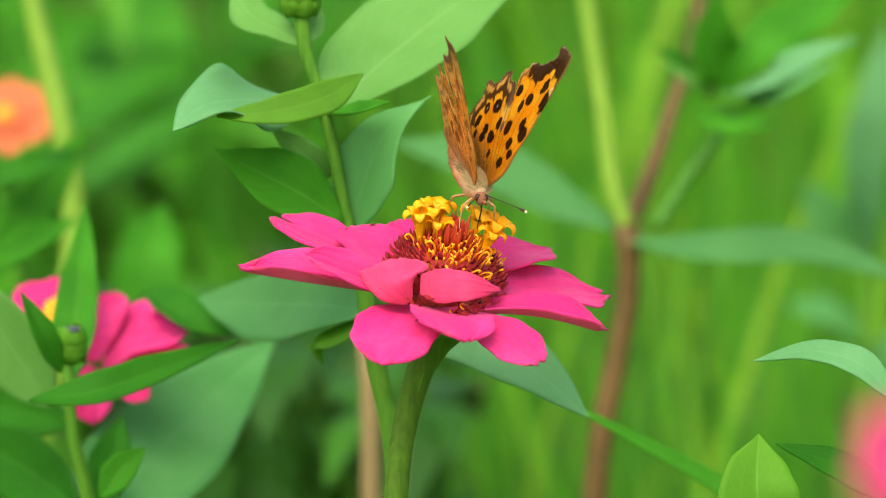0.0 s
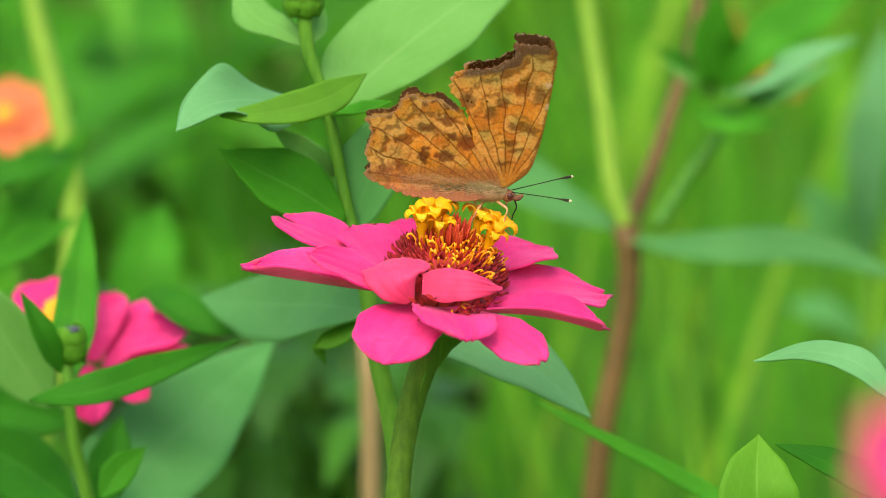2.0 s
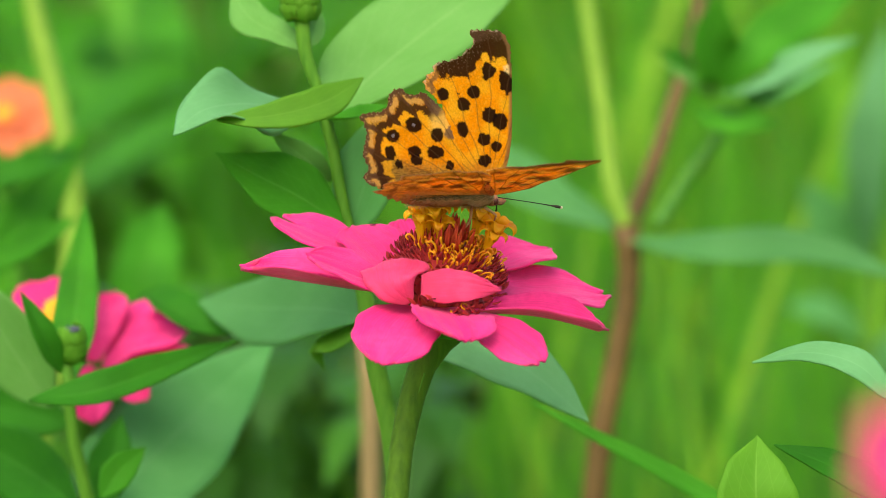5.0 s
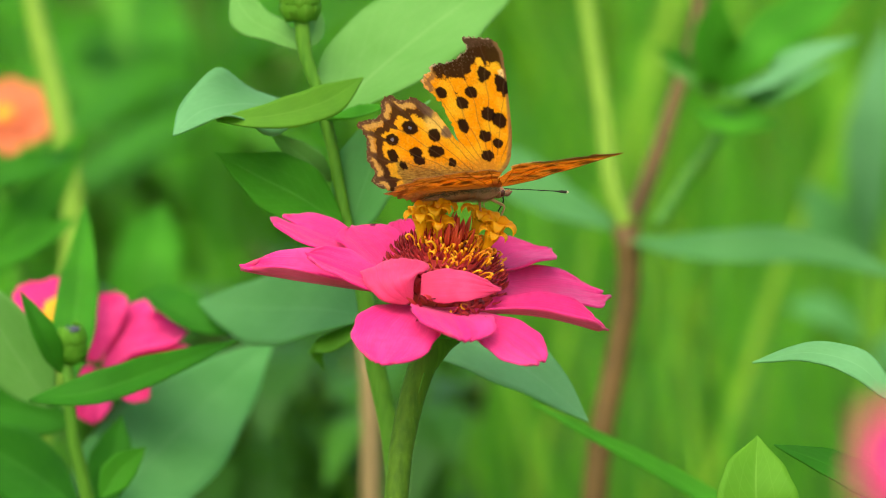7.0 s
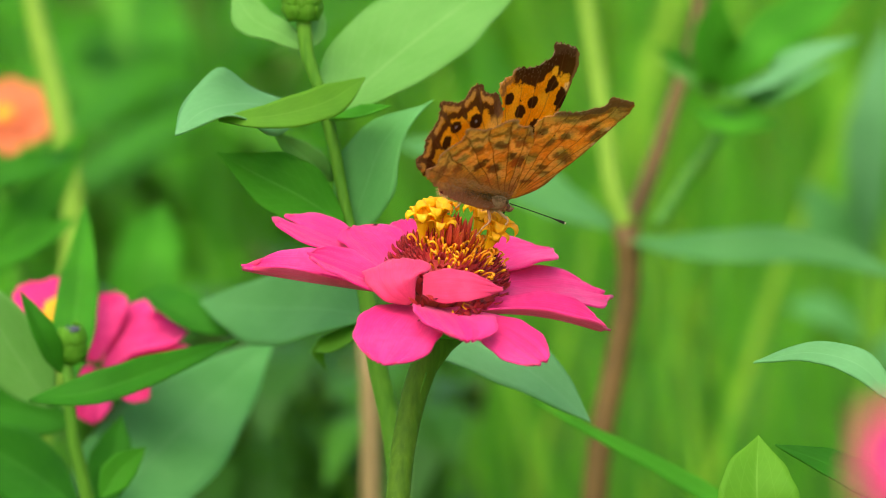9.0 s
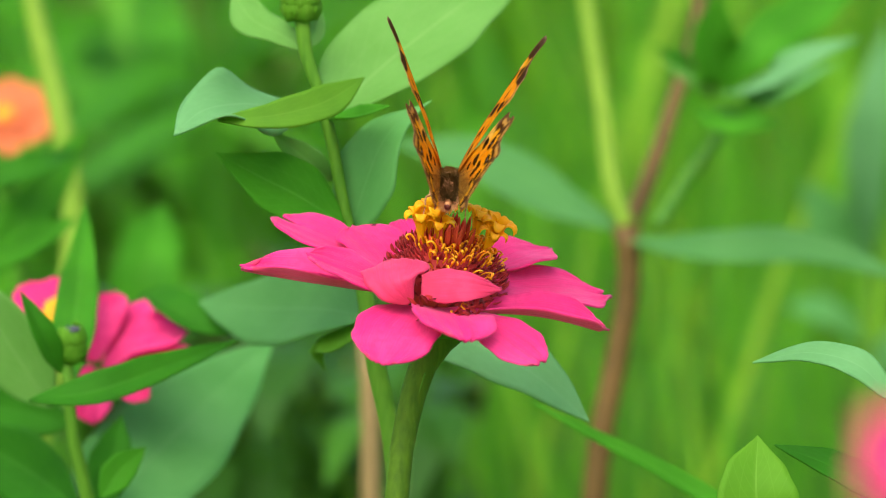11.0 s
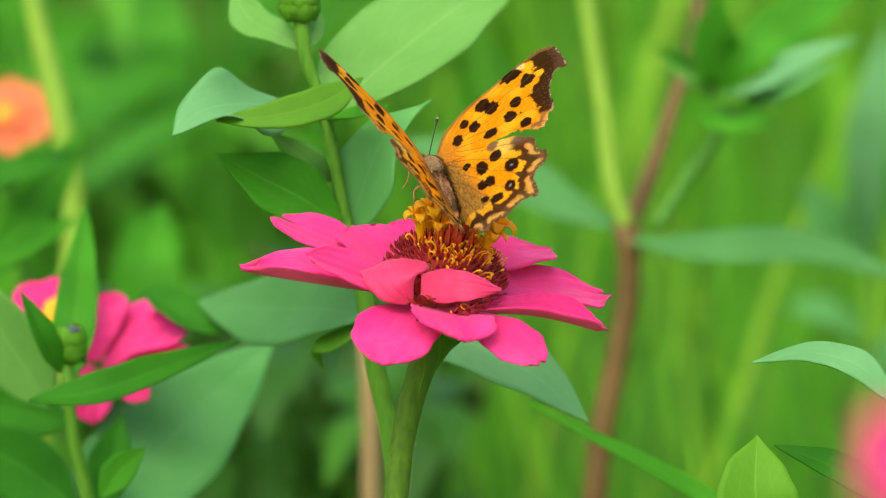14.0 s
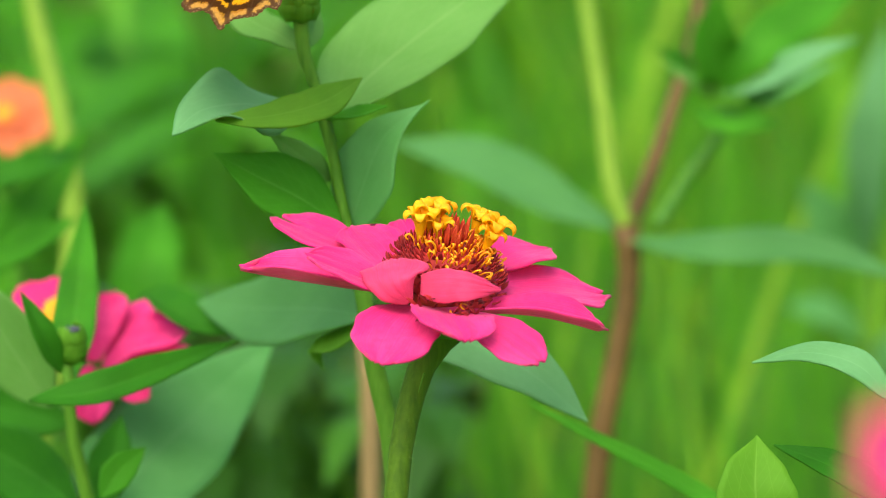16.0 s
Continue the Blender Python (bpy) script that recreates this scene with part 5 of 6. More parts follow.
ground()
distance()
zinnia = main_flower()
budding = bud_plant()
young = low_plant()
ragged_bloom()
small_bloom("pink_bloom", (0.04070, -0.36570, 0.60911), (0.04107, -0.36827, 0.59705), (0.0, -0.7, 0.7), 0.0072, (PETAL, PETAL_UNDER), "pink zinnia close before the camera", seed=4)
small_bloom("orange_bloom", (-0.12281, 0.39879, 0.50228), (-0.12313, 0.37869, 0.31150), (0.0, -0.6, 0.8), 0.0145, (PETAL_ORANGE, PETAL_ORANGE), "orange zinnia blurred behind a stalk", seed=5)
branching_plant()
tall_stem()
shoot = right_plants()
blade = grass_blade()
far_plant()
dry_stalk()
visitor, wings = butterfly("orange comma butterfly with black spots and ragged brown-edged wings")


# a second butterfly flits past behind
flyer = tagged(copy_thing(visitor, pose(0.95, 0.95, 0.78)), "orange-brown butterfly flitting past behind the bloom", "butterfly", "butterflies at the flowers")
for ob in flyer.children:
    if ob.name.startswith(("forewing", "hindwing")):
        s = 1 if ob.data in (wings[0].data, wings[1].data) else -1
        ob.matrix_basis = pose(0, s * 0.0009, 0, s * 38)


def sway(thing, rows, tall=0.55):
    """Gentle wind: rows of seconds, millimetres to the side and up."""
    base = Vector(thing["rest"])
    walk(thing, [(t, pose(base.x, base.y, base.z + up / 1000, 0, math.degrees(dx / 1000 / tall), 0)) for t, dx, up in rows])


def motions():
    walk(visitor, [
        (0.0, pose(0.0065, -0.0011, 0.5617, -6.8, 10.3, -77.8)),
        (0.1, pose(0.0062, -0.0006, 0.5616, -13.4, 11.7, -78.0)),
        (0.2, pose(0.0064, -0.0005, 0.5612, -11.9, 11.1, -76.0)),
        (0.3, pose(0.0077, -0.0022, 0.5614, -9.4, 10.1, -63.9)),
        (0.4, pose(0.0090, -0.0016, 0.5602, -0.0, 15.8, -56.1)),
        (0.5, pose(0.0093, -0.0094, 0.5601, -0.6, 19.6, -49.9)),
        (0.6, pose(0.0094, -0.0019, 0.5595, 1.7, 17.4, -53.3)),
        (0.7, pose(0.0105, 0.0002, 0.5578, 6.8, 23.1, -36.4)),
        (0.8, pose(0.0110, 0.0015, 0.5601, -2.3, 13.9, -36.8)),
        (0.9, pose(0.0102, 0.0013, 0.5607, -3.6, 8.0, -37.0)),
        (1.0, pose(0.0100, 0.0061, 0.5598, 3.7, 6.0, -36.2)),
        (1.1, pose(0.0106, 0.0005, 0.5625, 2.9, 7.6, -20.1)),
        (1.2, pose(0.0100, -0.0007, 0.5617, -0.5, 8.1, -14.8)),
        (1.3, pose(0.0101, -0.0022, 0.5630, 7.5, 5.6, -9.9)),
        (1.4, pose(0.0099, -0.0007, 0.5623, 7.4, 5.7, -8.3)),
        (1.5, pose(0.0098, -0.0019, 0.5613, 15.0, 11.6, -9.1)),
        (1.6, pose(0.0105, 0.0006, 0.5614, 3.1, 11.0, -5.6)),
        (1.7, pose(0.0103, -0.0001, 0.5626, 4.6, 17.1, 7.7)),
        (1.8, pose(0.0098, 0.0007, 0.5618, 4.0, 12.8, 13.2)),
        (1.9, pose(0.0094, 0.0008, 0.5624, 4.8, 2.2, -6.1)),
        (2.0, pose(0.0096, 0.0015, 0.5610, 13.1, 3.3, -2.6)),
        (2.1, pose(0.0101, 0.0019, 0.5602, 2.1, 3.3, 3.7)),
        (2.2, pose(0.0101, 0.0025, 0.5610, 9.7, -0.7, 5.1)),
        (2.3, pose(0.0105, 0.0016, 0.5606, 17.4, 0.3, 10.5)),
        (2.4, pose(0.0104, 0.0038, 0.5599, 18.0, 3.4, 11.6)),
        (2.5, pose(0.0091, -0.0006, 0.5603, 15.1, 6.3, 12.2)),
        (2.6, pose(0.0092, 0.0007, 0.5602, 12.3, 9.1, 10.2)),
        (2.8, pose(0.0090, 0.0003, 0.5605, 17.5, 8.6, 9.2)),
        (3.0, pose(0.0091, -0.0004, 0.5598, 20.4, 8.3, 5.2)),
        (3.2, pose(0.0086, 0.0017, 0.5597, 16.9, 7.8, 7.5)),
        (3.5, pose(0.0087, -0.0001, 0.5595, 23.9, 7.6, 9.2)),
        (3.8, pose(0.0085, -0.0011, 0.5611, 20.4, 11.0, 11.4)),
        (4.0, pose(0.0088, -0.0026, 0.5598, 19.5, 7.5, 7.7)),
        (4.2, pose(0.0086, 0.0012, 0.5588, 22.6, 10.5, 14.6)),
        (6.3, pose(0.0062, -0.0020, 0.5632, 16.9, -12.0, 36.0)),
        (6.4, pose(0.0064, -0.0014, 0.5623, 16.0, -14.4, 37.5)),
        (6.5, pose(0.0068, -0.0053, 0.5643, 17.5, -14.1, 35.0)),
        (6.6, pose(0.0082, 0.0007, 0.5612, 18.8, -10.8, 31.9)),
        (6.7, pose(0.0080, 0.0017, 0.5608, 18.5, -7.5, 28.3)),
        (6.8, pose(0.0084, 0.0041, 0.5604, 19.0, -4.5, 30.3)),
        (7.0, pose(0.0085, 0.0062, 0.5604, 18.4, 2.9, 32.0)),
        (7.2, pose(0.0104, 0.0024, 0.5611, 18.7, 4.0, 29.5)),
        (7.5, pose(0.0096, 0.0018, 0.5604, 18.2, 7.7, 30.8)),
        (7.8, pose(0.0094, 0.0016, 0.5591, 22.2, 14.9, 38.6)),
        (8.0, pose(0.0103, -0.0000, 0.5592, 22.3, 20.0, 40.3)),
        (8.4, pose(0.0103, -0.0027, 0.5587, 26.8, 24.8, 45.3)),
        (8.5, pose(0.0109, -0.0054, 0.5605, 38.4, 16.8, 51.8)),
        (8.6, pose(0.0099, -0.0014, 0.5588, 29.3, 21.8, 47.8)),
        (9.0, pose(0.0102, -0.0016, 0.5599, 26.6, 18.9, 48.9)),
        (9.2, pose(0.0062, 0.0003, 0.5629, 17.9, 2.9, 48.6)),
        (11.3, pose(0.0002, -0.0003, 0.5638, 3.7, -4.2, 91.5)),
        (11.5, pose(-0.0004, -0.0031, 0.5648, -0.3, -6.1, 90.4)),
        (11.7, pose(0.0005, -0.0007, 0.5636, 4.1, -1.3, 90.2)),
        (12.0, pose(0.0007, 0.0001, 0.5633, 8.2, 1.8, 89.2)),
        (12.5, pose(0.0009, 0.0005, 0.5629, 6.4, 6.5, 86.2)),
        (12.8, pose(0.0009, 0.0000, 0.5627, 8.6, 9.1, 87.0)),
        (13.0, pose(0.0014, -0.0001, 0.5625, 8.2, 10.9, 85.4)),
        (13.2, pose(0.0008, 0.0000, 0.5630, 11.1, 9.5, 87.5)),
        (13.5, pose(0.0010, 0.0001, 0.5627, 4.4, 10.7, 84.9)),
        (13.6, pose(0.0012, 0.0001, 0.5634, 7.8, 6.8, 87.5)),
        (13.7, pose(0.0006, -0.0009, 0.5646, 8.6, -0.8, 94.4)),
        (13.8, pose(0.0021, -0.0009, 0.5643, 3.1, -2.3, 97.8)),
        (13.9, pose(-0.0004, -0.0001, 0.5656, 1.4, -10.3, 111.3)),
        (14.0, pose(-0.0020, 0.0000, 0.5658, 3.2, -22.9, 109.7)),
        (14.1, pose(-0.0015, 0.0018, 0.5657, 0.3, -8.6, 114.4)),
        (14.2, pose(-0.0022, 0.0012, 0.5648, -3.3, -10.2, 116.2)),
        (14.3, pose(-0.0055, 0.0012, 0.5659, -7.3, -19.1, 123.8)),
        (14.5, pose(-0.0065, -0.0031, 0.5641, -9.4, -11.5, 129.4)),
        (14.7, pose(-0.0064, 0.0024, 0.5620, -12.6, -3.4, 128.3)),
        (14.9, pose(-0.0090, 0.0000, 0.5621, -10.9, -7.1, 137.0)),
        (15.0, pose(-0.0088, -0.0019, 0.5629, -10.7, -6.6, 139.4)),
        (15.1, pose(-0.0072, -0.0002, 0.5620, -14.0, -4.7, 137.6)),
        (15.2, pose(-0.0095, 0.0014, 0.5606, -20.1, -24.4, 148.3)),
        (15.3, pose(-0.0088, 0.0018, 0.5593, -15.3, -14.6, 156.8)),
        (15.4, pose(-0.0081, 0.0003, 0.5596, -10.0, -8.2, 170.3)),
        (15.5, pose(-0.0084, -0.0008, 0.5586, -13.3, -4.3, 170.0)),
        (15.6, pose(-0.0078, 0.0003, 0.5594, -13.6, -9.8, 172.7)),
        (15.7, pose(-0.0076, 0.0005, 0.5603, -13.3, -14.7, 169.2)),
        (15.8, pose(-0.0070, -0.0001, 0.5609, -8.7, -16.5, 162.6)),
        (15.9, pose(-0.0109, 0.0543, 0.5768, -22.4, -49.0, 111.3)),
        (16.0, pose(-0.0340, 0.0320, 0.6066, -15.0, -40.0, 112.0)),
    ])
    walk(wings[0], [
        (0.0, pose(0, 0.0012, 0, 71.7)),
        (0.1, pose(0, 0.0012, 0, 79.7)),
        (0.2, pose(0, 0.0012, 0, 68.0)),
        (0.3, pose(0, 0.0012, 0, 50.1)),
        (0.4, pose(0, 0.0012, 0, 28.3)),
        (0.5, pose(0, 0.0012, 0, 19.5)),
        (0.6, pose(0, 0.0012, 0, 27.4)),
        (0.7, pose(0, 0.0012, 0, 66.6)),
        (0.8, pose(0, 0.0012, 0, 87.3)),
        (0.9, pose(0, 0.0012, 0, 90.3)),
        (1.0, pose(0, 0.0012, 0, 61.5)),
        (1.1, pose(0, 0.0012, 0, 40.6)),
        (1.2, pose(0, 0.0012, 0, 38.3)),
        (1.3, pose(0, 0.0012, 0, 12.6)),
        (1.4, pose(0, 0.0012, 0, 5.1)),
        (1.5, pose(0, 0.0012, 0, 8.8)),
        (1.6, pose(0, 0.0012, 0, 54.3)),
        (1.7, pose(0, 0.0012, 0, 91.5)),
        (1.8, pose(0, 0.0012, 0, 93.0)),
        (1.9, pose(0, 0.0012, 0, 93.0)),
        (2.0, pose(0, 0.0012, 0, 89.3)),
        (2.1, pose(0, 0.0012, 0, 45.9)),
        (2.2, pose(0, 0.0012, 0, 14.3)),
        (2.3, pose(0, 0.0012, 0, 9.8)),
        (2.4, pose(0, 0.0012, 0, 21.2)),
        (2.5, pose(0, 0.0012, 0, 54.3)),
        (2.6, pose(0, 0.0012, 0, 72.8)),
        (2.8, pose(0, 0.0012, 0, 57.9)),
        (3.0, pose(0, 0.0012, 0, 46.0)),
        (3.2, pose(0, 0.0012, 0, 69.2)),
        (3.5, pose(0, 0.0012, 0, 54.2)),
        (3.8, pose(0, 0.0012, 0, 59.5)),
        (4.0, pose(0, 0.0012, 0, 70.5)),
        (4.2, pose(0, 0.0012, 0, 59.0)),
        (6.3, pose(0, 0.0012, 0, 39.8)),
        (6.4, pose(0, 0.0012, 0, 29.4)),
        (6.5, pose(0, 0.0012, 0, 13.6)),
        (6.6, pose(0, 0.0012, 0, 6.9)),
        (6.7, pose(0, 0.0012, 0, 7.3)),
        (6.8, pose(0, 0.0012, 0, 7.5)),
        (7.0, pose(0, 0.0012, 0, 40.7)),
        (7.2, pose(0, 0.0012, 0, 50.7)),
        (7.5, pose(0, 0.0012, 0, 51.5)),
        (7.8, pose(0, 0.0012, 0, 81.4)),
        (8.0, pose(0, 0.0012, 0, 68.7)),
        (8.4, pose(0, 0.0012, 0, 83.2)),
        (8.5, pose(0, 0.0012, 0, 80.7)),
        (8.6, pose(0, 0.0012, 0, 74.2)),
        (9.0, pose(0, 0.0012, 0, 78.7)),
        (9.2, pose(0, 0.0012, 0, 71.1)),
        (11.3, pose(0, 0.0012, 0, 61.8) @ pose(0, 0, 0, 0, -3.0, 0)),
        (11.5, pose(0, 0.0012, 0, 54.4) @ pose(0, 0, 0, 0, -3.0, 0)),
        (11.7, pose(0, 0.0012, 0, 56.1) @ pose(0, 0, 0, 0, -3.0, 0)),
        (12.0, pose(0, 0.0012, 0, 63.3)),
        (12.5, pose(0, 0.0012, 0, 71.4)),
        (12.8, pose(0, 0.0012, 0, 76.1)),
        (13.0, pose(0, 0.0012, 0, 80.1)),
        (13.2, pose(0, 0.0012, 0, 70.1)),
        (13.5, pose(0, 0.0012, 0, 71.2)),
        (13.6, pose(0, 0.0012, 0, 61.1)),
        (13.7, pose(0, 0.0012, 0, 64.1)),
        (13.8, pose(0, 0.0012, 0, 68.6)),
        (13.9, pose(0, 0.0012, 0, 59.7)),
        (14.0, pose(0, 0.0012, 0, 43.1)),
        (14.1, pose(0, 0.0012, 0, 41.8)),
        (14.2, pose(0, 0.0012, 0, 59.1)),
        (14.3, pose(0, 0.0012, 0, 76.8)),
        (14.5, pose(0, 0.0012, 0, 53.3)),
        (14.7, pose(0, 0.0012, 0, 30.4)),
        (14.9, pose(0, 0.0012, 0, 63.8)),
        (15.0, pose(0, 0.0012, 0, 69.7)),
        (15.1, pose(0, 0.0012, 0, 56.9)),
        (15.2, pose(0, 0.0012, 0, 75.0)),
        (15.3, pose(0, 0.0012, 0, 58.2)),
        (15.4, pose(0, 0.0012, 0, 59.1)),
        (15.5, pose(0, 0.0012, 0, 41.6)),
        (15.6, pose(0, 0.0012, 0, 26.4)),
        (15.7, pose(0, 0.0012, 0, 20.1)),
        (15.8, pose(0, 0.0012, 0, 33.2)),
        (15.9, pose(0, 0.0012, 0, -40.0)),
        (16.0, pose(0, 0.0012, 0, -10.0)),
    ])
    walk(wings[1], [
        (0.0, pose(0, 0.0012, 0, 71.7) @ pose(0, 0, 0, 0, 0, 10.1)),
        (0.1, pose(0, 0.0012, 0, 79.7) @ pose(0, 0, 0, 0, 0, 10.0)),
        (0.2, pose(0, 0.0012, 0, 68.0) @ pose(0, 0, 0, 0, 0, 8.0)),
        (0.3, pose(0, 0.0012, 0, 50.1) @ pose(0, 0, 0, 0, 0, 8.1)),
        (0.4, pose(0, 0.0012, 0, 28.3) @ pose(0, 0, 0, 0, 0, 4.6)),
        (0.5, pose(0, 0.0012, 0, 19.5) @ pose(0, 0, 0, 0, 0, 6.1)),
        (0.6, pose(0, 0.0012, 0, 27.4) @ pose(0, 0, 0, 0, 0, 5.6)),
        (0.7, pose(0, 0.0012, 0, 66.6) @ pose(0, 0, 0, 0, 0, 4.0)),
        (0.8, pose(0, 0.0012, 0, 87.3) @ pose(0, 0, 0, 0, 0, -3.5)),
        (0.9, pose(0, 0.0012, 0, 90.3) @ pose(0, 0, 0, 0, 0, -4.5)),
        (1.0, pose(0, 0.0012, 0, 61.5) @ pose(0, 0, 0, 0, 0, -3.4)),
        (1.1, pose(0, 0.0012, 0, 40.6) @ pose(0, 0, 0, 0, 0, 2.3)),
        (1.2, pose(0, 0.0012, 0, 38.3) @ pose(0, 0, 0, 0, 0, 0.1)),
        (1.3, pose(0, 0.0012, 0, 12.6) @ pose(0, 0, 0, 0, 0, 1.8)),
        (1.4, pose(0, 0.0012, 0, 5.1) @ pose(0, 0, 0, 0, 0, 3.3)),
        (1.5, pose(0, 0.0012, 0, 8.8) @ pose(0, 0, 0, 0, 0, 4.3)),
        (1.6, pose(0, 0.0012, 0, 54.3) @ pose(0, 0, 0, 0, 0, 5.3)),
        (1.7, pose(0, 0.0012, 0, 91.5) @ pose(0, 0, 0, 0, 0, 10.8)),
        (1.8, pose(0, 0.0012, 0, 93.0) @ pose(0, 0, 0, 0, 0, 9.1)),
        (1.9, pose(0, 0.0012, 0, 93.0) @ pose(0, 0, 0, 0, 0, 7.5)),
        (2.0, pose(0, 0.0012, 0, 89.3) @ pose(0, 0, 0, 0, 0, 5.5)),
        (2.1, pose(0, 0.0012, 0, 45.9) @ pose(0, 0, 0, 0, 0, 6.4)),
        (2.2, pose(0, 0.0012, 0, 14.3) @ pose(0, 0, 0, 0, 0, 5.1)),
        (2.3, pose(0, 0.0012, 0, 9.8) @ pose(0, 0, 0, 0, 0, 7.6)),
        (2.4, pose(0, 0.0012, 0, 21.2) @ pose(0, 0, 0, 0, 0, 6.3)),
        (2.5, pose(0, 0.0012, 0, 54.3) @ pose(0, 0, 0, 0, 0, 4.4)),
        (2.6, pose(0, 0.0012, 0, 72.8) @ pose(0, 0, 0, 0, 0, 5.4)),
        (2.8, pose(0, 0.0012, 0, 57.9) @ pose(0, 0, 0, 0, 0, 6.1)),
        (3.0, pose(0, 0.0012, 0, 46.0) @ pose(0, 0, 0, 0, 0, 2.8)),
        (3.2, pose(0, 0.0012, 0, 69.2) @ pose(0, 0, 0, 0, 0, 2.7)),
        (3.5, pose(0, 0.0012, 0, 54.2) @ pose(0, 0, 0, 0, 0, 3.0)),
        (3.8, pose(0, 0.0012, 0, 59.5) @ pose(0, 0, 0, 0, 0, 6.1)),
        (4.0, pose(0, 0.0012, 0, 70.5) @ pose(0, 0, 0, 0, 0, 2.7)),
        (4.2, pose(0, 0.0012, 0, 59.0) @ pose(0, 0, 0, 0, 0, 9.7)),
        (6.3, pose(0, 0.0012, 0, 39.8) @ pose(0, 0, 0, 0, 0, 6.2)),
        (6.4, pose(0, 0.0012, 0, 29.4) @ pose(0, 0, 0, 0, 0, 5.0)),
        (6.5, pose(0, 0.0012, 0, 13.6) @ pose(0, 0, 0, 0, 0, 5.7)),
        (6.6, pose(0, 0.0012, 0, 6.9) @ pose(0, 0, 0, 0, 0, 9.2)),
        (6.7, pose(0, 0.0012, 0, 7.3) @ pose(0, 0, 0, 0, 0, 10.9)),
        (6.8, pose(0, 0.0012, 0, 7.5) @ pose(0, 0, 0, 0, 0, 8.8)),
        (7.0, pose(0, 0.0012, 0, 40.7) @ pose(0, 0, 0, 0, 0, 2.5)),
        (7.2, pose(0, 0.0012, 0, 50.7) @ pose(0, 0, 0, 0, 0, 6.2)),
        (7.5, pose(0, 0.0012, 0, 51.5) @ pose(0, 0, 0, 0, 0, 5.2)),
        (7.8, pose(0, 0.0012, 0, 81.4) @ pose(0, 0, 0, 0, 0, 1.9)),
        (8.0, pose(0, 0.0012, 0, 68.7) @ pose(0, 0, 0, 0, 0, 7.7)),
        (8.4, pose(0, 0.0012, 0, 83.2) @ pose(0, 0, 0, 0, 0, 5.5)),
        (8.5, pose(0, 0.0012, 0, 80.7) @ pose(0, 0, 0, 0, 0, 13.5)),
        (8.6, pose(0, 0.0012, 0, 74.2) @ pose(0, 0, 0, 0, 0, 8.6)),
        (9.0, pose(0, 0.0012, 0, 78.7) @ pose(0, 0, 0, 0, 0, 10.9)),
        (9.2, pose(0, 0.0012, 0, 71.1) @ pose(0, 0, 0, 0, 0, 6.2)),
        (11.3, pose(0, 0.0012, 0, 61.8) @ pose(0, 0, 0, 0, 3.0, 0) @ pose(0, 0, 0, 0, 0, 8.8)),
        (11.5, pose(0, 0.0012, 0, 54.4) @ pose(0, 0, 0, 0, 3.0, 0) @ pose(0, 0, 0, 0, 0, 13.6)),
        (11.7, pose(0, 0.0012, 0, 56.1) @ pose(0, 0, 0, 0, 3.0, 0) @ pose(0, 0, 0, 0, 0, 13.0)),
        (12.0, pose(0, 0.0012, 0, 63.3) @ pose(0, 0, 0, 0, 0.5, 0) @ pose(0, 0, 0, 0, 0, 6.6)),
        (12.5, pose(0, 0.0012, 0, 71.4) @ pose(0, 0, 0, 0, 0, 4.6)),
        (12.8, pose(0, 0.0012, 0, 76.1) @ pose(0, 0, 0, 0, 0, 2.5)),
        (13.0, pose(0, 0.0012, 0, 80.1) @ pose(0, 0, 0, 0, 0, 3.8)),
        (13.2, pose(0, 0.0012, 0, 70.1) @ pose(0, 0, 0, 0, 0, 2.5)),
        (13.5, pose(0, 0.0012, 0, 71.2) @ pose(0, 0, 0, 0, 0, 5.4)),
        (13.6, pose(0, 0.0012, 0, 61.1) @ pose(0, 0, 0, 0, 0, 3.8)),
        (13.7, pose(0, 0.0012, 0, 64.1) @ pose(0, 0, 0, 0, 0, 4.4)),
        (13.8, pose(0, 0.0012, 0, 68.6) @ pose(0, 0, 0, 0, 0, 6.4)),
        (13.9, pose(0, 0.0012, 0, 59.7) @ pose(0, 0, 0, 0, 0, 14.3)),
        (14.0, pose(0, 0.0012, 0, 43.1) @ pose(0, 0, 0, 0, 0, 6.7)),
        (14.1, pose(0, 0.0012, 0, 41.8) @ pose(0, 0, 0, 0, 0, 14.8)),
        (14.2, pose(0, 0.0012, 0, 59.1) @ pose(0, 0, 0, 0, 0, 14.1)),
        (14.3, pose(0, 0.0012, 0, 76.8) @ pose(0, 0, 0, 0, 0, 12.8)),
        (14.5, pose(0, 0.0012, 0, 53.3) @ pose(0, 0, 0, 0, 0, 7.4)),
        (14.7, pose(0, 0.0012, 0, 30.4) @ pose(0, 0, 0, 0, 0, 6.3)),
        (14.9, pose(0, 0.0012, 0, 63.8) @ pose(0, 0, 0, 0, 0, 5.4)),
        (15.0, pose(0, 0.0012, 0, 69.7) @ pose(0, 0, 0, 0, 0, 8.2)),
        (15.1, pose(0, 0.0012, 0, 56.9) @ pose(0, 0, 0, 0, 0, 8.0)),
        (15.2, pose(0, 0.0012, 0, 75.0) @ pose(0, 0, 0, 0, 0, 13.0)),
        (15.3, pose(0, 0.0012, 0, 58.2) @ pose(0, 0, 0, 0, 0, 12.0)),
        (15.4, pose(0, 0.0012, 0, 59.1) @ pose(0, 0, 0, 0, 0, 9.7)),
        (15.5, pose(0, 0.0012, 0, 41.6) @ pose(0, 0, 0, 0, 0, 8.1)),
        (15.6, pose(0, 0.0012, 0, 26.4) @ pose(0, 0, 0, 0, 0, 7.0)),
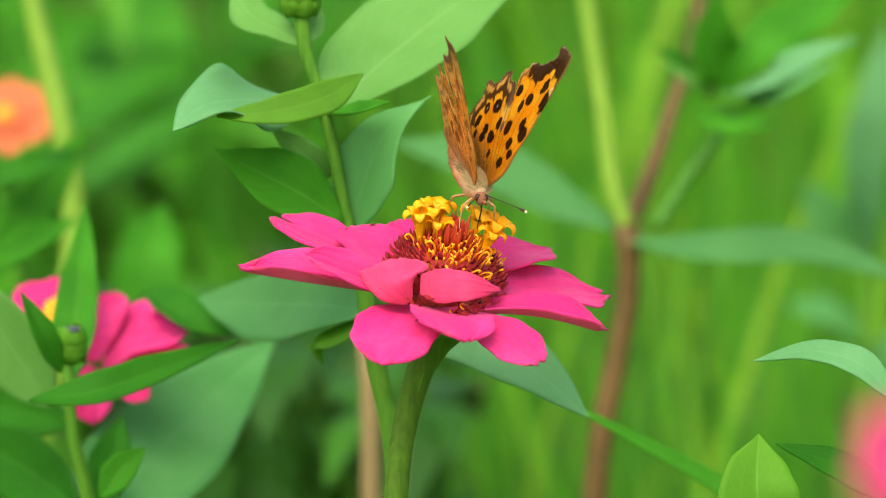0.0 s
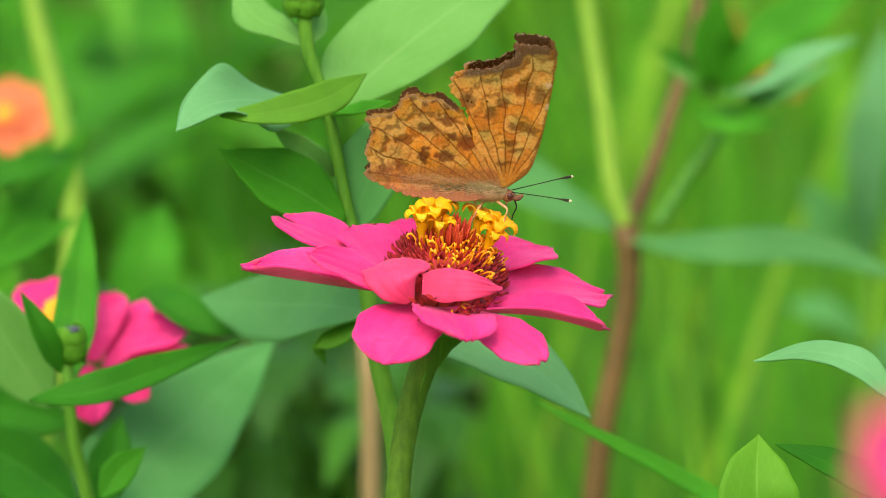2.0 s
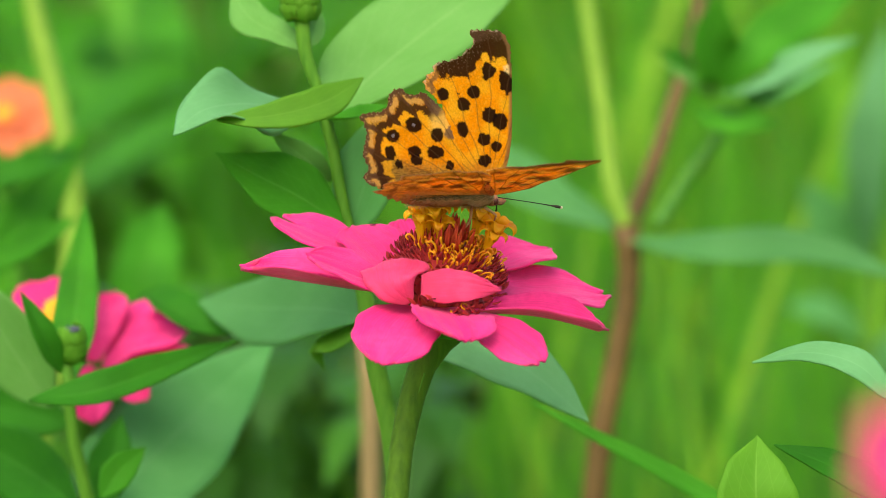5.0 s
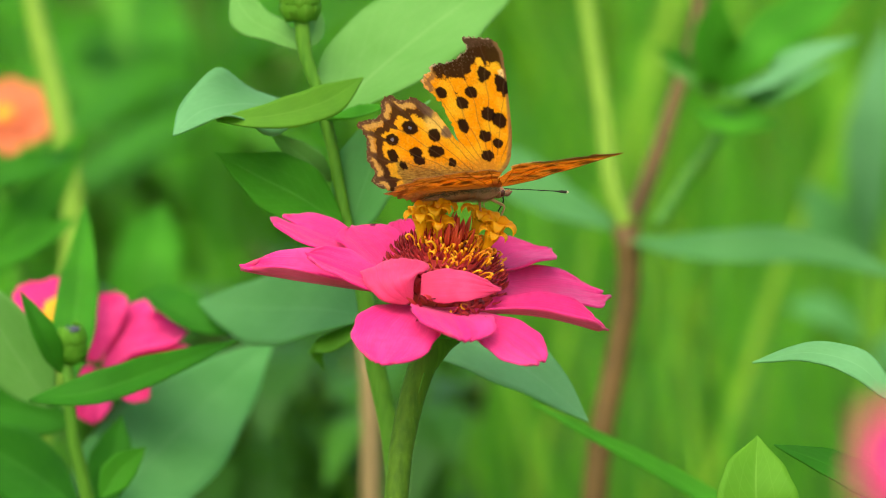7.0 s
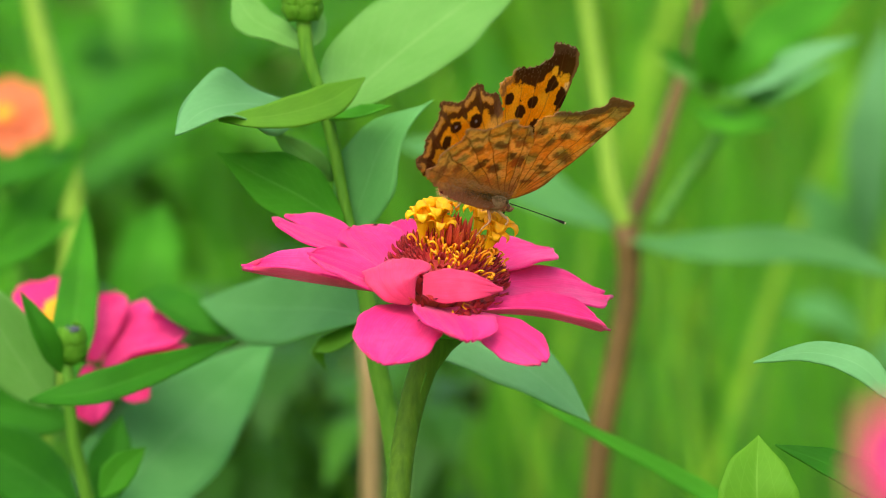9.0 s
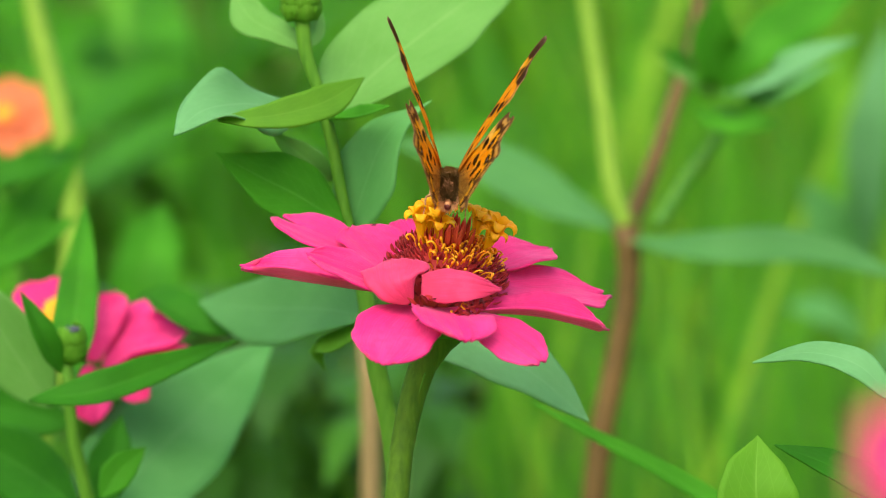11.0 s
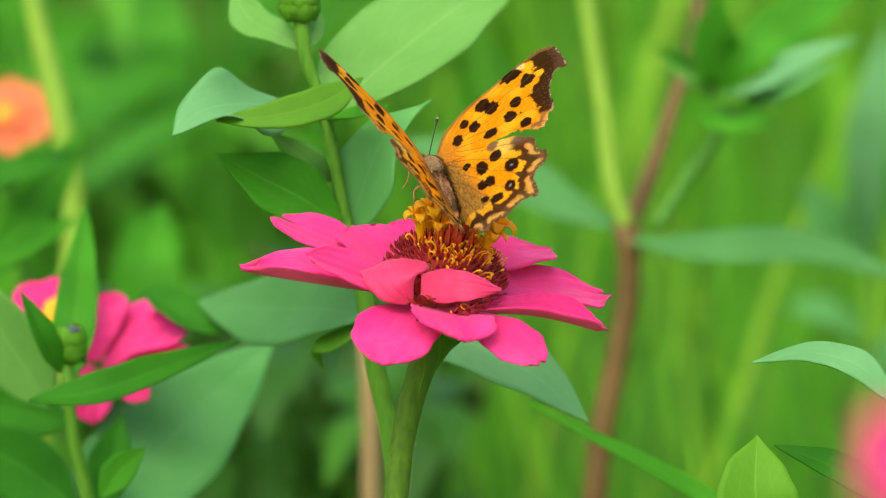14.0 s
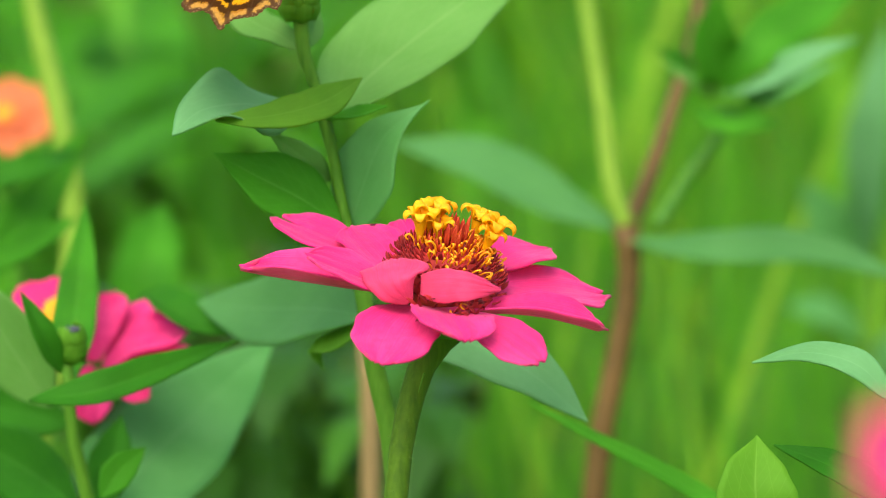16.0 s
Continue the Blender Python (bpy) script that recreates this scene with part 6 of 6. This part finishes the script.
        (15.7, pose(0, 0.0012, 0, 20.1) @ pose(0, 0, 0, 0, 0, 8.3)),
        (15.8, pose(0, 0.0012, 0, 33.2) @ pose(0, 0, 0, 0, 0, 9.5)),
        (15.9, pose(0, 0.0012, 0, -40.0) @ pose(0, 0, 0, 0, 0, 10.4)),
        (16.0, pose(0, 0.0012, 0, -10.0) @ pose(0, 0, 0, 0, 0, 8.0)),
    ])
    walk(wings[2], [
        (0.0, pose(0, -0.0012, 0, -72.5)),
        (0.1, pose(0, -0.0012, 0, -82.3)),
        (0.2, pose(0, -0.0012, 0, -70.9)),
        (0.3, pose(0, -0.0012, 0, -52.9)),
        (0.4, pose(0, -0.0012, 0, -28.5)),
        (0.5, pose(0, -0.0012, 0, -24.1)),
        (0.6, pose(0, -0.0012, 0, -26.9)),
        (0.7, pose(0, -0.0012, 0, -64.8)),
        (0.8, pose(0, -0.0012, 0, -87.6)),
        (0.9, pose(0, -0.0012, 0, -90.6)),
        (1.0, pose(0, -0.0012, 0, -63.9)),
        (1.1, pose(0, -0.0012, 0, -38.2)),
        (1.2, pose(0, -0.0012, 0, -38.8)),
        (1.3, pose(0, -0.0012, 0, -12.9)),
        (1.4, pose(0, -0.0012, 0, -6.2)),
        (1.5, pose(0, -0.0012, 0, -29.0)),
        (1.6, pose(0, -0.0012, 0, -55.5)),
        (1.7, pose(0, -0.0012, 0, -92.4)),
        (1.8, pose(0, -0.0012, 0, -93.0)),
        (1.9, pose(0, -0.0012, 0, -93.0)),
        (2.0, pose(0, -0.0012, 0, -89.3)),
        (2.1, pose(0, -0.0012, 0, -47.8)),
        (2.2, pose(0, -0.0012, 0, -14.2)),
        (2.3, pose(0, -0.0012, 0, -7.5)),
        (2.4, pose(0, -0.0012, 0, -19.2)),
        (2.5, pose(0, -0.0012, 0, -54.9)),
        (2.6, pose(0, -0.0012, 0, -71.9)),
        (2.8, pose(0, -0.0012, 0, -54.1)),
        (3.0, pose(0, -0.0012, 0, -41.1)),
        (3.2, pose(0, -0.0012, 0, -66.4)),
        (3.5, pose(0, -0.0012, 0, -49.7)),
        (3.8, pose(0, -0.0012, 0, -56.5)),
        (4.0, pose(0, -0.0012, 0, -67.9)),
        (4.2, pose(0, -0.0012, 0, -56.3)),
        (6.3, pose(0, -0.0012, 0, -36.9)),
        (6.4, pose(0, -0.0012, 0, -26.9)),
        (6.5, pose(0, -0.0012, 0, -10.2)),
        (6.6, pose(0, -0.0012, 0, -3.7)),
        (6.7, pose(0, -0.0012, 0, -4.6)),
        (6.8, pose(0, -0.0012, 0, -4.7)),
        (7.0, pose(0, -0.0012, 0, -40.9)),
        (7.2, pose(0, -0.0012, 0, -47.5)),
        (7.5, pose(0, -0.0012, 0, -49.0)),
        (7.8, pose(0, -0.0012, 0, -71.0)),
        (8.0, pose(0, -0.0012, 0, -61.9)),
        (8.4, pose(0, -0.0012, 0, -80.9)),
        (8.5, pose(0, -0.0012, 0, -75.2)),
        (8.6, pose(0, -0.0012, 0, -71.4)),
        (9.0, pose(0, -0.0012, 0, -74.5)),
        (9.2, pose(0, -0.0012, 0, -75.3)),
        (11.3, pose(0, -0.0012, 0, -60.6) @ pose(0, 0, 0, 0, -3.0, 0)),
        (11.5, pose(0, -0.0012, 0, -51.6) @ pose(0, 0, 0, 0, -3.0, 0)),
        (11.7, pose(0, -0.0012, 0, -54.6) @ pose(0, 0, 0, 0, -3.0, 0)),
        (12.0, pose(0, -0.0012, 0, -62.2) @ pose(0, 0, 0, 0, 1.4, 0)),
        (12.5, pose(0, -0.0012, 0, -68.9) @ pose(0, 0, 0, 0, 3.1, 0)),
        (12.8, pose(0, -0.0012, 0, -74.7) @ pose(0, 0, 0, 0, 3.1, 0)),
        (13.0, pose(0, -0.0012, 0, -77.5) @ pose(0, 0, 0, 0, 3.1, 0)),
        (13.2, pose(0, -0.0012, 0, -67.8) @ pose(0, 0, 0, 0, 3.1, 0)),
        (13.5, pose(0, -0.0012, 0, -68.1) @ pose(0, 0, 0, 0, 3.1, 0)),
        (13.6, pose(0, -0.0012, 0, -59.2) @ pose(0, 0, 0, 0, 2.2, 0)),
        (13.7, pose(0, -0.0012, 0, -62.2)),
        (13.8, pose(0, -0.0012, 0, -67.6)),
        (13.9, pose(0, -0.0012, 0, -58.6)),
        (14.0, pose(0, -0.0012, 0, -44.4)),
        (14.1, pose(0, -0.0012, 0, -41.9)),
        (14.2, pose(0, -0.0012, 0, -60.4)),
        (14.3, pose(0, -0.0012, 0, -78.4)),
        (14.5, pose(0, -0.0012, 0, -56.6)),
        (14.7, pose(0, -0.0012, 0, -32.3)),
        (14.9, pose(0, -0.0012, 0, -65.6)),
        (15.0, pose(0, -0.0012, 0, -72.2)),
        (15.1, pose(0, -0.0012, 0, -59.6)),
        (15.2, pose(0, -0.0012, 0, -78.1)),
        (15.3, pose(0, -0.0012, 0, -62.3)),
        (15.4, pose(0, -0.0012, 0, -61.2)),
        (15.5, pose(0, -0.0012, 0, -46.4)),
        (15.6, pose(0, -0.0012, 0, -29.1)),
        (15.7, pose(0, -0.0012, 0, -23.1)),
        (15.8, pose(0, -0.0012, 0, -37.4)),
        (15.9, pose(0, -0.0012, 0, 35.0)),
        (16.0, pose(0, -0.0012, 0, -48.0)),
    ])
    walk(wings[3], [
        (0.0, pose(0, -0.0012, 0, -72.5) @ pose(0, 0, 0, 0, 0, -10.1)),
        (0.1, pose(0, -0.0012, 0, -82.3) @ pose(0, 0, 0, 0, 0, -10.0)),
        (0.2, pose(0, -0.0012, 0, -70.9) @ pose(0, 0, 0, 0, 0, -8.0)),
        (0.3, pose(0, -0.0012, 0, -52.9) @ pose(0, 0, 0, 0, 0, -8.1)),
        (0.4, pose(0, -0.0012, 0, -28.5) @ pose(0, 0, 0, 0, 0, -4.6)),
        (0.5, pose(0, -0.0012, 0, -24.1) @ pose(0, 0, 0, 0, 0, -6.1)),
        (0.6, pose(0, -0.0012, 0, -26.9) @ pose(0, 0, 0, 0, 0, -5.6)),
        (0.7, pose(0, -0.0012, 0, -64.8) @ pose(0, 0, 0, 0, 0, -4.0)),
        (0.8, pose(0, -0.0012, 0, -87.6) @ pose(0, 0, 0, 0, 0, 3.5)),
        (0.9, pose(0, -0.0012, 0, -90.6) @ pose(0, 0, 0, 0, 0, 4.5)),
        (1.0, pose(0, -0.0012, 0, -63.9) @ pose(0, 0, 0, 0, 0, 3.4)),
        (1.1, pose(0, -0.0012, 0, -38.2) @ pose(0, 0, 0, 0, 0, -2.3)),
        (1.2, pose(0, -0.0012, 0, -38.8) @ pose(0, 0, 0, 0, 0, -0.1)),
        (1.3, pose(0, -0.0012, 0, -12.9) @ pose(0, 0, 0, 0, 0, -1.8)),
        (1.4, pose(0, -0.0012, 0, -6.2) @ pose(0, 0, 0, 0, 0, -3.3)),
        (1.5, pose(0, -0.0012, 0, -29.0) @ pose(0, 0, 0, 0, 0, -4.3)),
        (1.6, pose(0, -0.0012, 0, -55.5) @ pose(0, 0, 0, 0, 0, -5.3)),
        (1.7, pose(0, -0.0012, 0, -92.4) @ pose(0, 0, 0, 0, 0, -10.8)),
        (1.8, pose(0, -0.0012, 0, -93.0) @ pose(0, 0, 0, 0, 0, -9.1)),
        (1.9, pose(0, -0.0012, 0, -93.0) @ pose(0, 0, 0, 0, 0, -7.5)),
        (2.0, pose(0, -0.0012, 0, -89.3) @ pose(0, 0, 0, 0, 0, -5.5)),
        (2.1, pose(0, -0.0012, 0, -47.8) @ pose(0, 0, 0, 0, 0, -6.4)),
        (2.2, pose(0, -0.0012, 0, -14.2) @ pose(0, 0, 0, 0, 0, -5.1)),
        (2.3, pose(0, -0.0012, 0, -7.5) @ pose(0, 0, 0, 0, 0, -7.6)),
        (2.4, pose(0, -0.0012, 0, -19.2) @ pose(0, 0, 0, 0, 0, -6.3)),
        (2.5, pose(0, -0.0012, 0, -54.9) @ pose(0, 0, 0, 0, 0, -4.4)),
        (2.6, pose(0, -0.0012, 0, -71.9) @ pose(0, 0, 0, 0, 0, -5.4)),
        (2.8, pose(0, -0.0012, 0, -54.1) @ pose(0, 0, 0, 0, 0, -6.1)),
        (3.0, pose(0, -0.0012, 0, -41.1) @ pose(0, 0, 0, 0, 0, -2.8)),
        (3.2, pose(0, -0.0012, 0, -66.4) @ pose(0, 0, 0, 0, 0, -2.7)),
        (3.5, pose(0, -0.0012, 0, -49.7) @ pose(0, 0, 0, 0, 0, -3.0)),
        (3.8, pose(0, -0.0012, 0, -56.5) @ pose(0, 0, 0, 0, 0, -6.1)),
        (4.0, pose(0, -0.0012, 0, -67.9) @ pose(0, 0, 0, 0, 0, -2.7)),
        (4.2, pose(0, -0.0012, 0, -56.3) @ pose(0, 0, 0, 0, 0, -9.7)),
        (6.3, pose(0, -0.0012, 0, -36.9) @ pose(0, 0, 0, 0, 0, -6.2)),
        (6.4, pose(0, -0.0012, 0, -26.9) @ pose(0, 0, 0, 0, 0, -5.0)),
        (6.5, pose(0, -0.0012, 0, -10.2) @ pose(0, 0, 0, 0, 0, -5.7)),
        (6.6, pose(0, -0.0012, 0, -3.7) @ pose(0, 0, 0, 0, 0, -9.2)),
        (6.7, pose(0, -0.0012, 0, -4.6) @ pose(0, 0, 0, 0, 0, -10.9)),
        (6.8, pose(0, -0.0012, 0, -4.7) @ pose(0, 0, 0, 0, 0, -8.8)),
        (7.0, pose(0, -0.0012, 0, -40.9) @ pose(0, 0, 0, 0, 0, -2.5)),
        (7.2, pose(0, -0.0012, 0, -47.5) @ pose(0, 0, 0, 0, 0, -6.2)),
        (7.5, pose(0, -0.0012, 0, -49.0) @ pose(0, 0, 0, 0, 0, -5.2)),
        (7.8, pose(0, -0.0012, 0, -71.0) @ pose(0, 0, 0, 0, 0, -1.9)),
        (8.0, pose(0, -0.0012, 0, -61.9) @ pose(0, 0, 0, 0, 0, -7.7)),
        (8.4, pose(0, -0.0012, 0, -80.9) @ pose(0, 0, 0, 0, 0, -5.5)),
        (8.5, pose(0, -0.0012, 0, -75.2) @ pose(0, 0, 0, 0, 0, -13.5)),
        (8.6, pose(0, -0.0012, 0, -71.4) @ pose(0, 0, 0, 0, 0, -8.6)),
        (9.0, pose(0, -0.0012, 0, -74.5) @ pose(0, 0, 0, 0, 0, -10.9)),
        (9.2, pose(0, -0.0012, 0, -75.3) @ pose(0, 0, 0, 0, 0, -6.2)),
        (11.3, pose(0, -0.0012, 0, -60.6) @ pose(0, 0, 0, 0, 3.0, 0) @ pose(0, 0, 0, 0, 0, -8.8)),
        (11.5, pose(0, -0.0012, 0, -51.6) @ pose(0, 0, 0, 0, 3.0, 0) @ pose(0, 0, 0, 0, 0, -13.6)),
        (11.7, pose(0, -0.0012, 0, -54.6) @ pose(0, 0, 0, 0, 3.0, 0) @ pose(0, 0, 0, 0, 0, -13.0)),
        (12.0, pose(0, -0.0012, 0, -62.2) @ pose(0, 0, 0, 0, 1.4, 0) @ pose(0, 0, 0, 0, 0, -6.6)),
        (12.5, pose(0, -0.0012, 0, -68.9) @ pose(0, 0, 0, 0, 3.1, 0) @ pose(0, 0, 0, 0, 0, -4.6)),
        (12.8, pose(0, -0.0012, 0, -74.7) @ pose(0, 0, 0, 0, 3.1, 0) @ pose(0, 0, 0, 0, 0, -2.5)),
        (13.0, pose(0, -0.0012, 0, -77.5) @ pose(0, 0, 0, 0, 3.1, 0) @ pose(0, 0, 0, 0, 0, -3.8)),
        (13.2, pose(0, -0.0012, 0, -67.8) @ pose(0, 0, 0, 0, 3.1, 0) @ pose(0, 0, 0, 0, 0, -2.5)),
        (13.5, pose(0, -0.0012, 0, -68.1) @ pose(0, 0, 0, 0, 3.1, 0) @ pose(0, 0, 0, 0, 0, -5.4)),
        (13.6, pose(0, -0.0012, 0, -59.2) @ pose(0, 0, 0, 0, 2.2, 0) @ pose(0, 0, 0, 0, 0, -3.8)),
        (13.7, pose(0, -0.0012, 0, -62.2) @ pose(0, 0, 0, 0, 0, -4.4)),
        (13.8, pose(0, -0.0012, 0, -67.6) @ pose(0, 0, 0, 0, 0, -6.4)),
        (13.9, pose(0, -0.0012, 0, -58.6) @ pose(0, 0, 0, 0, 0, -14.3)),
        (14.0, pose(0, -0.0012, 0, -44.4) @ pose(0, 0, 0, 0, 0, -6.7)),
        (14.1, pose(0, -0.0012, 0, -41.9) @ pose(0, 0, 0, 0, 0, -14.8)),
        (14.2, pose(0, -0.0012, 0, -60.4) @ pose(0, 0, 0, 0, 0, -14.1)),
        (14.3, pose(0, -0.0012, 0, -78.4) @ pose(0, 0, 0, 0, 0, -12.8)),
        (14.5, pose(0, -0.0012, 0, -56.6) @ pose(0, 0, 0, 0, 0, -7.4)),
        (14.7, pose(0, -0.0012, 0, -32.3) @ pose(0, 0, 0, 0, 0, -6.3)),
        (14.9, pose(0, -0.0012, 0, -65.6) @ pose(0, 0, 0, 0, 0, -5.4)),
        (15.0, pose(0, -0.0012, 0, -72.2) @ pose(0, 0, 0, 0, 0, -8.2)),
        (15.1, pose(0, -0.0012, 0, -59.6) @ pose(0, 0, 0, 0, 0, -8.0)),
        (15.2, pose(0, -0.0012, 0, -78.1) @ pose(0, 0, 0, 0, 0, -13.0)),
        (15.3, pose(0, -0.0012, 0, -62.3) @ pose(0, 0, 0, 0, 0, -12.0)),
        (15.4, pose(0, -0.0012, 0, -61.2) @ pose(0, 0, 0, 0, 0, -9.7)),
        (15.5, pose(0, -0.0012, 0, -46.4) @ pose(0, 0, 0, 0, 0, -8.1)),
        (15.6, pose(0, -0.0012, 0, -29.1) @ pose(0, 0, 0, 0, 0, -7.0)),
        (15.7, pose(0, -0.0012, 0, -23.1) @ pose(0, 0, 0, 0, 0, -8.3)),
        (15.8, pose(0, -0.0012, 0, -37.4) @ pose(0, 0, 0, 0, 0, -9.5)),
        (15.9, pose(0, -0.0012, 0, 35.0) @ pose(0, 0, 0, 0, 0, -10.4)),
        (16.0, pose(0, -0.0012, 0, -48.0) @ pose(0, 0, 0, 0, 0, -8.0)),
    ])
    walk(flyer, [
        (0.0, pose(0.95, 0.95, 0.78, 10, 0, 60)),
        (1.0, pose(0.55, 0.75, 0.66, 25, 0, 80)),
        (1.8, pose(0.20743, 0.65608, 0.51021, 10, 0, 60)),
        (1.9, pose(0.17630, 0.65244, 0.49308, 20, 0, 80)),
        (2.0, pose(0.10430, 0.64839, 0.47405, 40, -10, 100)),
        (2.1, pose(0.07219, 0.64698, 0.46739, -20, -10, 60)),
        (2.2, pose(0.13057, 0.63706, 0.42075, 30, 25, 20)),
        (2.3, pose(0.17630, 0.63099, 0.39220, 20, 10, 10)),
        (4.0, pose(0.72, 0.70, 0.22, 10, 0, 20)),
        (7.0, pose(1.30, 0.72, 0.08, 5, 0, 30)),
        (8.0, pose(1.38, 0.72, 0.02, 0, 0, 30)),
        (16.0, pose(1.38, 0.72, 0.02, 0, 0, 30)),
    ])
    sway(zinnia, [(0.0, -0.2, 0), (0.5, 0.0, 0), (1.2, -0.1, 0), (2.0, 0.15, 0.1), (2.6, 0.2, 0), (3.5, 0.05, 0), (4.2, 0.0, 0), (6.5, -0.1, 0), (7.5, 0.0, 0),
                  (9.0, 0.25, 0), (11.5, 0.0, 0), (13.5, 0.0, 0), (14.5, -0.12, 0), (16.0, -0.12, 0)])
    sway(budding, [(0.0, 0.0, 0.8), (0.5, -0.1, 0.7), (1.0, 0.35, 0.3), (1.5, 0.45, 0.5), (2.0, 0.6, 0.75), (2.5, 0.65, 0.5), (3.0, 0.2, 0.15), (3.5, 0.05, 0.1),
                   (4.2, 0.1, 0.05), (6.5, 0.0, 0), (8.0, 0.1, 0), (9.0, 0.4, 0), (11.5, 0.1, 0), (13.0, 0.0, 0), (15.0, -0.15, 0), (16.0, -0.2, 0)], 0.6)
    sway(shoot, [(0.0, 0.25, 0.3), (2.0, 0.2, 0.2), (4.2, 0.05, 0.05), (6.5, 0.0, 0), (9.0, 0.2, 0), (12.0, 0.0, 0), (16.0, -0.05, 0)], 0.5)
    sway(blade, [(0.0, 6.5, -0.5), (0.4, 4.0, -0.2), (0.8, 0.5, 0.3), (1.5, 1.0, 0.2), (2.2, 0.3, 0), (3.5, 0.0, 0), (6.5, -0.7, 0), (9.0, 0.3, 0), (12.0, -0.7, 0), (16.0, -1.0, 0)], 0.5)


motions()
